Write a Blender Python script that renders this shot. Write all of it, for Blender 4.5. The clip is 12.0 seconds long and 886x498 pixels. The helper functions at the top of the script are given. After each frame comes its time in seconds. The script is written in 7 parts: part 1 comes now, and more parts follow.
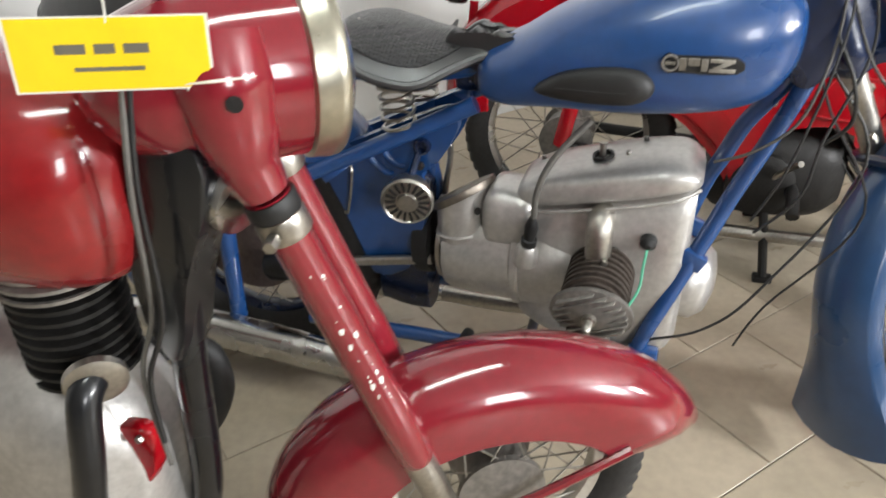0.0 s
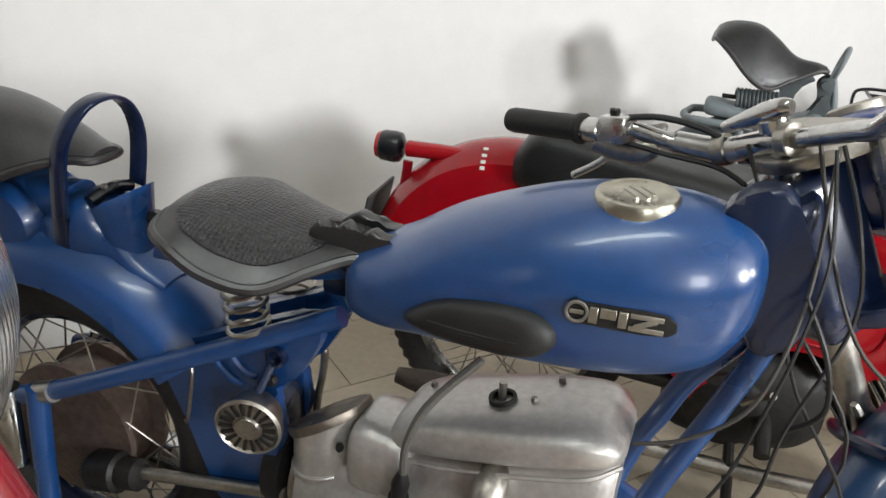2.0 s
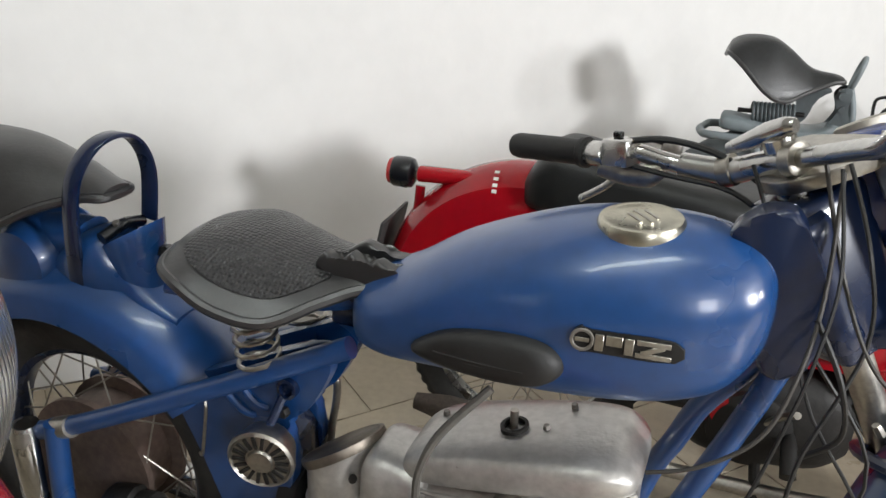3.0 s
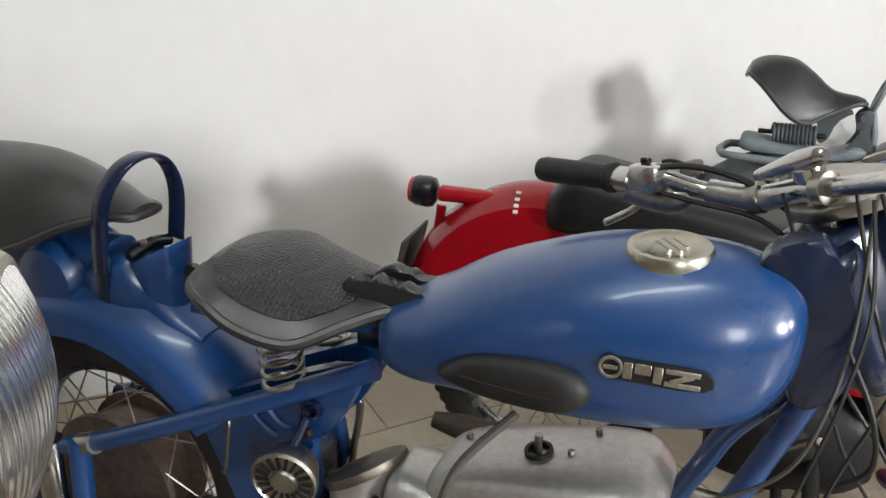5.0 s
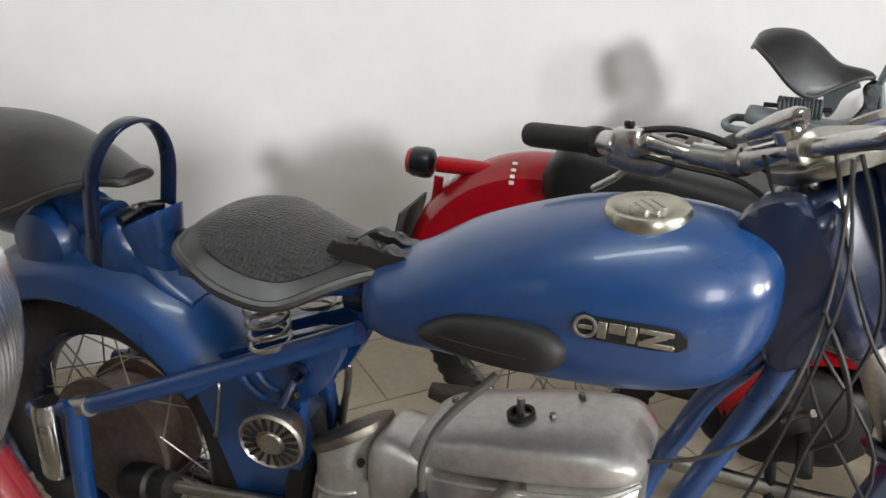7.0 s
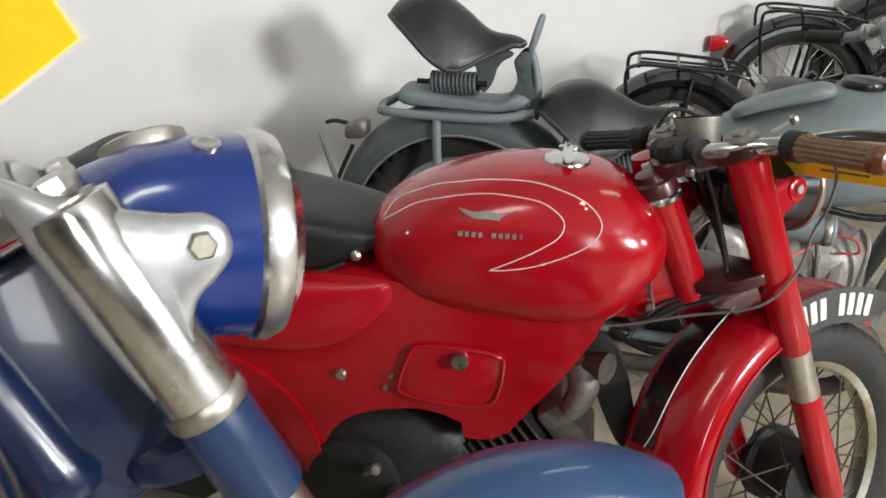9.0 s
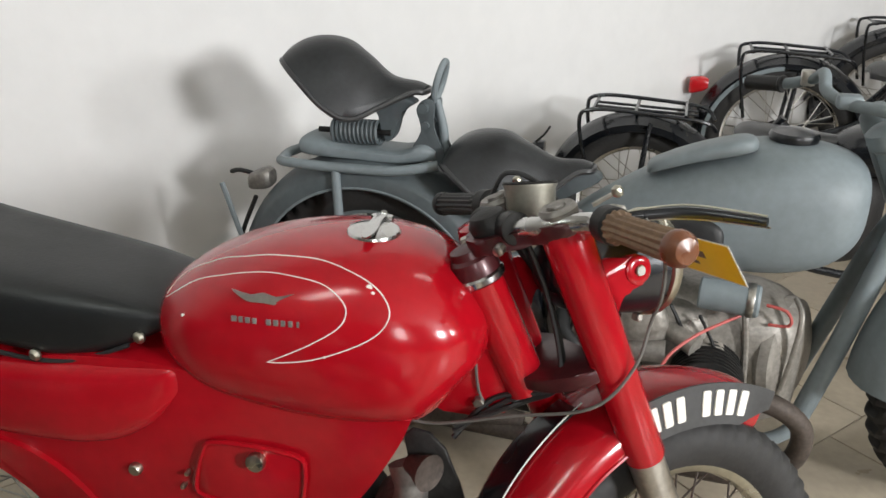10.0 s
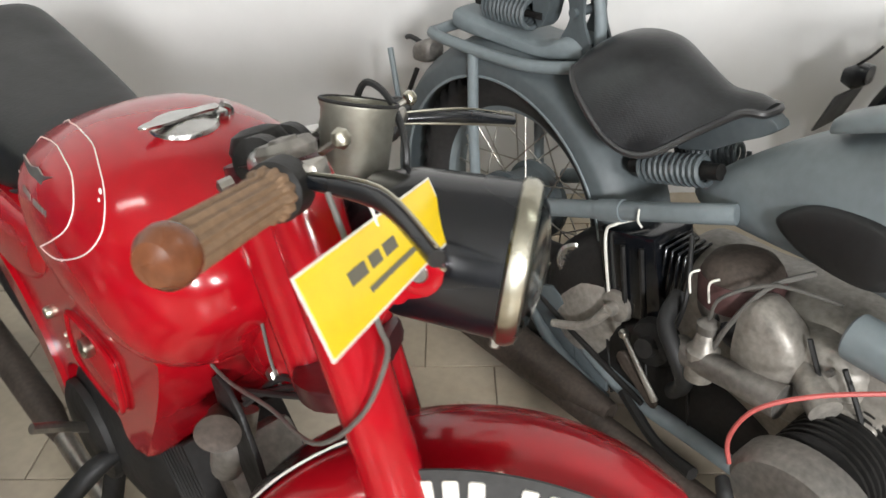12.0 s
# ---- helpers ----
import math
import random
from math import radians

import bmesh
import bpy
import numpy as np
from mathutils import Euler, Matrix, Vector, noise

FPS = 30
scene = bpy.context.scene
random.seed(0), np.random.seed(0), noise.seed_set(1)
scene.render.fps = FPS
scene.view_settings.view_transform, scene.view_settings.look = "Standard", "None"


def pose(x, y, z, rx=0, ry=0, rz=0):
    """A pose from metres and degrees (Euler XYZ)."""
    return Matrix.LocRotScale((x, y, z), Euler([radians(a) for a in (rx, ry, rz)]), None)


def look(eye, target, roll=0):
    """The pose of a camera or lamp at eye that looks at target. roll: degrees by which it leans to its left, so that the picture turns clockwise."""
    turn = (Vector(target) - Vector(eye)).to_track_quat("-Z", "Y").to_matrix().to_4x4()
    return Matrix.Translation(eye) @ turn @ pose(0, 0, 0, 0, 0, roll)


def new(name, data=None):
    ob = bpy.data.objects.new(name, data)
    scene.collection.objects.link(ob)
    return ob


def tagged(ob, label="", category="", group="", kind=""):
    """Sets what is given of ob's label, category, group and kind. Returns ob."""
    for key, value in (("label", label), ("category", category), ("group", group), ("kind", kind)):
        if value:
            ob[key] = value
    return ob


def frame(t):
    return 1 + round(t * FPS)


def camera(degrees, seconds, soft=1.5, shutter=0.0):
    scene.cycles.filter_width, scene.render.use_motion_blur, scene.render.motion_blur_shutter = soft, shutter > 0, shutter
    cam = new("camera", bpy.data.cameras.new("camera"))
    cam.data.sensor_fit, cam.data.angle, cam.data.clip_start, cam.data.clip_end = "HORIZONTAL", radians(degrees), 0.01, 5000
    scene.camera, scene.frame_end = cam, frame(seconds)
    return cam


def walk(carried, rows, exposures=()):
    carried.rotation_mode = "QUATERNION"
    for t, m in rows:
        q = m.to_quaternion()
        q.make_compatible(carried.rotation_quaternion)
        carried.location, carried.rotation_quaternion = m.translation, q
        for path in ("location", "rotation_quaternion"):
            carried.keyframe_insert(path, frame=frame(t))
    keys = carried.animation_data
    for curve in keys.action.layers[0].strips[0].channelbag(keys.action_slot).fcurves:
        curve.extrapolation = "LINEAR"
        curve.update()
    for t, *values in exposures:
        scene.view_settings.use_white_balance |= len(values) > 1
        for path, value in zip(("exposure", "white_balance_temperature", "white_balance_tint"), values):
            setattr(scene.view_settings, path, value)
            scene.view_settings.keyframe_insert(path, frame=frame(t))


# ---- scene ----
# camera and its walk: seconds, eye, target, roll
cam = camera(59.0, 12.0, shutter=0.2)
PATH = [
    (0, (0.0856, 0.0797, 1.2281), (0.0196, 1.7687, 0.1590), -1.24),
    (0.5, (0.2505, 0.1125, 1.2786), (0.2306, 1.8908, 0.3634), 0.52),
    (1, (0.2847, 0.2618, 1.2615), (0.2821, 2.0894, 0.4492), 3.20),
    (1.5, (0.2718, 0.4252, 1.2401), (0.2521, 2.2608, 0.4463), 5.11),
    (2, (0.2710, 0.4687, 1.2334), (0.1926, 2.2910, 0.4131), 4.36),
    (2.5, (0.2902, 0.4768, 1.2388), (0.1637, 2.2998, 0.4259), 2.73),
    (3, (0.2956, 0.4789, 1.2455), (0.1485, 2.3146, 0.4654), 1.99),
    (5, (0.2764, 0.4783, 1.2594), (0.0956, 2.3235, 0.5094), 2.20),
    (5.5, (0.2722, 0.4707, 1.2570), (0.0874, 2.3135, 0.5019), 2.45),
    (6, (0.2708, 0.4699, 1.2538), (0.0775, 2.3066, 0.4864), 2.39),
    (6.5, (0.2765, 0.4733, 1.2544), (0.0626, 2.2997, 0.4679), 2.01),
    (6.7, (0.2799, 0.4709, 1.2474), (0.0633, 2.2977, 0.4626), 2.14),
    (8.3, (0.7989, 0.5550, 1.2241), (0.6285, 2.3309, 0.3202), -1.19),
    (8.5, (0.8583, 0.6288, 1.2134), (0.7888, 2.4069, 0.3004), -0.58),
    (9, (0.9653, 0.8507, 1.2323), (1.0388, 2.6516, 0.3654), 0.76),
    (9.5, (1.0926, 0.9611, 1.2233), (1.1761, 2.7882, 0.4140), 0.53),
    (10, (1.3036, 1.0219, 1.2277), (1.2774, 2.8586, 0.4365), 0.18),
    (10.5, (1.3969, 1.1038, 1.2004), (1.2062, 2.9126, 0.3687), -0.91),
    (11, (1.4677, 1.2870, 1.1644), (1.0844, 3.0198, 0.2422), -1.01),
    (11.5, (1.6001, 1.4356, 1.1364), (0.9571, 3.0242, 0.1053), -0.85),
    (12, (1.8505, 1.5154, 1.1527), (0.8662, 2.9013, 0.0989), -0.92),
]
walk(cam, [(t, look(e, g, r)) for t, e, g, r in PATH], [(0, 0.62), (0.5, 0.5), (1, 0.33), (2, 0.27), (5, 0.18), (6.5, 0.15), (8.5, 0.05), (9, 0.08), (10.5, 0.09), (11.5, 0.22), (12, 0.32)])

# ---- room axes: u runs along the wall, v towards it ----
UA = radians(34.8)
U, V = Vector((math.cos(UA), math.sin(UA), 0)), Vector((-math.sin(UA), math.cos(UA), 0))
WALL_V, BACK_V, U0, U1, CEIL = 2.37, -3.7, -4.2, 8.2, 3.0


def room(u, v, z):
    return U * u + V * v + Vector((0, 0, z))


ROOM = Matrix.Rotation(UA, 4, "Z")

# ---- world and lights ----
world = bpy.data.worlds.new("world")
scene.world = world
world.use_nodes = True
wn = world.node_tree
sky = wn.nodes.new("ShaderNodeTexSky")
sky.sky_type, sky.sun_disc, sky.sun_elevation, sky.sun_rotation = "NISHITA", False, radians(30), radians(200)
wn.links.new(sky.outputs[0], wn.nodes["Background"].inputs[0])
wn.nodes["Background"].inputs[1].default_value = 0.1


def area(name, m, w, h, watts, colour):
    la = bpy.data.lights.new(name, "AREA")
    la.shape, la.size, la.size_y, la.energy, la.color = "RECTANGLE", w, h, watts, colour
    ob = new(name, la)
    ob.matrix_world = m
    return ob


WINDOWS_AND_FILL = [(2.7, 1.35, 1.0, 1.4), (4.7, 1.35, 1.0, 1.4), (-0.6, 1.35, 1.0, 1.4)]  # u, sill, width, height in the back wall; the third only adds fill
for k, (u, sill, w, h) in enumerate(WINDOWS_AND_FILL):
    c = room(u + w / 2, BACK_V + 0.02, sill + h / 2)
    area("window_daylight", look(c, c + V), w * (0.6, 0.6, 0.95)[k], h * (0.5, 0.5, 0.95)[k], (225, 90, 56)[k], (0.975, 0.985, 1.0))
# Overhead fill strips, added to lift the bikes, mostly on the left.
for u, v, watts in ((0.4, 0.6, 14), (4.2, 0.9, 4)):
    c = room(u, v, CEIL - 0.13)
    area("panel_light", look(c, c - Vector((0, 0, 1)), 0) @ pose(0, 0, 0, 0, 0, math.degrees(UA)), 1.5, 0.16, watts, (0.92, 1.0, 0.97))

# ---- materials ----
def rgb(c):
    return (*c, 1.0)


def mat(name, base, rough=0.5, metal=0.0, var=0.15, scale=8.0, bump=0.0, bscale=60.0, coat=0.0, worn=None, wear=0.0, spec=0.5, rvar=0.12):
    """A surface with two scales of colour and gloss variation, fine relief, and worn patches of another colour."""
    m = bpy.data.materials.new(name)
    m.use_nodes = True
    t = m.node_tree
    N, L = t.nodes, t.links
    p = N["Principled BSDF"]
    co = N.new("ShaderNodeTexCoord")
    n1, n2 = N.new("ShaderNodeTexNoise"), N.new("ShaderNodeTexNoise")
    for n, s, d in ((n1, scale, 4), (n2, scale * 9, 6)):
        n.inputs["Scale"].default_value, n.inputs["Detail"].default_value = s, d
        L.new(co.outputs["Object"], n.inputs["Vector"])
    add = N.new("ShaderNodeMath")
    add.operation = "ADD"
    L.new(n1.outputs["Fac"], add.inputs[0]), L.new(n2.outputs["Fac"], add.inputs[1])
    ramp = N.new("ShaderNodeMapRange")
    ramp.inputs[1].default_value, ramp.inputs[2].default_value = 0.7, 1.3
    ramp.inputs[3].default_value, ramp.inputs[4].default_value = 1 - var, 1 + var
    L.new(add.outputs[0], ramp.inputs[0])
    mul = N.new("ShaderNodeVectorMath")
    mul.operation = "SCALE"
    mul.inputs[0].default_value = base
    L.new(ramp.outputs[0], mul.inputs["Scale"])
    out = mul.outputs[0]
    if worn:
        n3 = N.new("ShaderNodeTexNoise")
        n3.inputs["Scale"].default_value, n3.inputs["Detail"].default_value, n3.inputs["Roughness"].default_value = scale * 2.2, 8, 0.7
        L.new(co.outputs["Object"], n3.inputs["Vector"])
        r3 = N.new("ShaderNodeMapRange")
        r3.inputs[1].default_value, r3.inputs[2].default_value = 0.70 - wear, 0.74 - wear
        L.new(n3.outputs["Fac"], r3.inputs[0])
        mix = N.new("ShaderNodeMix")
        mix.data_type = "RGBA"
        mix.inputs[7].default_value = rgb(worn)
        L.new(r3.outputs[0], mix.inputs[0]), L.new(out, mix.inputs[6])
        out = mix.outputs[2]
    L.new(out, p.inputs["Base Color"])
    rr = N.new("ShaderNodeMapRange")
    rr.inputs[1].default_value, rr.inputs[2].default_value = 0.35, 0.65
    rr.inputs[3].default_value, rr.inputs[4].default_value = max(0.02, rough - rvar * rough), min(1, rough + rvar)
    L.new(n1.outputs["Fac"], rr.inputs[0]), L.new(rr.outputs[0], p.inputs["Roughness"])
    p.inputs["Metallic"].default_value, p.inputs["Coat Weight"].default_value, p.inputs["Coat Roughness"].default_value = metal, coat, 0.06
    p.inputs["Specular IOR Level"].default_value = spec
    if bump:
        nb, b = N.new("ShaderNodeTexNoise"), N.new("ShaderNodeBump")
        nb.inputs["Scale"].default_value, nb.inputs["Detail"].default_value = bscale, 5
        L.new(co.outputs["Object"], nb.inputs["Vector"])
        b.inputs["Strength"].default_value, b.inputs["Distance"].default_value = bump, 0.004
        L.new(nb.outputs["Fac"], b.inputs["Height"]), L.new(b.outputs[0], p.inputs["Normal"])
    return m


def leather(name, base, rough, cell, depth):
    """Pebbled leather: cells of a Voronoi pattern stand proud."""
    m = mat(name, base, rough, 0, 0.35, 10)
    N, L = m.node_tree.nodes, m.node_tree.links
    co, vo, b = N.new("ShaderNodeTexCoord"), N.new("ShaderNodeTexVoronoi"), N.new("ShaderNodeBump")
    vo.feature = "F1"
    vo.inputs["Scale"].default_value, vo.inputs["Randomness"].default_value = cell, 0.35
    b.invert = True
    b.inputs["Strength"].default_value, b.inputs["Distance"].default_value = depth, 0.004
    L.new(co.outputs["Object"], vo.inputs["Vector"]), L.new(vo.outputs["Distance"], b.inputs["Height"])
    L.new(b.outputs[0], N["Principled BSDF"].inputs["Normal"])
    return m


BLUE = mat("blue_paint", (0.008, 0.054, 0.190), 0.27, 0, 0.12, 5, 0.03, 40, 0.30, (0.03, 0.06, 0.15), -0.08, spec=0.75, rvar=0.12)
# Blue deepened for shade round the steering head; also the dark blue parts.
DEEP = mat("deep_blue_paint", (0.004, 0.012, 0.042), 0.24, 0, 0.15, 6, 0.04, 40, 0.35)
LAMPB = mat("lamp_blue_paint", (0.006, 0.026, 0.160), 0.16, 0, 0.10, 5, 0.02, 40, 0.5)
SKYB = mat("fender_blue_paint", (0.014, 0.050, 0.130), 0.30, 0, 0.10, 5, 0.03, 40, 0.5)
RED = mat("red_paint", (0.335, 0.0032, 0.009), 0.14, 0, 0.10, 5, 0.02, 40, 0.2, spec=0.4, rvar=0.10)
MAROON = mat("maroon_paint", (0.20, 0.009, 0.018), 0.13, 0, 0.12, 6, 0.02, 30, 1.0)
TANKR = mat("old_red_paint", (0.22, 0.010, 0.012), 0.16, 0, 0.15, 6, 0.03, 30, 0.6, (0.30, 0.06, 0.05), -0.06)
DARKRED = mat("blackened_red_paint", (0.055, 0.008, 0.010), 0.3, 0.2, 0.3, 12, 0.1, 60, 0.2)
ENGG = mat("oily_engine_metal", (0.27, 0.25, 0.22), 0.42, 0.35, 0.30, 10, 0.25, 90, 0, (0.10, 0.085, 0.07), -0.02)
GREY = mat("grey_military_paint", (0.17, 0.20, 0.21), 0.50, 0, 0.10, 6, 0.06, 50, 0.0)
GREYD = mat("dark_grey_paint", (0.075, 0.09, 0.095), 0.5, 0, 0.15, 6, 0.08, 50)
BLACKP = mat("black_enamel", (0.005, 0.006, 0.008), 0.22, 0, 0.2, 7, 0.03, 40, 0.3)
IRON = mat("dirty_black_iron", (0.015, 0.014, 0.013), 0.55, 0.3, 0.35, 14, 0.3, 80)
RUSTY = mat("oily_brown_iron", (0.07, 0.055, 0.045), 0.6, 0.4, 0.4, 14, 0.3, 70)
CHROME = mat("worn_chrome", (0.56, 0.555, 0.54), 0.13, 1.0, 0.10, 12, 0.03, 90, rvar=0.25)
STEEL = mat("dull_steel", (0.42, 0.40, 0.36), 0.34, 1.0, 0.2, 14, 0.08, 90)
NICKEL = mat("yellowed_nickel", (0.46, 0.44, 0.36), 0.26, 1.0, 0.15, 10, 0.04, 60)
ALU = mat("cast_aluminium", (0.51, 0.497, 0.475), 0.34, 0.6, 0.16, 9, 0.15, 140, 0, (0.30, 0.28, 0.25), -0.02)
ALLOY = mat("polished_alloy", (0.47, 0.48, 0.49), 0.26, 0.75, 0.10, 10, 0.04, 60)
BRONZE = mat("browned_lid_metal", (0.20, 0.175, 0.145), 0.36, 0.8, 0.2, 12, 0.08, 90)
HUBB = mat("browned_hub_casting", (0.17, 0.125, 0.105), 0.45, 0.55, 0.3, 9, 0.15, 60)
ALUD = mat("stained_aluminium", (0.24, 0.225, 0.205), 0.5, 0.7, 0.3, 10, 0.2, 100)
RUBBER = mat("black_rubber", (0.011, 0.011, 0.011), 0.52, 0, 0.25, 12, 0.1, 90)
TYRE = mat("aged_tyre_rubber", (0.022, 0.021, 0.020), 0.7, 0, 0.3, 10, 0.2, 110)
GRIP = mat("brown_grip_rubber", (0.17, 0.105, 0.06), 0.6, 0, 0.25, 16, 0.1, 110)
AMBER = mat("brown_grip_cap", (0.14, 0.05, 0.022), 0.22, 0, 0.2, 20, 0.05, 90)
SEATL = leather("pebbled_black_leather", (0.017, 0.017, 0.018), 0.30, 150, 0.8)
SEATB = mat("smooth_black_leather", (0.019, 0.019, 0.020), 0.33, 0, 0.25, 8, 0.10, 180, spec=0.9)
VINYL = mat("black_vinyl", (0.008, 0.009, 0.009), 0.42, 0, 0.2, 6, 0.1, 220)
YELLOW = mat("yellow_card", (0.86, 0.60, 0.01), 0.35, 0, 0.04, 6, 0.0, 40, 0.3)
INK = mat("grey_print", (0.13, 0.12, 0.09), 0.5, 0, 0.05)
WHITEP = mat("white_paint_line", (0.75, 0.72, 0.66), 0.45, 0, 0.1)
LENS_RED = mat("red_lamp_plastic", (0.45, 0.008, 0.012), 0.2, 0, 0.05, coat=0.5)
CABLE = mat("grey_cable_sheath", (0.10, 0.095, 0.085), 0.5, 0, 0.2)
CABLEB = mat("black_cable_sheath", (0.012, 0.012, 0.012), 0.45, 0, 0.2)
CABLED = mat("dark_cable_sheath", (0.04, 0.036, 0.032), 0.5, 0, 0.25)
SHROUDB = mat("shroud_blue_paint", (0.007, 0.028, 0.085), 0.24, 0, 0.15, 6, 0.04, 40, 0.35)
CABLEG = mat("green_wire", (0.08, 0.35, 0.22), 0.5, 0, 0.1)
CABLER = mat("red_wire", (0.42, 0.08, 0.07), 0.5, 0, 0.1)
PLATE = mat("black_number_plate", (0.035, 0.035, 0.035), 0.5, 0, 0.3, 12)
CUPM = mat("aged_zinc", (0.33, 0.32, 0.27), 0.42, 0.8, 0.15, 12, 0.1, 60)
CREAM = mat("cream_rim_paint", (0.55, 0.51, 0.44), 0.4, 0, 0.12, 12, 0.05, 60)
CORDM = mat("white_cord", (0.75, 0.73, 0.66), 0.7, 0, 0.1)


def glass_mat():
    m = bpy.data.materials.new("ribbed_lamp_glass")
    m.use_nodes = True
    p = m.node_tree.nodes["Principled BSDF"]
    p.inputs["Base Color"].default_value = rgb((0.93, 0.93, 0.88))
    p.inputs["Roughness"].default_value, p.inputs["Transmission Weight"].default_value, p.inputs["IOR"].default_value = 0.06, 1.0, 1.45
    return m


def lens_mat():
    m = glass_mat()
    m.name = "aged_ribbed_glass"
    p = m.node_tree.nodes["Principled BSDF"]
    p.inputs["Base Color"].default_value = rgb((0.86, 0.87, 0.82))
    p.inputs["Roughness"].default_value, p.inputs["Transmission Weight"].default_value = 0.05, 0.97
    p.inputs["IOR"].default_value = 1.38
    return m


GLASS = glass_mat()
LENS = lens_mat()


# ---- mesh tools ----
def part(name, bm, material, parent=None, label="", M=None, sharp=38):
    """Links a bmesh as one mesh object under a thing or a part."""
    if M is not None:
        bm.transform(M)
    bmesh.ops.recalc_face_normals(bm, faces=bm.faces)
    me = bpy.data.meshes.new(name)
    bm.to_mesh(me)
    bm.free()
    me.materials.append(material)
    me.shade_smooth()
    me.set_sharp_from_angle(angle=radians(sharp))
    ob = new(name, me)
    ob.parent = parent
    return tagged(ob, label)


def thing(name, label, category, m=Matrix(), group="", kind=""):
    ob = new(name)
    ob.matrix_world = m
    ob.empty_display_size = 0.05
    return tagged(ob, label, category, group, kind)


def spline(pts, steps=6):
    P = [Vector(p) for p in pts]
    if len(P) < 3:
        return P
    out = []
    for i in range(len(P) - 1):
        a, b, c, d = P[max(0, i - 1)], P[i], P[i + 1], P[min(len(P) - 1, i + 2)]
        for k in range(steps):
            s = k / steps
            out.append(0.5 * ((2 * b) + (c - a) * s + (2 * a - 5 * b + 4 * c - d) * s * s + (3 * b - a - 3 * c + d) * s ** 3))
    return out + [P[-1]]


def skin(bm, rings, closed=False, caps=True):
    vs = [[bm.verts.new(p) for p in r] for r in rings]
    n = len(vs[0])
    for i in range(len(vs) - (0 if closed else 1)):
        a, b = vs[i], vs[(i + 1) % len(vs)]
        for k in range(n):
            bm.faces.new((a[k], a[(k + 1) % n], b[(k + 1) % n], b[k]))
    if caps and not closed:
        bm.faces.new(vs[0][::-1]), bm.faces.new(vs[-1])
    return bm


def tube(pts, r, n=10, smooth=True, bm=None, flat=1.0, closed=False):
    """A round bar along points; r is one radius or a list along the points; flat squeezes it."""
    bm = bm or bmesh.new()
    P = spline(pts) if smooth else [Vector(p) for p in pts]
    m = len(P)
    R = r if isinstance(r, (list, tuple)) else [r, r]
    rings, up = [], None
    for i, p in enumerate(P):
        d = (P[(i + 1) % m] - P[i - 1]) if closed else (P[min(m - 1, i + 1)] - P[max(0, i - 1)])
        d.normalize()
        if up is None:
            up = Vector((0, 0, 1)) if abs(d.z) < 0.9 else Vector((0, 1, 0))
        side = d.cross(up).normalized()
        up = side.cross(d).normalized()
        s = i / max(1, m - 1) * (len(R) - 1)
        k = min(len(R) - 2, int(s))
        rad = R[k] + (R[k + 1] - R[k]) * (s - k)
        rings.append([p + side * (rad * math.cos(a)) + up * (rad * flat * math.sin(a)) for a in [2 * math.pi * j / n for j in range(n)]])
    return skin(bm, rings, closed)


def lathe(profile, n=32, bm=None, caps=True):
    """Turns (radius, height) pairs about z."""
    bm = bm or bmesh.new()
    rings = [[Vector((r * math.cos(2 * math.pi * k / n), r * math.sin(2 * math.pi * k / n), h)) for k in range(n)] for r, h in profile]
    return skin(bm, rings, caps=caps)


def toward(p, d, up=(0, 0, 1)):
    """A frame at p whose z axis points along d."""
    return Matrix.Translation(p) @ Vector(d).to_track_quat("Z", "Y").to_matrix().to_4x4()


def body(stations, n=28, e=2.6, bm=None, low=None):
    """A skin through sections along x: (x, y, half width, bottom, top[, widest height 0..1]); low squares the lower half."""
    bm = bm or bmesh.new()
    rings = []
    for s in stations:
        x, y, hw, zb, zt = s[:5]
        zm = zb + (zt - zb) * (s[5] if len(s) > 5 else 0.5)
        ring = []
        for k in range(n):
            a = 2 * math.pi * k / n
            c, q = math.cos(a), math.sin(a)
            k_ = e if q > 0 else (low or e)
            yy = y + hw * math.copysign(abs(c) ** (2 / k_), c)
            zz = zm + (zt - zm if q > 0 else zm - zb) * math.copysign(abs(q) ** (2 / k_), q)
            ring.append(Vector((x, yy, zz)))
        rings.append(ring)
    return skin(bm, rings)


def dense(stations, steps=5):
    """Smooth in-between sections."""
    pts = np.array([[*s, *([0.5] if len(s) < 6 else [])] for s in stations], float)
    out = []
    for i in range(len(pts) - 1):
        a, b, c, d = pts[max(0, i - 1)], pts[i], pts[i + 1], pts[min(len(pts) - 1, i + 2)]
        for k in range(steps):
            s = k / steps
            v = 0.5 * ((2 * b) + (c - a) * s + (2 * a - 5 * b + 4 * c - d) * s * s + (3 * b - a - 3 * c + d) * s ** 3)
            v[2] = max(v[2], 0.002)
            out.append(tuple(v))
    return out + [tuple(pts[-1])]


def block(sx, sy, sz, bevel=0.004, seg=2, bm=None, M=None):
    b2 = bmesh.new()
    bmesh.ops.create_cube(b2, size=1)
    b2.transform(Matrix.Diagonal((sx, sy, sz, 1)))
    if bevel:
        bmesh.ops.bevel(b2, geom=b2.edges[:], offset=bevel, segments=seg, profile=0.5, affect="EDGES")
    if M is not None:
        b2.transform(M)
    return join(bm, b2)


def join(bm, b2):
    if bm is None:
        return b2
    me = bpy.data.meshes.new("tmp")
    b2.to_mesh(me)
    b2.free()
    bm.from_mesh(me)
    bpy.data.meshes.remove(me)
    return bm


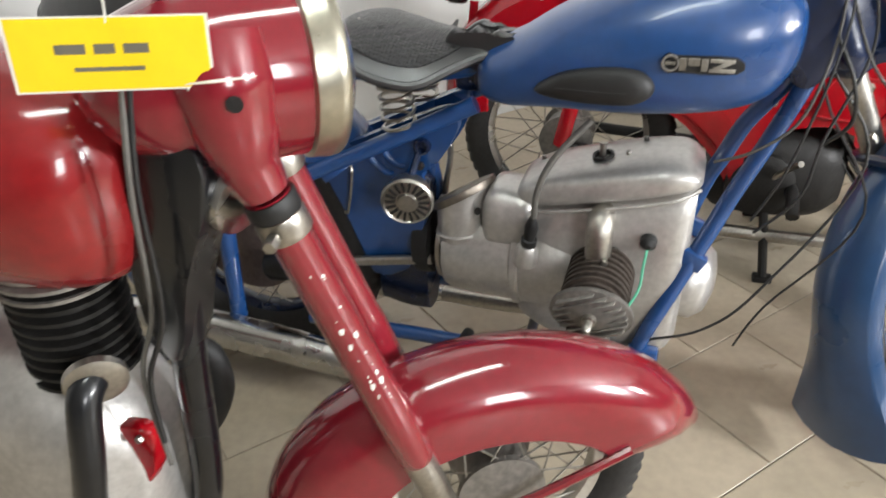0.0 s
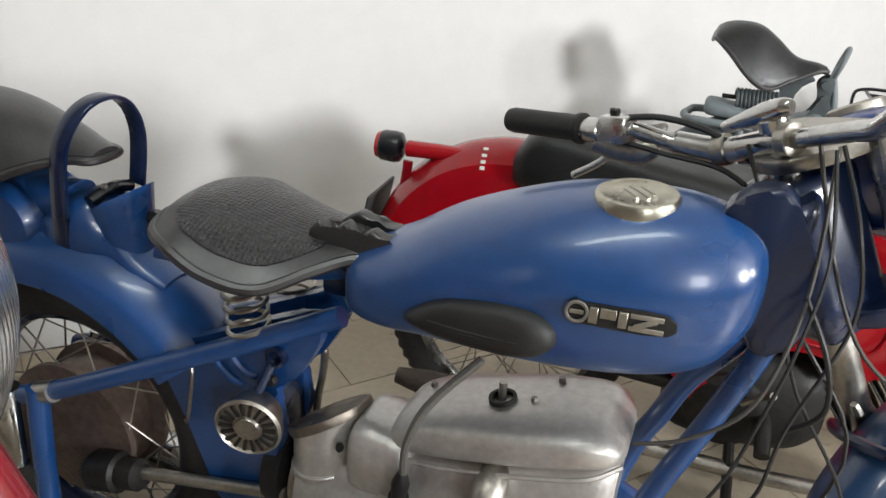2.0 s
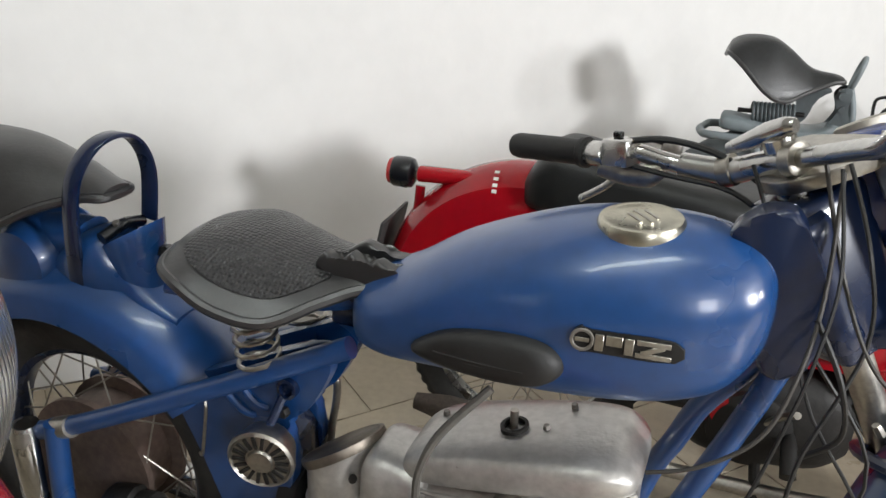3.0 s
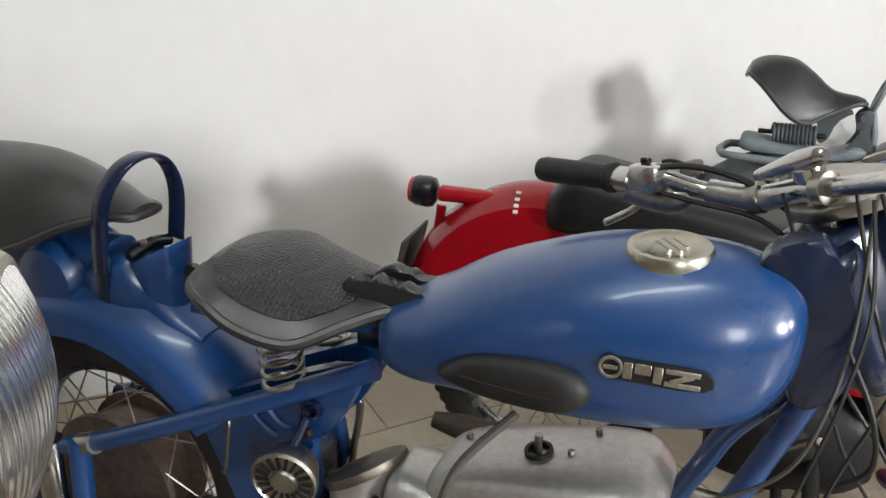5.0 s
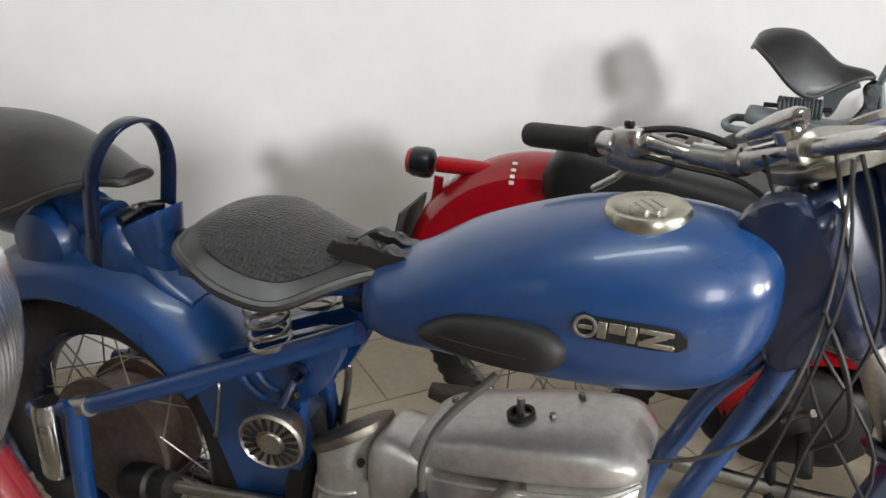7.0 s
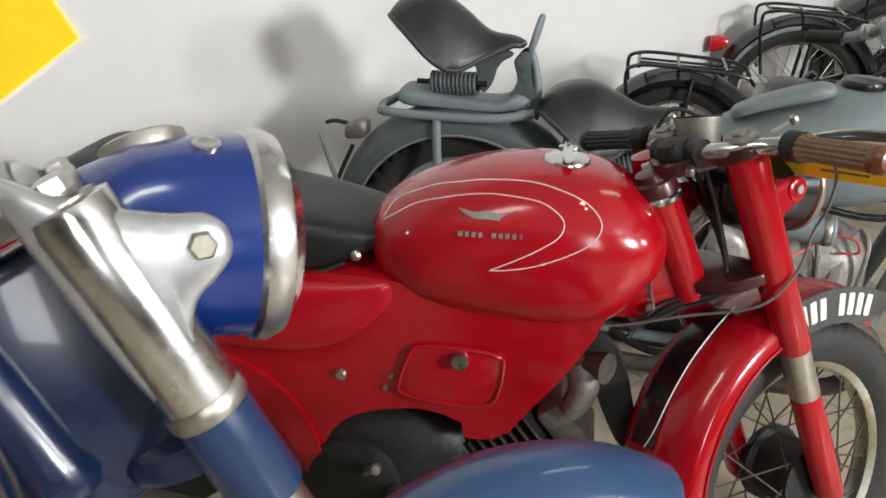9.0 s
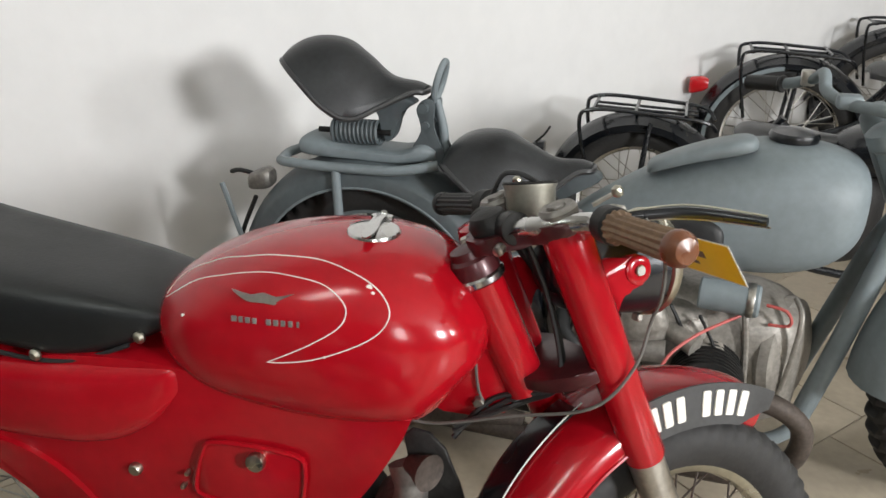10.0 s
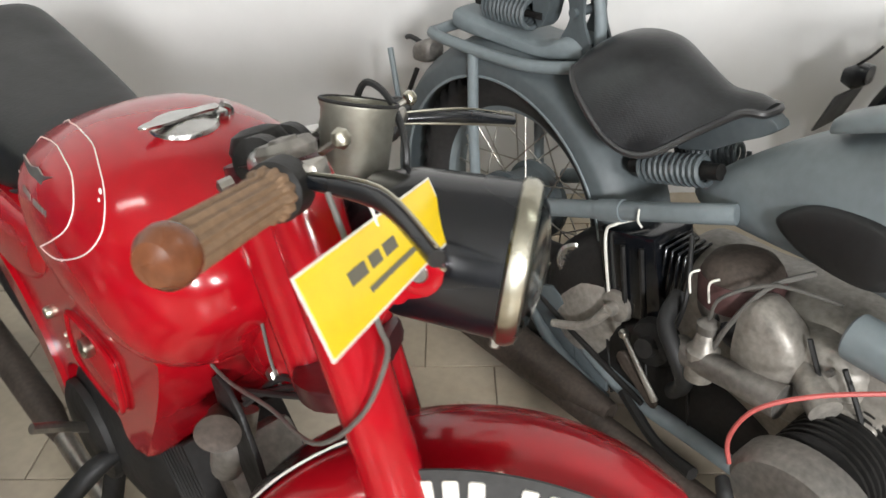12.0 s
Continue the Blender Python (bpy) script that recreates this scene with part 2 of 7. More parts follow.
def slab(outline, y0, y1, bevel=0.003, seg=2):
    """A plate with an outline in x, z, between y0 and y1, its rim rounded."""
    bm = bmesh.new()
    a = [bm.verts.new((x, y0, z)) for x, z in outline]
    b = [bm.verts.new((x, y1, z)) for x, z in outline]
    bm.faces.new(a), bm.faces.new(b[::-1])
    for i in range(len(a)):
        j = (i + 1) % len(a)
        bm.faces.new((a[i], b[i], b[j], a[j]))
    if bevel:
        es = [e for e in bm.edges if abs(e.verts[0].co.y - e.verts[1].co.y) < 1e-6]
        bmesh.ops.bevel(bm, geom=es, offset=bevel, segments=seg, profile=0.5, affect="EDGES")
    return bm


def outline(pts, steps=5):
    P = [Vector((x, 0, z)) for x, z in pts]
    n = len(P)
    out = []
    for i in range(n):
        a, b, c, d = P[i - 1], P[i], P[(i + 1) % n], P[(i + 2) % n]
        for k in range(steps):
            s = k / steps
            v = 0.5 * ((2 * b) + (c - a) * s + (2 * a - 5 * b + 4 * c - d) * s * s + (3 * b - a - 3 * c + d) * s ** 3)
            out.append((v.x, v.z))
    return out


def dome(pts, steps, bm=None):
    """A cushion over an outline in x, z that bulges towards -y: steps of (scale, depth)."""
    bm = bm or bmesh.new()
    n = len(pts)
    cx, cz = sum(p[0] for p in pts) / n, sum(p[1] for p in pts) / n
    return skin(bm, [[Vector((cx + (x - cx) * s, -h, cz + (z - cz) * s)) for x, z in pts] for s, h in steps])


def strap(pts, width, thick, side=(1, 0, 0), steps=6):
    """A flat band along points, its width along side."""
    P, sd, rings = spline(pts, steps), Vector(side).normalized(), []
    for i, p in enumerate(P):
        d = (P[min(len(P) - 1, i + 1)] - P[max(0, i - 1)]).normalized()
        a = (sd - d * sd.dot(d)).normalized()
        c = d.cross(a).normalized()
        rings.append([p + a * (width / 2 * u) + c * (thick / 2 * v) for u, v in ((-1, -0.6), (-0.85, -1), (0.85, -1), (1, -0.6), (1, 0.6), (0.85, 1), (-0.85, 1), (-1, 0.6))])
    return skin(bmesh.new(), rings)


def fender(R, a0, a1, hw, drop, thick=0.004, n=40, flare=0.0, nose=0.0, crown=0.022, kick=0.0):
    """A mudguard about the y axis: arc from a0 to a1 (degrees from ahead, upwards), half width, side valance."""
    bm = bmesh.new()
    sec = [(-hw, -drop), (-hw * 1.0, -drop * 0.55), (-hw * 0.93, -crown * 0.75), (-hw * 0.62, -crown * 0.25), (-hw * 0.3, 0), (0, 0.004)]
    sec = sec + [(-y, r) for y, r in sec[-2::-1]]
    full = sec + [(y * (1 - thick / hw), r - thick) for y, r in sec[::-1]]
    rings = []
    for i in range(n + 1):
        s = i / n
        a = radians(a0 + (a1 - a0) * s)
        tail = max(0, (s - 0.78) / 0.22) ** 2
        w = 1 + flare * tail
        if nose:
            w *= 1 - nose * max(0, (0.12 - s) / 0.12) ** 2
        rings.append([Vector(((R + r + kick * tail) * math.cos(a), y * w, (R + r + kick * tail) * math.sin(a))) for y, r in full])
    return skin(bm, rings)


SPOKE = None


def wheel(parent, name, M, R, tw, rr, hub_r, hub_w, rim_mat, hub_mat, spoke_mat, label="", spokes=36, knobs=0, hub=True, tyre_mat=None):
    """Hub with its tyre, rim and spokes; the axle is the y axis of M."""
    global SPOKE
    A = M @ Matrix.Rotation(radians(90), 4, "X")
    prof = [(0.012, -hub_w / 2 - 0.01), (hub_r, -hub_w / 2), (hub_r, -hub_w / 2 + 0.012), (hub_r * 0.86, -hub_w * 0.3), (hub_r * 0.86, hub_w * 0.3), (hub_r, hub_w / 2 - 0.012), (hub_r, hub_w / 2), (0.012, hub_w / 2 + 0.01)]
    h = part(name, lathe(prof, 36), hub_mat, parent, label, A)
    d = R - rr
    half = [(rr - 0.004, 0.30 * tw), (rr + 0.18 * d, 0.44 * tw), (rr + 0.45 * d, 0.5 * tw), (rr + 0.72 * d, 0.47 * tw), (rr + 0.9 * d, 0.36 * tw), (rr + 0.975 * d, 0.2 * tw), (R, 0)]
    tp = [(r, -y) for r, y in half] + half[-2::-1]
    prof2 = tp + [(rr - 0.012, 0.2 * tw), (rr - 0.012, -0.2 * tw), tp[0]]
    nb, cut = (knobs, 0.013) if knobs else (60, 0.005)
    rings = []
    for q, (r, y) in enumerate(prof2):
        edge = r > rr + 0.66 * d
        rings.append([Vector(((r - (cut if edge and ((k + (2 if y > 0 else 0)) % 4) < 2 else 0)) * math.cos(a), (r - (cut if edge and ((k + (2 if y > 0 else 0)) % 4) < 2 else 0)) * math.sin(a), y)) for k in range(nb * 4) for a in [2 * math.pi * k / (nb * 4)]])
    bt = skin(bmesh.new(), rings, caps=False)
    part("tyre", bt, tyre_mat or TYRE, h, "", A)
    rp = [(rr + 0.006, -0.36 * tw), (rr + 0.010, -0.33 * tw), (rr - 0.004, -0.28 * tw), (rr - 0.020, -0.16 * tw), (rr - 0.024, 0), (rr - 0.020, 0.16 * tw), (rr - 0.004, 0.28 * tw), (rr + 0.010, 0.33 * tw), (rr + 0.006, 0.36 * tw)]
    part("rim", lathe(rp + [(r + 0.003, y * 0.98) for r, y in rp[::-1]] + [rp[0]], 72, caps=False), rim_mat, h, "", A)
    if SPOKE is None:
        SPOKE = bpy.data.meshes.new("spoke")
        b = lathe([(0.0017, 0), (0.0017, 0.96), (0.003, 0.965), (0.003, 1.0)], 6)
        b.to_mesh(SPOKE), b.free()
    sm = bpy.data.meshes.get("spoke_" + spoke_mat.name) or SPOKE.copy()
    if not sm.materials:
        sm.name = "spoke_" + spoke_mat.name
        sm.materials.append(spoke_mat)
    for k in range(spokes):
        side = 1 if k % 2 else -1
        a = 2 * math.pi * k / spokes
        lead = radians(36) * (1 if (k // 2) % 2 else -1)
        p = Vector((hub_r * 0.97 * math.cos(a + lead), hub_r * 0.97 * math.sin(a + lead), side * (hub_w / 2 - 0.006)))
        q = Vector(((rr - 0.018) * math.cos(a), (rr - 0.018) * math.sin(a), side * 0.004))
        o = new("spoke", sm)
        o.parent = h
        d2 = q - p
        o.matrix_local = A @ toward(p, d2) @ Matrix.Diagonal((1, 1, d2.length, 1))
    return h


def fork_frame(x, z, rake, phi):
    """The steering axis: z up along it, x ahead of the turned front wheel."""
    return pose(x, 0, z, 0, -rake, 0) @ pose(0, 0, 0, 0, 0, phi)


def bolt(parent, p, d, r=0.008, h=0.006, m=None, name="bolt", n=6):
    return part(name, lathe([(r, 0), (r, h * 0.7), (r * 0.8, h)], n), m or STEEL, parent, "", toward(p, d))


def spring(p, q, r, wire, turns, mat_, parent, name="spring"):
    p, q = Vector(p), Vector(q)
    d = q - p
    m = toward(p, d)
    pts = [m @ Vector((r * math.cos(a), r * math.sin(a), d.length * k / (turns * 12))) for k in range(turns * 12 + 1) for a in [2 * math.pi * k / 12]]
    return part(name, tube(pts, wire, 6, False), mat_, parent)


def saddle(st, thick, n=16, bm=None):
    """A seat cover: stations (x, half width, middle height, droop of the rim)."""
    bm = bm or bmesh.new()
    rings = []
    for x, w, z, dr in st:
        top = [Vector((x, w * v, z - dr * abs(v) ** 2.4 + 0.010 * (v * v - v ** 4) * 0)) for v in [-1 + 2 * k / n for k in range(n + 1)]]
        bot = [Vector((p.x, p.y * 0.97, p.z - thick)) for p in top[::-1]]
        rings.append(top + bot)
    return skin(bm, rings)


def dense4(st, steps=5):
    pts = np.array(st, float)
    out = []
    for i in range(len(pts) - 1):
        a, b, c, d = pts[max(0, i - 1)], pts[i], pts[i + 1], pts[min(len(pts) - 1, i + 2)]
        for k in range(steps):
            s = k / steps
            v = 0.5 * ((2 * b) + (c - a) * s + (2 * a - 5 * b + 4 * c - d) * s * s + (3 * b - a - 3 * c + d) * s ** 3)
            v[1] = max(v[1], 0.004)
            out.append(tuple(v))
    return out + [tuple(pts[-1])]

# ---- the room ----
PLASTER = mat("white_wall_plaster", (0.665, 0.658, 0.645), 0.8, 0, 0.03, 1.5, 0.12, 35)
# Unseen ceiling, greyed to keep bounce light off upper surfaces.
CEILM = mat("grey_ceiling_paint", (0.56, 0.56, 0.545), 0.85, 0, 0.03, 2, 0.1, 30)
# Unseen walls, darkened to cut fill and deepen the reflections.
DARKWALL = mat("grey_beige_wall_paint", (0.24, 0.225, 0.20), 0.6, 0, 0.06, 2, 0.1, 30)
GROUT = mat("brown_grout", (0.24, 0.20, 0.15), 0.85, 0, 0.2, 20, 0.3, 150)
FRAMEW = mat("white_window_paint", (0.78, 0.77, 0.74), 0.4, 0, 0.05)


def structure(name, bm, material, label, M=ROOM):
    return tagged(part(name, bm, material, None, label, M), kind="structure")


def flat_box(u0, u1, v0, v1, z0, z1):
    return block(u1 - u0, v1 - v0, z1 - z0, 0, 1, None, Matrix.Translation(((u0 + u1) / 2, (v0 + v1) / 2, (z0 + z1) / 2)))


floor = structure("floor", flat_box(U0, U1, BACK_V, WALL_V, -0.12, -0.004), GROUT, "beige ceramic tile floor with thin brown joints")
structure("wall_north", flat_box(U0, U1, WALL_V, WALL_V + 0.2, -0.12, CEIL), PLASTER, "plain white plastered wall behind the motorcycles")
structure("wall_east", flat_box(U1, U1 + 0.2, BACK_V, WALL_V, -0.12, CEIL), DARKWALL, "unseen end wall, darkened grey-beige to cut bounce light")
structure("wall_west", flat_box(U0 - 0.2, U0, BACK_V, WALL_V, -0.12, CEIL), DARKWALL, "unseen end wall, darkened grey-beige to cut bounce light")
structure("ceiling", flat_box(U0, U1, BACK_V, WALL_V, CEIL, CEIL + 0.15), CEILM, "unseen ceiling, greyed to limit bounce light")
bm = None
edges = [U0] + [e for u, s, w, h in WINDOWS_AND_FILL for e in (u, u + w)] + [U1]
for k in range(0, len(edges), 2):
    bm = join(bm, flat_box(edges[k], edges[k + 1], BACK_V - 0.25, BACK_V, -0.12, CEIL))
for u, s, w, h in WINDOWS_AND_FILL:
    bm = join(bm, flat_box(u, u + w, BACK_V - 0.25, BACK_V, -0.12, s))
    bm = join(bm, flat_box(u, u + w, BACK_V - 0.25, BACK_V, s + h, CEIL))
structure("wall_south", bm, DARKWALL, "unseen back wall, darkened grey-beige, with two windows and an added fill opening")
# The third frame belongs to the opening added for fill light.
for k, (u, s, w, h) in enumerate(WINDOWS_AND_FILL):
    wb = None
    for a, b, c, d in ((u, u + 0.05, s, s + h), (u + w - 0.05, u + w, s, s + h), (u + 0.05, u + w - 0.05, s, s + 0.05), (u + 0.05, u + w - 0.05, s + h - 0.05, s + h), (u + w / 2 - 0.02, u + w / 2 + 0.02, s + 0.05, s + h - 0.05)):
        wb = join(wb, flat_box(a, b, BACK_V - 0.16, BACK_V - 0.10, c, d))
    structure("window_%d" % (k + 1), wb, FRAMEW, "white painted frame of an unseen back-wall opening")
# Casings of the two added fill strips, out of view.
for u, v in ((0.4, 0.6), (4.2, 0.9)):
    structure("ceiling_light", block(1.6, 0.26, 0.06, 0.01, 2, None, Matrix.Translation((u, v, CEIL - 0.035))), FRAMEW, "unseen white fitting of an added overhead fill light")

# ---- blue flat-twin motorcycle ----
blue = thing("motorcycle", "blue flat-twin motorcycle with black leather saddles and chrome handlebar", "motorcycle", pose(0.459, 1.355, 0, 0, 0, -16.9), "parked motorcycles")


def blue_motorcycle(b):
    TS = dense([(-0.366, 0, 0.015, 0.732, 0.768), (-0.358, 0, 0.052, 0.712, 0.788), (-0.335, 0, 0.080, 0.703, 0.802), (-0.29, 0, 0.099, 0.701, 0.824), (-0.22, 0, 0.113, 0.707, 0.869), (-0.12, 0, 0.123, 0.710, 0.911), (-0.05, 0, 0.125, 0.715, 0.930), (0.02, 0, 0.119, 0.723, 0.937), (0.075, 0, 0.108, 0.735, 0.936), (0.115, 0, 0.092, 0.753, 0.928), (0.140, 0, 0.074, 0.782, 0.914), (0.154, 0, 0.052, 0.808, 0.895), (0.160, 0, 0.020, 0.838, 0.870)])
    tank = part("fuel_tank", body(TS, 44, 2.3, None, 3.4), BLUE, b)
    cap = part("filler_cap", lathe([(0.044, -0.015), (0.044, 0.004), (0.049, 0.004), (0.050, 0.020), (0.047, 0.025), (0.040, 0.0255), (0.038, 0.0245), (0.001, 0.0255)], 44), NICKEL, tank, "yellowed nickel screw cap with stamped ring", toward((0.002, -0.022, 0.914), (-0.06, -0.05, 1)))
    for k in range(3):
        part("stamped_line", block(0.04 - 0.012 * abs(k - 1), 0.003, 0.0012, 0, 1, None, toward((0.002, -0.022, 0.9405), (-0.06, -0.05, 1)) @ pose(0, (k - 1) * 0.011, -0.0008)), STEEL, cap)
    PM = pose(-0.147, -0.111, 0.779, -4, 0, -4) @ Matrix.Diagonal((1, 1, 0.86, 1))
    drop = outline([(-0.096, -0.026), (-0.078, -0.004), (-0.045, 0.018), (0.0, 0.031), (0.045, 0.037), (0.078, 0.032), (0.096, 0.012), (0.094, -0.012), (0.072, -0.030), (0.03, -0.037), (-0.02, -0.039), (-0.065, -0.036)], 5)
    pad = part("knee_pad", dome(drop, [(1.0, -0.014), (1.0, 0.004), (0.985, 0.012), (0.94, 0.020), (0.86, 0.026), (0.70, 0.0305), (0.45, 0.033), (0.15, 0.034)]), RUBBER, tank, "black ribbed rubber knee pad", PM)
    for k in range(5):
        part("pad_rib", tube([(-0.055 + 0.006 * k, -0.0312 + 0.0012 * k, -0.010 - 0.005 * k), (0.0, -0.0338 + 0.0010 * k, -0.008 - 0.005 * k), (0.058 - 0.005 * k, -0.0315 + 0.0012 * k, -0.005 - 0.005 * k)], 0.0013, 5), RUBBER, pad, "", PM)
    EM = pose(0.010, -0.1225, 0.826, -6, 0, 7)
    emb = part("emblem", slab(outline([(-0.056, 0.002), (-0.045, 0.015), (-0.034, 0.012), (0.055, 0.011), (0.057, -0.013), (-0.034, -0.014), (-0.045, -0.015)], 3), -0.001, 0.004, 0.0008, 1), IRON, tank, "worn maker's emblem of raised light metal shapes on dark ground", EM)
    part("emblem_ring", tube([(-0.043 + 0.0115 * math.cos(a), -0.003, 0.0115 * math.sin(a)) for a in [k * math.pi / 10 for k in range(20)]], 0.0022, 6, False, closed=True), ALUD, emb, "", EM)
    part("emblem_shape", block(0.016, 0.002, 0.005, 0.0006, 1, None, EM @ pose(-0.043, -0.003, 0)), STEEL, emb)
    for x, w, h_, z, lean in ((-0.0245, 0.010, 0.019, -0.001, 0), (-0.0085, 0.018, 0.012, 0.003, 0), (0.0075, 0.010, 0.019, -0.001, 0), (0.033, 0.036, 0.0058, 0.0060, 0), (0.0325, 0.026, 0.0060, -0.0012, -24), (0.0335, 0.038, 0.0058, -0.0085, 0)):
        part("emblem_shape", block(w, 0.003, h_, 0.0006, 1, None, EM @ pose(x, -0.0025, z, 0, lean, 0)), STEEL, emb)
    # front saddle
    st = [(-0.638, 0.06, 0.810, 0.01), (-0.622, 0.112, 0.818, 0.022), (-0.58, 0.140, 0.823, 0.034), (-0.52, 0.145, 0.818, 0.054), (-0.45, 0.130, 0.805, 0.052), (-0.39, 0.086, 0.800, 0.024), (-0.345, 0.050, 0.803, 0.014), (-0.31, 0.036, 0.797, 0.016), (-0.285, 0.024, 0.785, 0.012)]
    seat = part("saddle", saddle(dense4(st), 0.012, 24), SEATB, b, "pebbled black leather saddle with smooth border and torn nose")
    ins = [(-0.618, 0.040, 0.8205, 0.005), (-0.605, 0.085, 0.8230, 0.012), (-0.57, 0.116, 0.8260, 0.022), (-0.52, 0.123, 0.8210, 0.036), (-0.46, 0.112, 0.8095, 0.036), (-0.42, 0.086, 0.805, 0.022), (-0.392, 0.055, 0.8035, 0.009)]
    part("pebbled_panel", saddle(dense4(ins), 0.004, 24), SEATL, seat)
    rim = [(x, -w, z - dr - 0.006) for x, w, z, dr in st] + [(x, w, z - dr - 0.006) for x, w, z, dr in st[::-1]]
    part("saddle_edge", tube(rim, 0.0085, 8, closed=True), SEATB, seat)
    part("torn_flap", slab(outline([(-0.42, 0.800), (-0.405, 0.825), (-0.385, 0.812), (-0.365, 0.830), (-0.345, 0.815), (-0.325, 0.826), (-0.30, 0.814), (-0.268, 0.808), (-0.272, 0.788), (-0.32, 0.786), (-0.38, 0.790)], 3), -0.046, -0.022, 0.006, 3), SEATB, seat, "torn curled leather flap")
    part("torn_flap", slab(outline([(-0.40, 0.802), (-0.37, 0.826), (-0.34, 0.814), (-0.30, 0.812), (-0.272, 0.80), (-0.29, 0.786), (-0.35, 0.790)], 3), 0.006, 0.030, 0.006, 3), SEATB, seat)
    part("saddle_frame", tube([(-0.64, -0.09, 0.745), (-0.5, -0.05, 0.73), (-0.36, -0.012, 0.745)], 0.011, 8), BLUE, b)
    part("saddle_frame", tube([(-0.64, 0.09, 0.745), (-0.5, 0.05, 0.73), (-0.36, 0.012, 0.745)], 0.011, 8), BLUE, b)
    part("nose_bracket", block(0.07, 0.05, 0.06, 0.008, 2, None, pose(-0.375, 0, 0.735)), DEEP, b)
    spring((-0.505, -0.064, 0.628), (-0.51, -0.07, 0.728), 0.031, 0.0036, 5, STEEL, b, "saddle_spring")
    spring((-0.505, 0.064, 0.628), (-0.51, 0.07, 0.728), 0.031, 0.0036, 5, STEEL, b, "saddle_spring")
    # pillion
    ps = [(-1.27, 0.05, 0.850, 0.02), (-1.25, 0.10, 0.872, 0.065), (-1.17, 0.135, 0.897, 0.115), (-1.06, 0.140, 0.906, 0.128), (-0.97, 0.122, 0.900, 0.112), (-0.89, 0.080, 0.877, 0.052), (-0.835, 0.045, 0.857, 0.018), (-0.80, 0.028, 0.846, 0.006)]
    pill = part("pillion_saddle", saddle(dense4(ps), 0.012, 24), SEATB, b, "smooth black leather pillion saddle")
    rim = [(x, -w, z - dr - 0.008) for x, w, z, dr in ps] + [(x, w, z - dr - 0.008) for x, w, z, dr in ps[::-1]]
    part("saddle_edge", tube(rim, 0.007, 8, closed=True), SEATB, pill)
    part("pillion_frame", body(dense([(-1.26, 0, 0.03, 0.70, 0.76), (-1.15, 0, 0.05, 0.69, 0.77), (-1.0, 0, 0.05, 0.69, 0.77), (-0.86, 0, 0.035, 0.72, 0.78)]), 16), BLUE, b)
    hop = bmesh.new()
    for rr_, up in ((1.0, 0.0), (0.90, -0.004)):
        rings = []
        for s_ in range(9):
            f_ = s_ / 8
            rx, ry = (0.030 + 0.016 * f_) * rr_, (0.034 + 0.018 * f_) * rr_
            rings.append([Vector((-0.762 - 0.014 * f_ + rx * math.cos(a), ry * math.sin(a), 0.655 + (0.118 + 0.026 * math.cos(a)) * f_ + up)) for a in [2 * math.pi * k / 28 for k in range(28)]])
        skin(hop, rings if rr_ == 1.0 else rings[3:], caps=False)
    part("pillion_bracket", hop, BLUE, b, "blue sheet hopper below the grab loop")
    # Black disc puts the shade inside the open hopper into colour.
    part("bracket_floor", lathe([(0.038, 0), (0.038, 0.004)], 24), BLACKP, b, "", pose(-0.772, 0, 0.715))
    part("bracket_neck", body(dense([(-0.90, 0, 0.05, 0.665, 0.735), (-0.86, 0, 0.062, 0.655, 0.765), (-0.81, 0, 0.060, 0.650, 0.775), (-0.775, 0, 0.045, 0.650, 0.735), (-0.735, 0, 0.046, 0.640, 0.690), (-0.68, 0, 0.035, 0.635, 0.655)]), 22, 2.6), BLUE, b)
    part("tool_drum", lathe([(0.03, -0.075), (0.055, -0.070), (0.066, -0.05), (0.068, 0.05), (0.055, 0.070), (0.03, 0.075)], 32), BLUE, b, "", toward((-0.965, 0, 0.705), (0, 1, 0)))
    part("bracket_slot", tube([(-0.80, -0.044, 0.772), (-0.795, 0, 0.782), (-0.80, 0.044, 0.772)], 0.010, 10), BLACKP, b)
    bolt(b, (-0.790, -0.02, 0.789), (0.2, -0.4, 1), 0.006, 0.006)
    bolt(b, (-0.722, 0, 0.748), (1, 0, 0.1), 0.013, 0.018, BLACKP)
    loop = strap([(-0.848, -0.058, 0.69), (-0.838, -0.063, 0.78), (-0.828, -0.058, 0.86), (-0.812, -0.030, 0.910), (-0.80, 0.012, 0.924), (-0.793, 0.046, 0.905), (-0.790, 0.062, 0.855), (-0.80, 0.062, 0.77)], 0.030, 0.0075)
    part("grab_loop", loop, DEEP, b, "dark blue strap grab loop")
    # rear wheel and guard
    RW_ = pose(-0.90, 0, 0.315)
    wheel(b, "rear_wheel", RW_, 0.320, 0.096, 0.226, 0.132, 0.10, DEEP, HUBB, STEEL, "", 36)
    part("rear_mudguard", fender(0.398, 39, 215, 0.090, 0.088, 0.004, 44, crown=0.045), BLUE, b, "", RW_)
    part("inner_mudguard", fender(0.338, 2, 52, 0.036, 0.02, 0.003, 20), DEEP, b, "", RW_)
    # frame
    for s in (-1, 1):
        part("upper_tube", tube([(-1.02, s * 0.10, 0.385), (-0.88, s * 0.098, 0.435), (-0.6, s * 0.085, 0.575), (-0.36, s * 0.055, 0.695)], 0.0165, 12), BLUE, b)
        part("tube_lug", tube([(-0.905, s * 0.1, 0.425), (-0.868, s * 0.1, 0.44)], 0.0195, 12), STEEL, b)
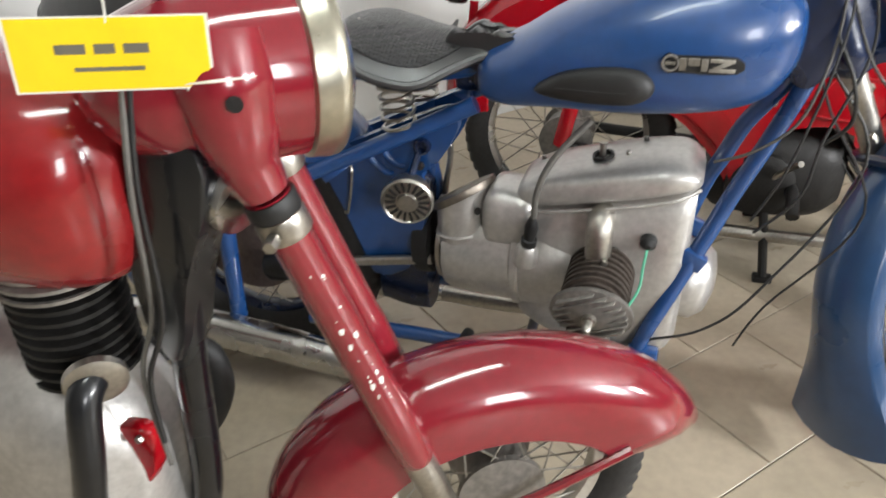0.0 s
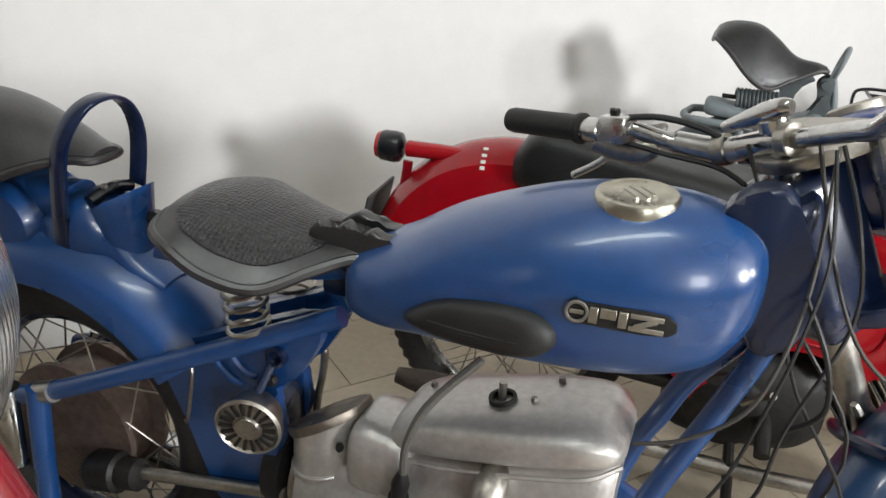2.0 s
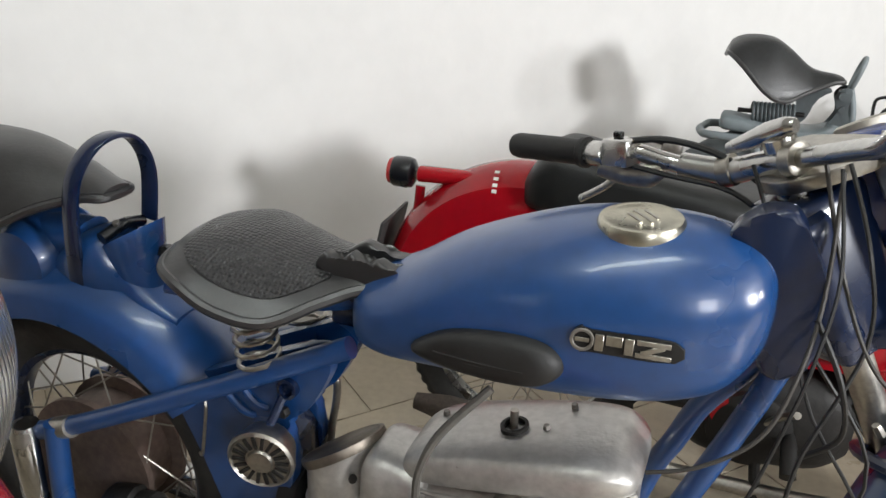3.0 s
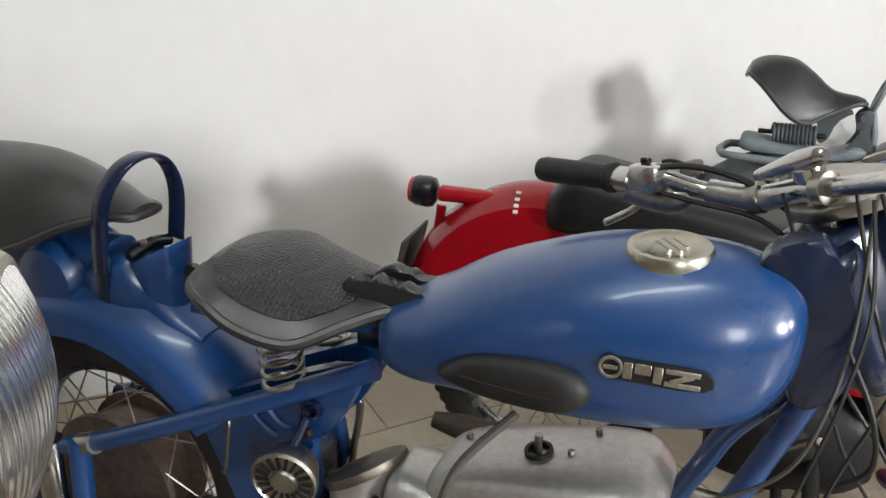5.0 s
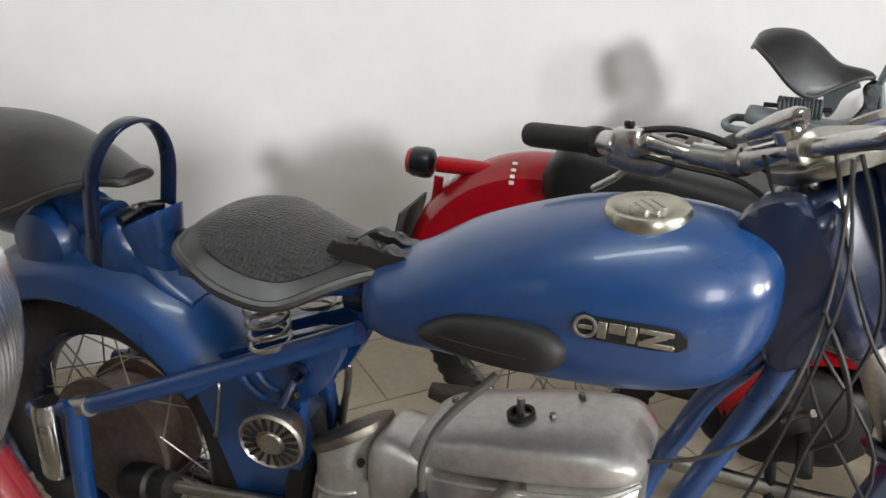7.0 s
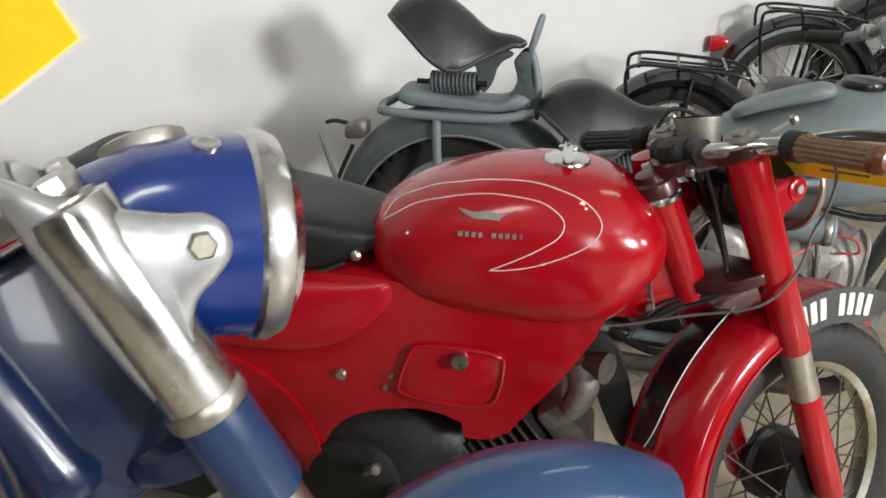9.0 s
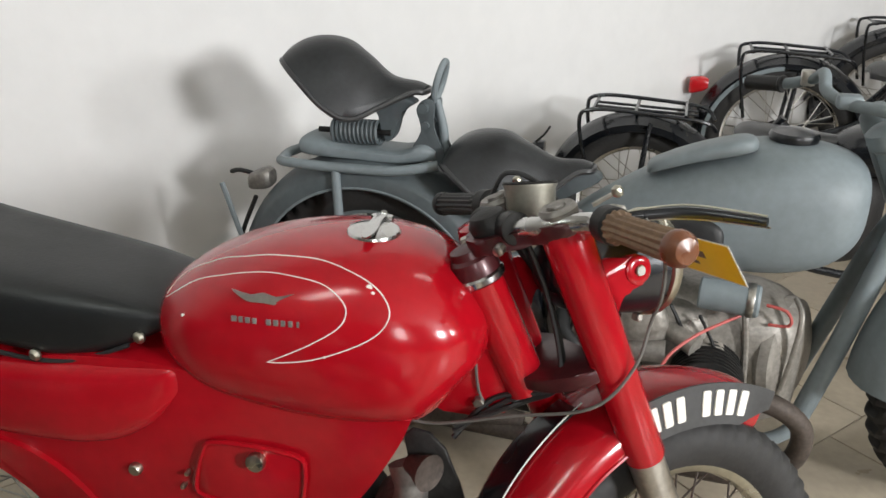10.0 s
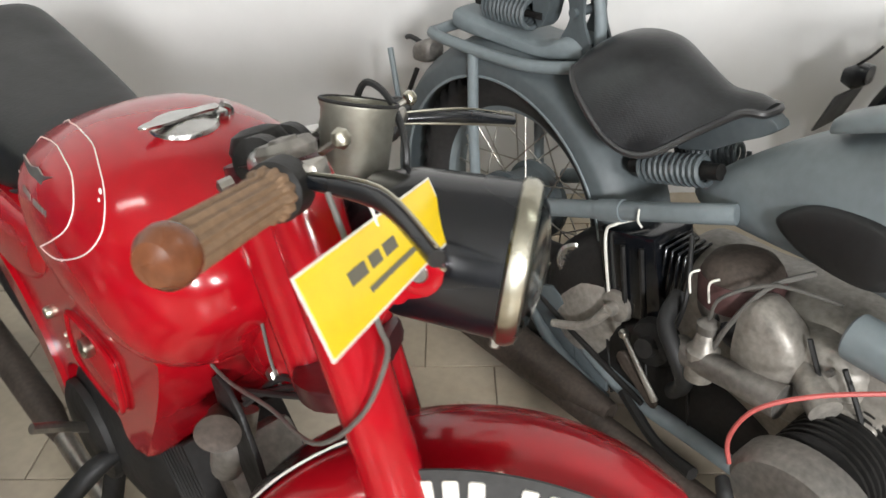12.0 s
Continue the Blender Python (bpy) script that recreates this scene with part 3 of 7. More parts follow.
        upper = [(0.190, -0.002, 0.82), (0.168, -0.003, 0.743), (0.135, -0.015, 0.655), (0.096, -0.03, 0.56), (0.070, -0.045, 0.49)] if s < 0 else [(0.175, 0.01, 0.82), (0.145, 0.02, 0.755), (0.102, 0.048, 0.672), (0.076, 0.058, 0.60), (0.049, 0.068, 0.525)]
        part("down_tube", tube(upper + [(-0.005, s * 0.088, 0.30), (-0.03, s * 0.095, 0.235), (-0.09, s * 0.10, 0.205), (-0.3, s * 0.105, 0.19), (-0.72, s * 0.11, 0.18)], 0.0155, 12), BLUE, b)
        part("tube_bracket", block(0.05, 0.022, 0.035, 0.006, 2, None, pose(0.050, s * 0.060, 0.445, 0, 25, 0)), BLUE, b)
        part("rear_strut", tube([(-0.90, s * 0.105, 0.44), (-0.905, s * 0.11, 0.3), (-0.91, s * 0.11, 0.14)], 0.019, 12), BLUE, b)
        part("plunger_cover", lathe([(0.024, 0), (0.027, 0.01), (0.027, 0.14), (0.022, 0.155)], 20), CHROME, b, "", pose(-0.965, s * 0.112, 0.27))
        part("lower_lug", block(0.06, 0.03, 0.035, 0.008, 2, None, pose(-0.01, s * 0.098, 0.238)), BLUE, b)
    # box and panel under the saddle
    for y0 in (-0.052, 0.030):
        part("side_panel", slab(outline([(-0.69, 0.55), (-0.60, 0.595), (-0.48, 0.655), (-0.405, 0.685), (-0.395, 0.654), (-0.404, 0.623), (-0.438, 0.565), (-0.466, 0.543), (-0.476, 0.529), (-0.462, 0.488), (-0.469, 0.425), (-0.491, 0.372), (-0.509, 0.307), (-0.582, 0.28), (-0.598, 0.311), (-0.642, 0.425), (-0.676, 0.499)], 4), y0, y0 + 0.022, 0.008, 3), BLUE, b)
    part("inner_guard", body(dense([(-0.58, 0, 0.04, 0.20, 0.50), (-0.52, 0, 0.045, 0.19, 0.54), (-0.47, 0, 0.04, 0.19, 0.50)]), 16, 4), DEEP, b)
    part("panel_bushing", lathe([(0.016, 0), (0.016, 0.012), (0.011, 0.013), (0.010, 0.002)], 20), DEEP, b, "", toward((-0.464, -0.052, 0.60), (0, -1, 0.1)))
    horn = part("horn", lathe([(0.028, -0.045), (0.041, -0.03), (0.047, -0.01), (0.051, 0), (0.051, 0.008), (0.047, 0.012), (0.044, 0.008), (0.001, 0.010)], 36), STEEL, b, "slotted round metal horn", toward((-0.478, -0.112, 0.512), (0.22, -0.95, -0.08)))
    hm = toward((-0.478, -0.112, 0.512), (0.22, -0.95, -0.08))
    for k in range(18):
        a = 2 * math.pi * k / 18
        part("horn_slot", block(0.020, 0.005, 0.003, 0, 1, None, hm @ Matrix.Rotation(a, 4, "Z") @ pose(0.033, 0, 0.0098)), IRON, horn)
    part("horn_badge", lathe([(0.02, 0.009), (0.018, 0.014), (0.001, 0.016)], 24), STEEL, horn, "", hm)
    part("horn_bracket", tube([(-0.478, -0.10, 0.545), (-0.474, -0.078, 0.568), (-0.472, -0.056, 0.590)], 0.007, 8), DEEP, b)
    bolt(b, (-0.468, -0.062, 0.562), (0, -1, 0.2), 0.009, 0.012, IRON)
    part("panel_fold", tube([(-0.592, -0.050, 0.582), (-0.572, -0.054, 0.555), (-0.548, -0.054, 0.535), (-0.53, -0.050, 0.53)], 0.0065, 8), BLUE, b)
    part("panel_fold", tube([(-0.560, -0.050, 0.600), (-0.545, -0.054, 0.575), (-0.525, -0.054, 0.555), (-0.505, -0.050, 0.55)], 0.0065, 8), BLUE, b)
    part("latch_wire", tube([(-0.622, -0.056, 0.545), (-0.614, -0.064, 0.528), (-0.620, -0.066, 0.48), (-0.630, -0.064, 0.435), (-0.640, -0.058, 0.430)], 0.0028, 6), STEEL, b)
    part("rod", tube([(-0.462, 0.05, 0.40), (-0.455, 0.05, 0.47), (-0.447, 0.05, 0.515), (-0.444, 0.05, 0.553), (-0.450, 0.05, 0.562), (-0.462, 0.05, 0.558)], 0.0065, 10), STEEL, b)
    # engine
    block_ = part("engine", body(dense([(-0.275, 0, 0.05, 0.27, 0.49), (-0.255, 0, 0.075, 0.24, 0.508), (-0.16, 0, 0.084, 0.20, 0.532), (-0.05, 0, 0.086, 0.19, 0.56), (0.02, 0, 0.080, 0.21, 0.578), (0.043, 0, 0.06, 0.25, 0.575)]), 32, 4.2), ALU, b, "cast aluminium flat-twin engine")
    part("top_cover", body(dense([(-0.282, 0, 0.045, 0.495, 0.53), (-0.268, 0, 0.070, 0.500, 0.552), (-0.215, 0, 0.083, 0.512, 0.578), (-0.13, 0, 0.089, 0.532, 0.602), (-0.05, 0, 0.091, 0.554, 0.622), (0.01, 0, 0.086, 0.572, 0.628), (0.040, 0, 0.068, 0.582, 0.612), (0.048, 0, 0.04, 0.585, 0.60)]), 36, 3.4), ALU, block_)
    part("cover_seam", tube([(-0.275, -0.068, 0.500), (-0.215, -0.086, 0.514), (-0.13, -0.0915, 0.534), (-0.05, -0.0935, 0.556), (0.01, -0.088, 0.573), (0.046, -0.06, 0.584)], 0.0035, 6), ALU, block_)
    for x, y in ((-0.245, 0.03), (-0.06, 0.045), (-0.085, -0.01)):
        bolt(block_, (x, y, 0.588 + 0.30 * (x + 0.15)), (-0.2, -0.05, 1), 0.0055, 0.012, ALUD)
    # horizontal barrel of the clutch and gearbox
    bell = part("gearbox_barrel", lathe([(0.06, -0.205), (0.088, -0.198), (0.096, -0.185), (0.100, -0.10), (0.102, -0.055), (0.109, -0.052), (0.109, -0.040), (0.104, -0.037), (0.108, 0.0), (0.100, 0.06), (0.085, 0.09)], 44), ALU, block_, "", toward((-0.225, 0, 0.370), (1, 0, 0.04)))
    part("coupling_flange", lathe([(0.05, -0.22), (0.075, -0.215), (0.078, -0.205), (0.06, -0.20)], 32), STEEL, bell, "", toward((-0.225, 0, 0.370), (1, 0, 0.04)))
    part("shoulder", body(dense([(-0.345, -0.02, 0.04, 0.42, 0.50), (-0.33, -0.02, 0.062, 0.41, 0.530), (-0.29, -0.02, 0.066, 0.41, 0.532), (-0.25, -0.02, 0.066, 0.42, 0.525), (-0.235, -0.02, 0.04, 0.44, 0.50)]), 22, 4), ALU, block_)
    can = toward((-0.330, -0.046, 0.397), (-0.52, 0.20, 0.83))
    lid_ring = [can @ Vector((0.0635 * math.cos(a), 0.0635 * math.sin(a), 0.113)) for a in [2 * math.pi * k / 36 for k in range(36)]]
    drop_ = [lid_ring, [Vector((p.x, p.y, p.z + (0.40 - p.z) * 0.45)) for p in lid_ring], [Vector((p.x, p.y, 0.398 + 0.15 * (p.z - 0.5))) for p in lid_ring], [Vector((p.x + 0.004, p.y, 0.392 + 0.15 * (p.z - 0.5))) for p in lid_ring]]
    part("air_filter", skin(bmesh.new(), drop_), ALU, block_, "upright cast filter can cut at a slant")
    part("air_filter_cap", lathe([(0.066, 0.112), (0.068, 0.116), (0.068, 0.126), (0.062, 0.127), (0.060, 0.1255), (0.001, 0.1265)], 36), BRONZE, block_, "round brown-grey pressed lid", can)
    part("vent_hole", lathe([(0.0065, 0), (0.0065, 0.002)], 14), IRON, block_, "", toward((-0.351, -0.0725, 0.486), (0.65, -0.76, 0.0)) @ Matrix.Diagonal((1, 1.3, 1, 1)))
    part("can_ledge", tube([Vector((p.x * 1.0, p.y - 0.002, 0.424 + 0.15 * (p.z - 0.5))) for p in lid_ring], 0.003, 6, closed=True), ALU, block_)
    part("cable_boss", lathe([(0.024, -0.03), (0.022, 0), (0.018, 0.012), (0.016, 0.014)], 20), ALU, block_, "", pose(-0.245, -0.100, 0.435, 10, 8, 0))
    part("cable_ferrule", lathe([(0.015, 0), (0.015, 0.016), (0.011, 0.018), (0.013, 0.045), (0.010, 0.058), (0.004, 0.075)], 16), RUBBER, block_, "", pose(-0.243, -0.102, 0.447, 10, 8, 0))
    part("clutch_cable", tube([(-0.232, -0.115, 0.515), (-0.228, -0.118, 0.57), (-0.205, -0.105, 0.63), (-0.15, -0.07, 0.695)], 0.006, 8), CABLE, b)
    part("oil_dipstick", tube([(-0.132, -0.01, 0.58), (-0.133, -0.01, 0.63)], [0.006, 0.0075, 0.006], 10), STEEL, block_)
    part("dipstick_well", lathe([(0.020, -0.01), (0.020, 0.006), (0.015, 0.006), (0.014, -0.004)], 22), IRON, block_, "", toward((-0.13, -0.012, 0.603), (-0.2, -0.05, 1)))
    # cylinder, head, intake
    cyl = part("cylinder", lathe([r for k in range(7) for r in ((0.062, k * 0.015), (0.062, k * 0.015 + 0.006), (0.054, k * 0.015 + 0.007), (0.054, k * 0.015 + 0.014))], 32), RUSTY, b, "finned oily iron cylinder", toward((-0.105, -0.08, 0.402), (0, -1, -0.12)))
    hm = toward((-0.105, -0.187, 0.388), (0, -1, -0.12))
    hd = part("cylinder_head", lathe([(0.070, 0), (0.074, 0.006), (0.074, 0.014), (0.05, 0.020), (0.03, 0.026), (0.001, 0.028)], 36), ALUD, cyl, "", hm @ Matrix.Diagonal((1.0, 0.74, 1, 1)))
    for k in range(8):
        half_ = math.sqrt(1 - ((k - 3.5) / 4.3) ** 2)
        part("head_fin", block(0.132 * half_, 0.0035, 0.016, 0.001, 1, None, hm @ Matrix.Diagonal((1.0, 0.78, 1, 1)) @ pose(0, 0, 0, 0, 0, 32) @ pose(0, (k - 3.5) * 0.0155, 0.018)), ALUD, hd)
    part("spark_plug", lathe([(0.013, 0.02), (0.013, 0.036), (0.009, 0.038), (0.008, 0.055), (0.004, 0.062)], 12), STEEL, hd, "", hm)
    part("cylinder", lathe([r for k in range(7) for r in ((0.062, k * 0.015), (0.062, k * 0.015 + 0.006), (0.054, k * 0.015 + 0.007), (0.054, k * 0.015 + 0.014))], 32), RUSTY, b, "", toward((-0.105, 0.08, 0.402), (0, 1, -0.12)))
    part("intake_elbow", tube([(-0.116, -0.06, 0.520), (-0.115, -0.088, 0.520), (-0.114, -0.106, 0.506), (-0.113, -0.110, 0.475), (-0.112, -0.110, 0.425)], [0.020, 0.024, 0.025, 0.024, 0.023], 18), STEEL, b, "polished intake elbow")
    bolt(b, (-0.098, -0.132, 0.455), (0.3, -1, 0), 0.006, 0.010)
    part("plug_lead", tube([(-0.028, -0.095, 0.478), (-0.030, -0.12, 0.45), (-0.034, -0.15, 0.41), (-0.07, -0.205, 0.365)], 0.0026, 6), CABLEG, b, "green plug lead")
    part("lead_boot", lathe([(0.015, 0), (0.015, 0.014), (0.006, 0.022)], 14), RUBBER, b, "", toward((-0.028, -0.082, 0.485), (0, -1, -0.2)))
    part("generator_cover", lathe([(0.09, 0), (0.095, 0.01), (0.092, 0.05), (0.07, 0.075), (0.03, 0.085), (0.001, 0.086)], 32), ALU, block_, "", toward((0.025, 0.03, 0.35), (1, 0, -0.1)) @ Matrix.Diagonal((0.85, 0.85, 0.9, 1)))
    # drive and exhaust
    part("drive_shaft", tube([(-0.80, -0.075, 0.285), (-0.45, -0.06, 0.35)], 0.011, 10), STEEL, b)
    part("shaft_boot", lathe([(0.03, 0), (0.036, 0.01), (0.036, 0.06), (0.028, 0.065), (0.028, 0.10), (0.02, 0.11)], 20), IRON, b, "", toward((-0.83, -0.078, 0.275), (0.98, 0.04, 0.19)))
    part("flex_coupling", lathe([(0.05, -0.02), (0.064, -0.016), (0.066, 0), (0.064, 0.016), (0.05, 0.02)], 28), RUBBER, b, "", toward((-0.475, -0.01, 0.36), (1, 0, 0.1)))
    for s in (-1, 1):
        part("exhaust_pipe", tube([(-0.09, s * 0.185, 0.33), (-0.06, s * 0.19, 0.24), (-0.12, s * 0.17, 0.15), (-0.3, s * 0.15, 0.115), (-0.55, s * 0.15, 0.11)], 0.019, 12), STEEL, b)
        part("silencer", tube([(-0.50, s * 0.15, 0.11), (-0.56, s * 0.152, 0.11), (-1.1, s * 0.16, 0.14), (-1.22, s * 0.16, 0.15)], [0.019, 0.04, 0.042, 0.018], 20, False), CHROME, b, "chrome fishtail silencer")
    part("foot_rest", tube([(-0.36, -0.10, 0.21), (-0.36, -0.20, 0.21), (-0.36, -0.23, 0.21)], [0.012, 0.018, 0.018], 12), RUBBER, b)
    part("foot_lever", tube([(-0.33, -0.13, 0.2), (-0.38, -0.15, 0.14), (-0.42, -0.15, 0.08)], [0.018, 0.014, 0.012], 10), ALUD, b)
    for s in (-1, 1):
        part("centre_stand", tube([(-0.25, s * 0.09, 0.18), (-0.27, s * 0.12, 0.08), (-0.28, s * 0.14, 0.01)], 0.012, 10), DEEP, b)
    # front end, steered to the left
    F = pose(0.175, 0.045, 0.93, 5, 0, 0) @ pose(0, 0, 0, 0, -26, 0) @ pose(0, 0, 0, 0, 0, 45)
    K = F @ pose(0.017, 0.031, 0)
    d, w = 0.092, 0.085
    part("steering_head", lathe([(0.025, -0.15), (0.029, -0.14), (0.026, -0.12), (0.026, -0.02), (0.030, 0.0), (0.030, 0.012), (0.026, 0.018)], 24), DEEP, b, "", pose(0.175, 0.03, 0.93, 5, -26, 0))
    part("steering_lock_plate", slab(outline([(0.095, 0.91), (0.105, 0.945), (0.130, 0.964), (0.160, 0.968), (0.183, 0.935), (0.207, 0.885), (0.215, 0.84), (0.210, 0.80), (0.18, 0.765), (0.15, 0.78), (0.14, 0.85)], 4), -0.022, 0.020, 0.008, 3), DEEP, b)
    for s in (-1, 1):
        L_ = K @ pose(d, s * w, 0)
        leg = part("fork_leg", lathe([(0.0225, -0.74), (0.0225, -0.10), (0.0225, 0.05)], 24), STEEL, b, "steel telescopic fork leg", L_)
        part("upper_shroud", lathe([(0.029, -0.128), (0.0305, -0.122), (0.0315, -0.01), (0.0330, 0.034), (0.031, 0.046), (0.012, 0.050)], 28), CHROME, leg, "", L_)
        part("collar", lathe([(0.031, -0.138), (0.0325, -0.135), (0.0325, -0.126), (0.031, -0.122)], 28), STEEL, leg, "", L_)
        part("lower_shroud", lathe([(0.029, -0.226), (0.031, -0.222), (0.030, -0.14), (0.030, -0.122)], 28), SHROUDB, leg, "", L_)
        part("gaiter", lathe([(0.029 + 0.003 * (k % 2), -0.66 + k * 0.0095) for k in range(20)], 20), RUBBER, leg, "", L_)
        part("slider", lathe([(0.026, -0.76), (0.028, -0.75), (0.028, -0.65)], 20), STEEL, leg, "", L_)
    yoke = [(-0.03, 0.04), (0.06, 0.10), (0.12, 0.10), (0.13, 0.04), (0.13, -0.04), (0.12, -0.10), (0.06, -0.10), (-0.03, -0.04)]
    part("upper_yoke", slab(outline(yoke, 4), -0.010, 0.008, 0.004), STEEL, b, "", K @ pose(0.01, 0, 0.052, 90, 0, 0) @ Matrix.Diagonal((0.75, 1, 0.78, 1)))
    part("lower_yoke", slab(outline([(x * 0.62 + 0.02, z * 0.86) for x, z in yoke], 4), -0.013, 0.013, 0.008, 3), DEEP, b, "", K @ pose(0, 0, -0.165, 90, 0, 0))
    # Added block: its dark blue stands in for shade between head and fork.
    part("stem_cover", block(0.105, 0.095, 0.215, 0.014, 3, None, K @ pose(0.022, 0, -0.078)), DEEP, b, "dark blue block added for the shaded gap round the steering stem")
    for s in (-1, 1):
        part("leg_nut", lathe([(0.013, 0), (0.013, 0.010), (0.008, 0.013)], 6), CHROME, b, "", K @ pose(d, s * w, 0.056))
    for s in (-1, 1):
        arm = outline([(-0.012, 0.072), (0.02, 0.052), (0.05, 0.024), (0.076, 0.004), (0.096, -0.008), (0.104, -0.024), (0.098, -0.043), (0.080, -0.053), (0.060, -0.060), (0.044, -0.080), (0.032, -0.112), (-0.005, -0.118)], 5)
        turn = Matrix.Diagonal((1, -s, 1, 1))
        part("lamp_bracket", dome(arm, [(0.96, -0.004), (1.0, 0.0), (0.985, 0.005), (0.93, 0.009), (0.80, 0.0115), (0.50, 0.013), (0.15, 0.0135)]), ALLOY, b, "polished lamp bracket", K @ pose(d - 0.022, s * 0.094, 0.005, 0, 0, s * 5) @ turn)
        bolt(b, K @ Vector((d + 0.060, s * 0.112, -0.020)), F.to_3x3() @ Vector((0, s, 0)), 0.011, 0.008, NICKEL)
    H = K @ pose(0.168, 0.0, -0.042, 0, 90 + 30, 0)
    lamp = part("headlamp", lathe([(0.001, -0.125), (0.03, -0.120), (0.058, -0.100), (0.076, -0.06), (0.084, -0.015), (0.086, 0.02), (0.086, 0.026)], 44), LAMPB, b, "blue headlamp shell with chrome ring", H)
    part("lamp_ring", lathe([(0.086, 0.024), (0.0905, 0.028), (0.0915, 0.038), (0.086, 0.050), (0.081, 0.052), (0.079, 0.04)], 44), CHROME, lamp, "", H)
    part("lamp_glass", lathe([(0.081, 0.05), (0.066, 0.062), (0.038, 0.070), (0.001, 0.073)], 44), GLASS, lamp, "", H)
    part("lamp_reflector", lathe([(0.08, 0.04), (0.065, 0.0), (0.03, -0.03), (0.001, -0.035)], 32), CHROME, lamp, "", H)
    part("lamp_screw", lathe([(0.011, -0.002), (0.011, 0.002), (0.009, 0.003), (0.006, 0.001), (0.001, 0.001)], 20), CHROME, lamp, "", H @ toward((-0.0775, -0.036, -0.008), (-0.9, -0.42, 0)))
    part("speedometer", lathe([(0.032, -0.02), (0.036, 0.0), (0.036, 0.008), (0.031, 0.011), (0.001, 0.010)], 32), STEEL, lamp, "round speedometer in the lamp shell", H @ toward((-0.070, 0.030, -0.048), (-1, 0.3, -0.3)))
    rbar = [(0.025, -0.08, 0.090), (0.02, -0.12, 0.098), (0.006, -0.175, 0.132), (-0.005, -0.215, 0.158), (-0.03, -0.30, 0.195), (-0.058, -0.375, 0.222)]
    bar = [(-0.135, 0.360, 0.168), (-0.098, 0.255, 0.140), (-0.066, 0.195, 0.128), (-0.030, 0.155, 0.092), (0.0, 0.10, 0.070), (0.022, 0.05, 0.072), (0.026, 0, 0.078)]
    part("handlebar", tube(bar + rbar, 0.0115, 12), CHROME, b, "chrome handlebar", F)
    for s in (-1, 1):
        a, q = (F @ Vector((-0.141, 0.3674, 0.1687)), F @ Vector((-0.101, 0.260, 0.141))) if s > 0 else (F @ Vector((-0.062, -0.386, 0.225)), F @ Vector((-0.024, -0.282, 0.187)))
        G_ = toward(a, q - a)
        g = part("grip", lathe([(0.010, 0), (0.0165, 0.003), (0.0185, 0.012), (0.0180, 0.124), (0.0215, 0.127), (0.0215, 0.134), (0.012, 0.136)], 20), RUBBER, b, "black rubber grip", G_)
        part("control_clamp", lathe([(0.016, 0.135), (0.017, 0.137), (0.017, 0.164), (0.015, 0.166)], 18), CHROME, g, "", G_)
        part("control_box", block(0.036, 0.036, 0.042, 0.005, 2, None, G_ @ pose(0, 0.006, 0.188)), CHROME, g)
        part("switch_knob", block(0.009, 0.009, 0.014, 0.002, 1, None, G_ @ pose(0, 0.028, 0.184)), BLACKP, g)
        part("lever_bracket", tube([q, q + F.to_3x3() @ Vector((0.03, -s * 0.03, -0.03)), q + F.to_3x3() @ Vector((0.05, -s * 0.01, -0.045))], [0.012, 0.009, 0.007], 8), CHROME, g)
        part("lever", tube([q + F.to_3x3() @ Vector((0.05, -s * 0.01, -0.050)), q + F.to_3x3() @ Vector((0.035, s * 0.03, -0.072)), q + F.to_3x3() @ Vector((0.015, s * 0.085, -0.088))], 0.0042, 8, flat=1.4), CHROME, b)
    for s in (-1, 1):
        part("bar_clamp", lathe([(0.0175, -0.009), (0.0205, -0.008), (0.0205, 0.008), (0.0175, 0.009)], 18), STEEL, b, "", F @ toward((0.013 + 0.012 * s, 0.055 - 0.045 * s, 0.0735 + 0.0035 * s), (-0.25 + 0.2 * s, 1, 0)))
    damper = part("steering_damper", lathe([(0.019, -0.01), (0.020, 0.016), (0.014, 0.020), (0.013, 0.048), (0.018, 0.052), (0.018, 0.066), (0.010, 0.070)], 28), CHROME, b, "", F @ pose(0.026, 0.030, 0.038))
    part("damper_wing", tube([(0.006, 0.092, 0.098), (0.014, 0.062, 0.104), (0.023, 0.036, 0.110), (0.031, 0.014, 0.114), (0.034, 0.004, 0.113)], [0.007, 0.011, 0.0135, 0.012, 0.008], 14), CHROME, damper, "worn wing knob of the steering damper", F)
    # front wheel
    W_ = K @ pose(0.136, 0, -0.745, 0, 21, 0)
    wheel(b, "front_wheel", W_, 0.318, 0.085, 0.245, 0.075, 0.09, SKYB, ALUD, STEEL, "", 36)
    g = part("front_mudguard", fender(0.363, 49, 219, 0.068, 0.062, 0.004, 60, flare=0.95, nose=0.25, crown=0.036, kick=0.075), SKYB, b, "blue front mudguard", K @ pose(0.147, 0, -0.736, 0, 21, 0))
    for s in (-1, 1):
        part("mudguard_stay", tube([(0.01, s * 0.060, 0.0), (0.13, s * 0.062, 0.20), (0.20, s * 0.062, 0.285)], 0.006, 8), SKYB, g, "", W_)
        part("mudguard_stay", tube([(0.0, s * 0.063, 0.0), (-0.2, s * 0.066, -0.07), (-0.325, s * 0.066, -0.12)], 0.006, 8), STEEL, g, "", W_)
    part("mudguard_bridge", tube([(-0.02, -0.10, 0.03), (-0.10, -0.098, 0.20), (-0.20, -0.075, 0.285), (-0.235, -0.05, 0.297), (-0.245, 0, 0.30), (-0.235, 0.05, 0.297), (-0.20, 0.085, 0.285), (-0.10, 0.098, 0.20), (-0.02, 0.10, 0.03)], 0.0095, 8), DEEP, g, "", W_)
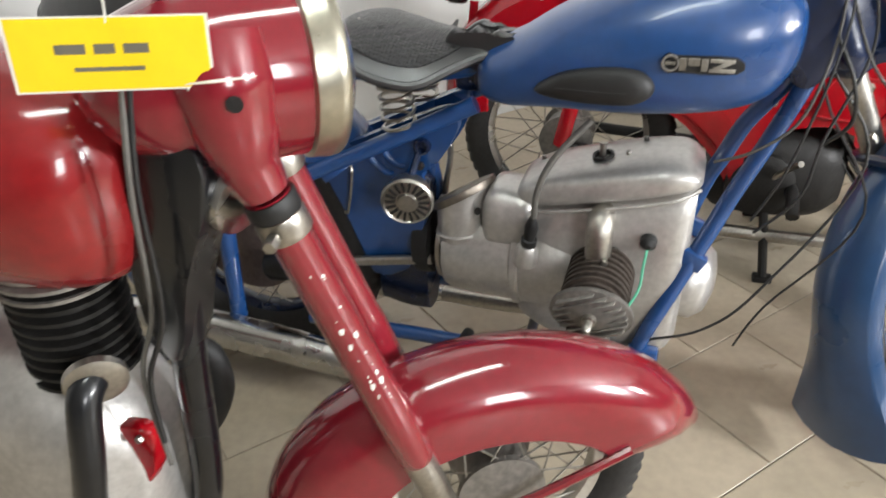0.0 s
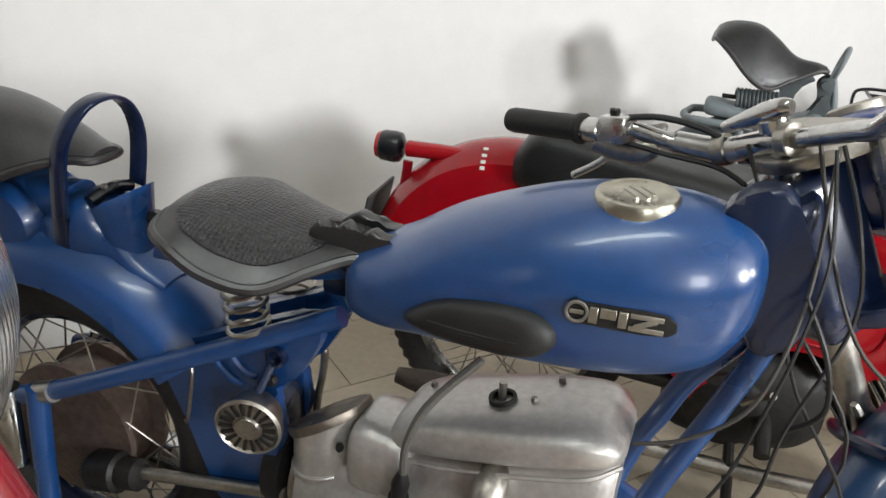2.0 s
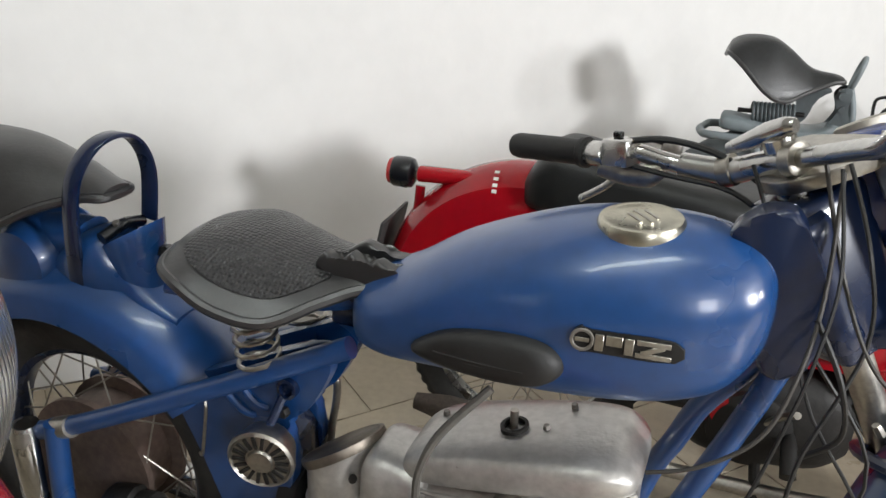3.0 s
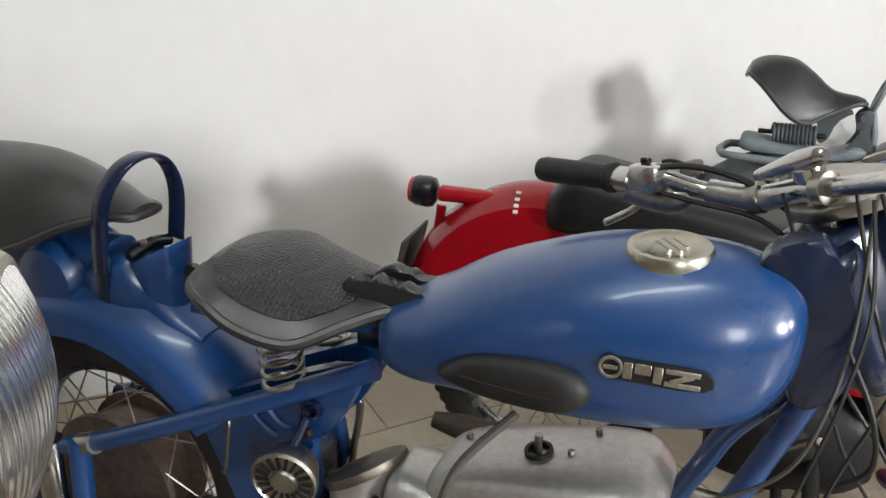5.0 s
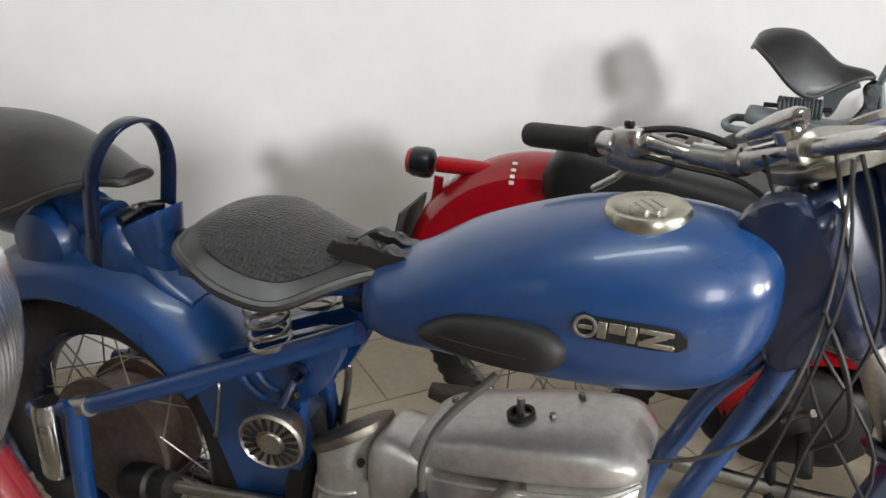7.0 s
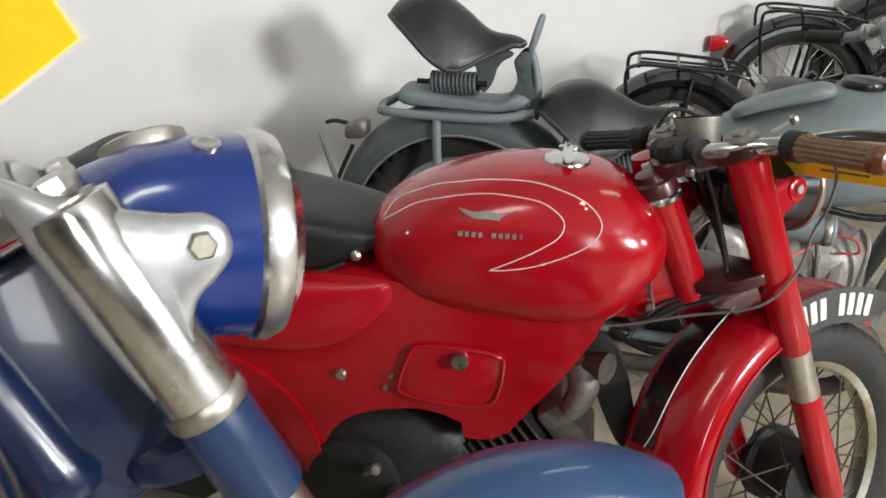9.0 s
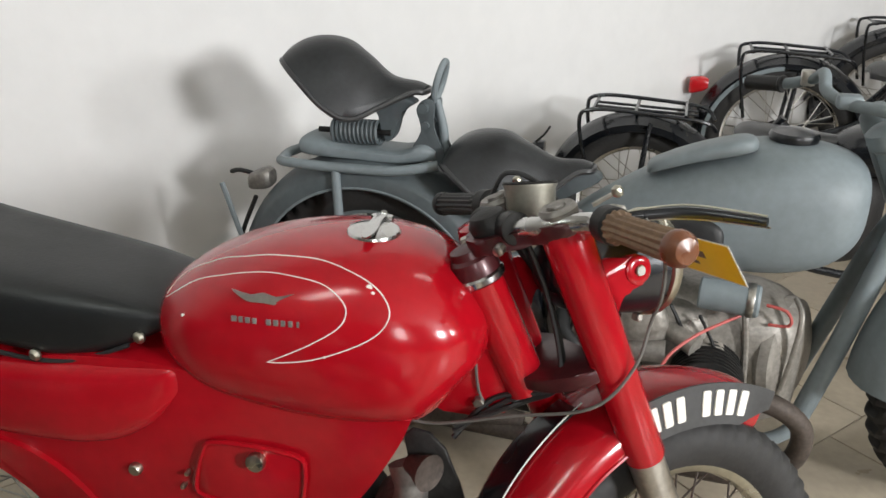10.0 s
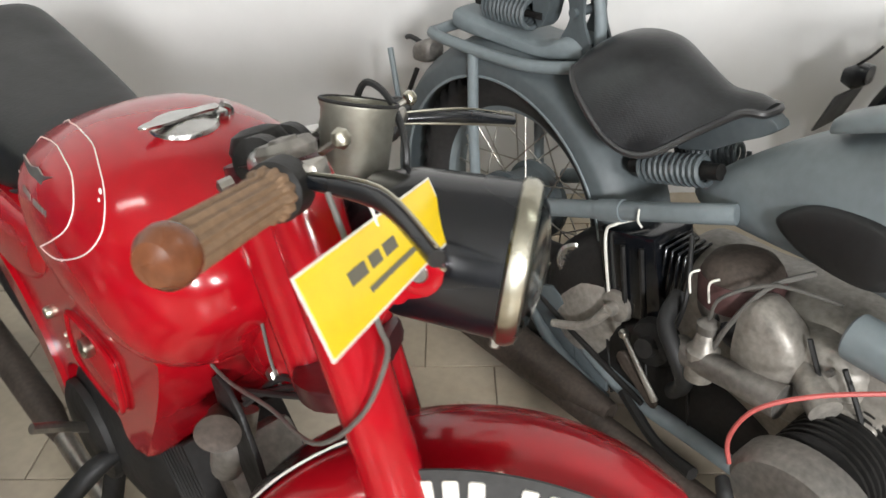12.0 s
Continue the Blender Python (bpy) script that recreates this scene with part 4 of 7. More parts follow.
    bolt(g, W_ @ Vector((-0.21, 0.04, 0.322)), W_.to_3x3() @ Vector((-0.6, 0, 1)), 0.007, 0.02)
    # cables
    part("cable", tube([F @ Vector((0.03, -0.05, 0.06)), F @ Vector((-0.05, -0.06, -0.05)), Vector((0.19, -0.075, 0.80)), Vector((0.165, -0.10, 0.735)), Vector((0.11, -0.115, 0.69)), Vector((0.055, -0.12, 0.668))], 0.0026, 8), CABLED, b)
    part("cable", tube([F @ Vector((0.03, -0.03, 0.08)), F @ Vector((-0.02, -0.06, -0.05)), F @ Vector((-0.03, -0.08, -0.16)), F @ Vector((0.03, -0.09, -0.27)), F @ Vector((0.085, -0.06, -0.30))], 0.0026, 7), CABLED, b)
    part("cable", tube([F @ Vector((0.0, 0.05, 0.08)), F @ Vector((-0.06, -0.02, -0.1)), F @ Vector((-0.07, -0.05, -0.3)), Vector((0.17, -0.09, 0.42)), Vector((0.09, -0.11, 0.33)), Vector((0.0, -0.11, 0.285))], 0.0026, 7), CABLEB, b)
    part("cable", tube([F @ Vector((0.03, 0.02, 0.05)), F @ Vector((-0.09, -0.03, -0.15)), F @ Vector((-0.1, -0.05, -0.38)), Vector((0.19, -0.05, 0.36)), Vector((0.155, -0.03, 0.245))], 0.0023, 7), CABLEB, b)
    part("cable", tube([F @ Vector((0.02, -0.06, 0.07)), F @ Vector((-0.035, -0.075, -0.03)), Vector((0.205, -0.06, 0.82)), Vector((0.190, -0.075, 0.74)), Vector((0.165, -0.09, 0.64)), Vector((0.13, -0.10, 0.56))], 0.0023, 7), CABLEB, b)
    part("cable", tube([F @ Vector((0.05, -0.04, 0.06)), F @ Vector((0.0, -0.085, -0.02)), F @ Vector((-0.03, -0.075, -0.12)), Vector((0.215, -0.06, 0.70)), Vector((0.20, -0.07, 0.60)), Vector((0.14, -0.085, 0.53))], 0.0026, 7), CABLEB, b)
    part("cable", tube([F @ Vector((-0.070, 0.190, 0.142)), F @ Vector((-0.035, 0.150, 0.128)), F @ Vector((-0.005, 0.105, 0.096)), F @ Vector((0.01, 0.06, 0.05))], 0.0045, 7), CABLEB, b)
    part("cable", tube([F @ Vector((-0.085, 0.20, 0.120)), F @ Vector((-0.05, 0.15, 0.085)), F @ Vector((-0.01, 0.09, 0.045)), F @ Vector((0.01, 0.05, -0.02))], 0.0035, 7), CABLEB, b)
    part("clutch_perch", tube([(-0.095, 0.225, 0.118), (-0.080, 0.205, 0.098), (-0.060, 0.180, 0.088), (-0.045, 0.165, 0.092)], [0.010, 0.009, 0.011, 0.006], 10, flat=1.5), STEEL, b, "", F)
    part("cable_adjuster", lathe([(0.006, 0), (0.008, 0.003), (0.008, 0.016), (0.005, 0.02)], 10), NICKEL, b, "", F @ toward((-0.07, 0.20, 0.098), (0.5, -0.6, -0.3)))
    part("bar_sleeve", tube([F @ Vector((-0.026, 0.150, 0.089)), F @ Vector((0.0, 0.10, 0.070)), F @ Vector((0.022, 0.05, 0.072)), F @ Vector((0.025, 0.01, 0.077))], 0.0160, 18), CHROME, b)
    part("wiring_loom", tube([Vector((0.20, -0.04, 0.86)), Vector((0.235, -0.06, 0.80)), Vector((0.25, -0.05, 0.73)), Vector((0.22, -0.03, 0.68))], 0.0034, 8), CABLEB, b)
    return F


BF = blue_motorcycle(blue)

# ---- red pressed-steel motorcycle ----
red = thing("motorcycle", "red motorcycle with black dual seat and white pinstripes on the tank", "motorcycle", pose(1.1985, 1.9773, 0, 0, 0, -12.5), "parked motorcycles")


def shell(stations, x, z, off=0.0):
    """The right-hand skin (x, y, z) of a tank at x and height z, pushed out by off."""
    pts = np.array([[*s, *([0.5] if len(s) < 6 else [])] for s in stations], float)
    hw, zb, zt, k = (np.interp(x, pts[:, 0], pts[:, c]) for c in (2, 3, 4, 5))
    zm = zb + (zt - zb) * k
    s = (z - zm) / ((zt - zm) if z > zm else (zm - zb))
    e = 2.5
    return Vector((x, -hw * max(0.0, 1 - min(1, abs(s)) ** e) ** (1 / e) - off, z))


def red_motorcycle(b):
    TS = dense([(-0.300, 0, 0.01, 0.69, 0.72), (-0.293, 0, 0.06, 0.655, 0.745), (-0.27, 0, 0.10, 0.635, 0.770), (-0.21, 0, 0.130, 0.605, 0.803), (-0.13, 0, 0.143, 0.589, 0.830), (-0.04, 0, 0.148, 0.585, 0.842), (0.04, 0, 0.144, 0.590, 0.838), (0.09, 0, 0.132, 0.606, 0.820), (0.13, 0, 0.108, 0.655, 0.790), (0.155, 0, 0.07, 0.69, 0.755), (0.163, 0, 0.012, 0.71, 0.73)])
    tank = part("fuel_tank", body(TS, 40, 2.5), RED, b)
    part("tank_seam", tube([shell(TS, x, 0.612 + 0.35 * (x + 0.05) ** 2, 0.002) for x in (-0.24, -0.18, -0.1, -0.02, 0.05, 0.1)], 0.0022, 6), RED, tank)
    for line in ([(-0.27, 0.754), (-0.252, 0.777), (-0.199, 0.803), (-0.152, 0.817), (-0.106, 0.826), (-0.044, 0.830), (0.005, 0.823), (0.038, 0.811), (0.056, 0.794), (0.056, 0.778), (0.041, 0.762), (0.010, 0.745), (-0.033, 0.727), (-0.072, 0.717), (-0.095, 0.714)], [(-0.268, 0.752), (-0.22, 0.783), (-0.172, 0.80), (-0.126, 0.811), (-0.086, 0.815), (-0.035, 0.813), (-0.007, 0.803), (0.006, 0.789), (-0.001, 0.771), (-0.031, 0.750), (-0.062, 0.732), (-0.095, 0.714)]):
        pts = [Vector((p.x, 0, p.z)) for p in spline([(x, 0, z) for x, z in line], 8)]
        part("pinstripe", tube([shell(TS, p.x, p.z, 0.0004) for p in pts], 0.0008, 5, False), WHITEP, tank, "thin white pinstripe")
    part("wing_badge", slab(outline([(-0.05, 0.016), (-0.02, 0.008), (0.0, 0.012), (0.02, 0.006), (0.048, 0.012), (0.02, -0.002), (0.03, -0.008), (0.0, -0.004), (-0.025, -0.002)], 3), -0.001, 0.001, 0.0004, 1), STEEL, tank, "worn silver wing badge", Matrix.Translation(shell(TS, -0.103, 0.789, 0.0015)) @ pose(0, 0, 0, -24, -3, 2) @ Matrix.Diagonal((0.85, 1, 0.8, 1)))
    for k, wd in enumerate((0.009, 0.007, 0.008, 0.007, 0.0, 0.008, 0.008, 0.007, 0.007, 0.004)):
        if wd:
            x = -0.141 + k * 0.0098
            part("badge_bar", block(wd * 0.8, 0.0012, 0.0075, 0.0004, 1, None, Matrix.Translation(shell(TS, x, 0.763 + 0.006 * k / 9, 0.0006)) @ pose(0, 0, 0, -14, -3, 2)), ALUD, tank)
    for x, z, r in ((0.028, 0.812, 0.004), (0.034, 0.807, 0.0025), (-0.223, 0.748, 0.003), (-0.018, 0.732, 0.002)):
        part("paint_chip", lathe([(r, 0), (r * 0.8, 0.0006)], 9), WHITEP, tank, "", toward(shell(TS, x, z, -0.0005), (0, -1, 0.4 if z > 0.75 else 0)))
    CM = toward((0.0, 0.0, 0.834), (0.03, 0, 1))
    cap = part("filler_cap", lathe([(0.036, 0), (0.036, 0.006), (0.034, 0.010), (0.02, 0.014), (0.001, 0.015)], 28), CHROME, tank, "chrome lever filler cap", CM)
    part("cap_lever", slab(outline([(-0.046, 0.004), (-0.022, 0.009), (0.015, 0.007), (0.036, 0.010), (0.038, -0.004), (0.015, -0.006), (-0.022, -0.008), (-0.046, -0.004)], 3), -0.0015, 0.0015, 0.0006), CHROME, cap, "", CM @ pose(0, 0, 0.017, 90, 0, 4))
    part("lever_end", tube([(0.044, 0, 0.016), (0.052, 0, 0.010), (0.050, 0, -0.004)], 0.005, 8), CHROME, cap, "", CM)
    part("cap_hinge", block(0.012, 0.03, 0.012, 0.002, 2, None, CM @ pose(0.038, 0, 0.01)), CHROME, cap)
    # seat
    ss = dense([(-0.872, 0, 0.05, 0.675, 0.715), (-0.862, 0, 0.085, 0.672, 0.745), (-0.838, 0, 0.110, 0.670, 0.784), (-0.805, 0, 0.120, 0.668, 0.806), (-0.77, 0, 0.123, 0.667, 0.810), (-0.70, 0, 0.124, 0.664, 0.798), (-0.62, 0, 0.124, 0.658, 0.783), (-0.52, 0, 0.121, 0.645, 0.768), (-0.43, 0, 0.115, 0.640, 0.756), (-0.36, 0, 0.104, 0.656, 0.745), (-0.30, 0, 0.088, 0.684, 0.732), (-0.265, 0, 0.070, 0.700, 0.722)])
    seat = part("dual_seat", body(ss, 40, 4.2), VINYL, b, "black vinyl dual seat")
    part("seat_piping", tube([(-0.85, -0.085, 0.680), (-0.76, -0.119, 0.672), (-0.66, -0.122, 0.666), (-0.56, -0.119, 0.656), (-0.47, -0.114, 0.645), (-0.40, -0.108, 0.652), (-0.33, -0.094, 0.676)], 0.0035, 8), RUBBER, seat)
    for x, z, y in ((-0.466, 0.655, -0.115), (-0.312, 0.690, -0.091)):
        part("seat_stud", lathe([(0.009, 0), (0.009, 0.004), (0.005, 0.008), (0.001, 0.0085)], 16), NICKEL, seat, "", toward((x, y, z), (0, -1, 0)))
    part("seat_strap_bar", block(0.03, 0.20, 0.012, 0.003, 2, None, pose(-0.80, 0, 0.705)), RUBBER, seat)
    # pressed body
    side = [(-0.66, 0.60), (-0.50, 0.645), (-0.30, 0.665), (-0.10, 0.64), (0.06, 0.645), (0.075, 0.62), (0.03, 0.53), (-0.03, 0.44), (-0.082, 0.368), (-0.12, 0.40), (-0.19, 0.425), (-0.27, 0.415), (-0.335, 0.385), (-0.372, 0.335), (-0.392, 0.252), (-0.412, 0.242), (-0.455, 0.31), (-0.54, 0.40), (-0.64, 0.475)]
    fr = part("pressed_frame", slab(outline(side, 4), -0.112, 0.112, 0.02, 4), RED, b, "red pressed steel body panel", )
    part("leg_panel", slab(outline([(-0.615, 0.497), (-0.56, 0.448), (-0.50, 0.400), (-0.445, 0.340), (-0.408, 0.262), (-0.388, 0.242), (-0.378, 0.290), (-0.392, 0.350), (-0.425, 0.415), (-0.475, 0.462), (-0.54, 0.492)], 4), -0.121, -0.108, 0.006, 3), RED, fr)
    part("frame_flange", tube([(-0.62, -0.113, 0.492), (-0.56, -0.113, 0.442), (-0.50, -0.113, 0.394), (-0.445, -0.113, 0.334), (-0.405, -0.113, 0.268)], 0.004, 6), RED, fr)
    part("seat_valance", body(dense([(-0.66, 0, 0.120, 0.50, 0.64), (-0.55, 0, 0.130, 0.497, 0.645), (-0.45, 0, 0.131, 0.500, 0.65), (-0.40, 0, 0.130, 0.506, 0.655), (-0.35, 0, 0.128, 0.522, 0.658), (-0.30, 0, 0.125, 0.556, 0.662), (-0.262, 0, 0.119, 0.600, 0.665), (-0.235, 0, 0.10, 0.632, 0.665)]), 28, 5), RED, fr)
    lid = outline([(-0.205, 0.552), (-0.14, 0.556), (-0.08, 0.550), (-0.07, 0.53), (-0.078, 0.475), (-0.10, 0.452), (-0.16, 0.448), (-0.228, 0.455), (-0.240, 0.475), (-0.222, 0.535)], 5)
    ld = part("tool_box_lid", slab(lid, -0.118, -0.108, 0.004, 2), RED, fr)
    part("lid_rim", tube([(x, -0.118, z) for x, z in lid], 0.0038, 6, False, closed=True), RED, ld)
    part("lid_knob", lathe([(0.012, 0), (0.014, 0.006), (0.013, 0.013), (0.006, 0.015), (0.001, 0.015)], 16), NICKEL, ld, "", toward((-0.138, -0.118, 0.536), (0, -1, 0.1)))
    for x, z, r in ((-0.338, 0.480, 0.010), (-0.262, 0.465, 0.004), (-0.252, 0.490, 0.004)):
        bolt(fr, (x, -0.112, z), (0, -1, 0), r, 0.010, NICKEL, n=10)
    part("front_gusset", slab(outline([(0.10, 0.79), (0.135, 0.79), (0.168, 0.71), (0.195, 0.615), (0.16, 0.588), (0.05, 0.60), (0.09, 0.68)], 4), -0.019, 0.019, 0.008, 3), RED, b)
    part("gusset_trim", tube([(0.128, -0.021, 0.76), (0.142, -0.022, 0.70), (0.150, -0.022, 0.63), (0.170, -0.022, 0.595)], 0.002, 5), CABLE, b)
    bolt(b, (0.15, -0.019, 0.612), (0, -1, 0), 0.009, 0.008)
    # rear wheel, guard, lamp
    RW_ = pose(-0.85, 0, 0.300)
    wheel(b, "rear_wheel", RW_, 0.300, 0.08, 0.235, 0.075, 0.10, CHROME, ALUD, STEEL, "", 36)
    part("rear_mudguard", fender(0.335, 8, 188, 0.088, 0.13, 0.004, 44, crown=0.045), RED, b, "red rear mudguard", pose(-0.865, 0, 0.415))
    part("tail_bracket", tube([(-0.86, -0.03, 0.70), (-0.98, -0.028, 0.705), (-1.12, -0.022, 0.70)], [0.02, 0.022, 0.024], 14, flat=0.8), RED, b)
    tl = part("tail_lamp", lathe([(0.020, -0.02), (0.034, -0.012), (0.037, 0.0), (0.036, 0.03), (0.034, 0.034)], 28), BLACKP, b, "black round tail lamp", toward((-1.155, -0.01, 0.695), (-1, 0, 0)))
    part("tail_lens", lathe([(0.034, 0.030), (0.030, 0.044), (0.001, 0.050)], 28), LENS_RED, tl, "", toward((-1.155, -0.01, 0.695), (-1, 0, 0)))
    part("plate_bracket", tube([(-1.12, -0.02, 0.67), (-1.13, -0.03, 0.58), (-1.18, -0.03, 0.42)], 0.012, 10, flat=0.6), RED, b)
    part("rear_plate", block(0.008, 0.17, 0.14, 0.003, 2, None, pose(-1.205, 0, 0.52, 0, 12, 0)), PLATE, b, "plain dark rear plate")
    for k in range(4):
        a = radians(28 + 6 * k)
        part("guard_mark", block(0.011, 0.008, 0.0012, 0.0003, 1, None, pose(-0.93, -0.088 * math.sin(a * 1.6), 0.739 - 0.0125 * k, 25 + 16 * k, 0, 0)), WHITEP, b)
    # engine and underside
    eng = part("engine", body(dense([(-0.46, 0, 0.07, 0.17, 0.32), (-0.42, 0, 0.10, 0.14, 0.38), (-0.30, 0, 0.11, 0.13, 0.40), (-0.18, 0, 0.10, 0.14, 0.38), (-0.12, 0, 0.07, 0.18, 0.34)]), 24, 3), IRON, b, "oily dark engine under the body")
    part("case_cover", lathe([(0.09, 0), (0.088, 0.012), (0.07, 0.02), (0.001, 0.022)], 30), IRON, eng, "", toward((-0.33, -0.105, 0.25), (0, -1, 0)))
    for k in range(8):
        part("cylinder_fin", block(0.15, 0.15, 0.005, 0.002, 1, None, pose(-0.05, 0, 0.30, 0, 52, 0) @ pose(0, 0, -0.06 + k * 0.019)), IRON, eng)
    part("cylinder_head", block(0.11, 0.11, 0.06, 0.015, 2, None, pose(-0.05, 0, 0.30, 0, 52, 0) @ pose(0, 0, 0.11)), ALUD, eng)
    part("carburettor", tube([(0.05, -0.03, 0.50), (0.06, -0.045, 0.46), (0.04, -0.05, 0.41)], [0.03, 0.026, 0.02], 14), ALUD, b)
    part("intake_trumpet", lathe([(0.02, 0), (0.024, 0.02), (0.036, 0.045), (0.038, 0.05), (0.034, 0.048)], 22), RUSTY, b, "", toward((0.06, -0.05, 0.515), (0.75, -0.5, 0.1)) @ Matrix.Diagonal((0.7, 0.7, 0.8, 1)))
    part("front_bracket", slab(outline([(0.05, 0.56), (0.11, 0.545), (0.16, 0.36), (0.135, 0.345), (0.09, 0.43)], 3), -0.05, -0.043, 0.002), IRON, b)
    part("exhaust_pipe", tube([(0.02, -0.08, 0.26), (0.06, -0.10, 0.2), (0.02, -0.12, 0.13), (-0.2, -0.13, 0.11), (-0.55, -0.13, 0.12)], 0.018, 12), STEEL, b)
    part("silencer", tube([(-0.5, -0.13, 0.12), (-0.58, -0.13, 0.125), (-1.0, -0.14, 0.16), (-1.08, -0.14, 0.165)], [0.018, 0.030, 0.033, 0.02], 18, False), RUSTY, b)
    for s in (-1, 1):
        part("stand_leg", tube([(-0.31, s * 0.09, 0.21), (-0.295, s * 0.13, 0.11), (-0.285, s * 0.185, 0.012)], 0.012, 10, flat=1.5), IRON, b, "dark worn stand leg")
        part("stand_foot", block(0.05, 0.03, 0.018, 0.004, 2, None, pose(-0.285, s * 0.186, 0.009)), IRON, b)
        part("foot_peg", tube([(-0.25, s * 0.10, 0.25), (-0.25, s * 0.14, 0.245), (-0.25, s * 0.20, 0.21)], [0.012, 0.017, 0.017], 12), RUBBER, b)
        part("swing_arm", tube([(-0.42, s * 0.085, 0.27), (-0.65, s * 0.085, 0.285), (-0.86, s * 0.08, 0.30)], 0.016, 10), IRON, b)
        part("rear_shock", tube([(-0.86, s * 0.095, 0.31), (-0.80, s * 0.10, 0.62)], 0.022, 14), RED, b)
    part("kick_lever", tube([(-0.30, -0.12, 0.28), (-0.27, -0.16, 0.33), (-0.26, -0.2, 0.36)], 0.008, 8), STEEL, b)
    # front end, steered to the left
    F = fork_frame(0.165, 0.84, 22, 40)
    d, w = 0.055, 0.078
    head = part("steering_head", lathe([(0.030, -0.19), (0.031, -0.02), (0.033, -0.014)], 28), RED, b, "red steering head tube", fork_frame(0.136, 0.806, 24, 0))
    part("bearing_cup", lathe([(0.033, -0.014), (0.0335, 0.0), (0.031, 0.012), (0.026, 0.016), (0.024, 0.026), (0.012, 0.030)], 24), DARKRED, head, "", fork_frame(0.136, 0.806, 24, 0))
    part("head_ring", lathe([(0.033, -0.022), (0.036, -0.019), (0.036, -0.012), (0.033, -0.009)], 28), CHROME, head, "", fork_frame(0.136, 0.806, 24, 0))
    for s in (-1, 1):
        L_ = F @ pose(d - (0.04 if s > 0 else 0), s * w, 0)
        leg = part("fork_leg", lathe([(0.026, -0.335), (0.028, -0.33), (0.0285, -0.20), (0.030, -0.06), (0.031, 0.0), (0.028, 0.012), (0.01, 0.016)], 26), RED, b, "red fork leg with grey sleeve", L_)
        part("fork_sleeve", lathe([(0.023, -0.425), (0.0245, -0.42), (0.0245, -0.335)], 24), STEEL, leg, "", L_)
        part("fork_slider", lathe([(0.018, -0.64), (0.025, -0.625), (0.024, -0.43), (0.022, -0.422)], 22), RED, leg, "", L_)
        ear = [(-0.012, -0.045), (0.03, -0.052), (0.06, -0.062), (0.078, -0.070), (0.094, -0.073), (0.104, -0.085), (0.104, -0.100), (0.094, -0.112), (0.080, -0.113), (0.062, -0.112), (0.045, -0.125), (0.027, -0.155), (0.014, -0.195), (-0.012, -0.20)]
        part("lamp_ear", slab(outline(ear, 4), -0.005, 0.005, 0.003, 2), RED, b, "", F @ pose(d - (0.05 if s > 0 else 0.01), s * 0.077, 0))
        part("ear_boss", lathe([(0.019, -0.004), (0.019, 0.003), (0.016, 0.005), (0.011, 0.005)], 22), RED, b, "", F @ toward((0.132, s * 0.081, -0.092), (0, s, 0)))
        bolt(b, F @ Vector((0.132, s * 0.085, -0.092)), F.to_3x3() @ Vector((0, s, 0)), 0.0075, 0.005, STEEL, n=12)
    yoke = [(-0.03, 0.035), (0.03, 0.10), (0.08, 0.10), (0.085, 0.04), (0.085, -0.04), (0.08, -0.10), (0.03, -0.10), (-0.03, -0.035)]
    top_ = [(-0.034, 0.014), (-0.022, 0.030), (0.010, 0.052), (0.028, 0.092), (0.045, 0.108), (0.066, 0.106), (0.082, 0.09), (0.080, 0.066), (0.056, 0.05), (0.040, 0.025)]
    top_ = top_ + [(x, -z) for x, z in top_[::-1]]
    yk = part("upper_yoke", slab(outline(top_, 4), -0.012, 0.010, 0.007, 3), DARKRED, b, "blackened red top yoke", F @ pose(0, 0, 0.010, 90, 0, 0))
    for s in (-1, 1):
        part("leg_cap", lathe([(0.024, 0), (0.025, 0.010), (0.021, 0.016), (0.012, 0.014), (0.011, 0.018), (0.001, 0.019)], 20), ALUD, yk, "", F @ pose(d, s * w, 0.018))
        part("pinch_bolt", lathe([(0.007, 0), (0.007, 0.012), (0.004, 0.014)], 8), STEEL, yk, "", F @ toward((-0.015, s * 0.042, 0.008), (-0.8, s * 0.6, -0.1)))
    part("lower_yoke", slab(outline([(x * 0.75, z * 0.8) for x, z in yoke], 4), -0.010, 0.010, 0.004), DARKRED, b, "", F @ pose(-0.01, 0, -0.19, 90, 0, 0))
    part("stem_nut", lathe([(0.026, 0), (0.028, 0.01), (0.022, 0.022), (0.012, 0.026)], 16), IRON, b, "", F @ pose(0, 0, 0.02))
    H = F @ pose(0.136, 0.0, -0.098, 0, 90 + 22 + 2, 0)
    lamp = part("headlamp", lathe([(0.001, -0.10), (0.032, -0.095), (0.056, -0.07), (0.067, -0.03), (0.070, 0.03), (0.071, 0.058)], 44), BLACKP, b, "black headlamp shell with brass-toned ring", H)
    part("lamp_ring", lathe([(0.071, 0.058), (0.0750, 0.061), (0.0757, 0.069), (0.072, 0.076), (0.067, 0.078), (0.065, 0.064)], 44), NICKEL, lamp, "", H)
    part("lamp_glass", lathe([(0.067, 0.075), (0.053, 0.085), (0.03, 0.091), (0.001, 0.094)], 44), GLASS, lamp, "", H)
    part("lamp_reflector", lathe([(0.066, 0.064), (0.053, 0.02), (0.022, -0.005), (0.001, -0.01)], 32), CHROME, lamp, "", H)
    part("ring_clip", block(0.012, 0.016, 0.01, 0.002, 1, None, H @ pose(0.079, 0, 0.060)), STEEL, lamp)
    CU = F @ toward((0.068, 0.030, -0.012), (0.40, 0.06, 1))
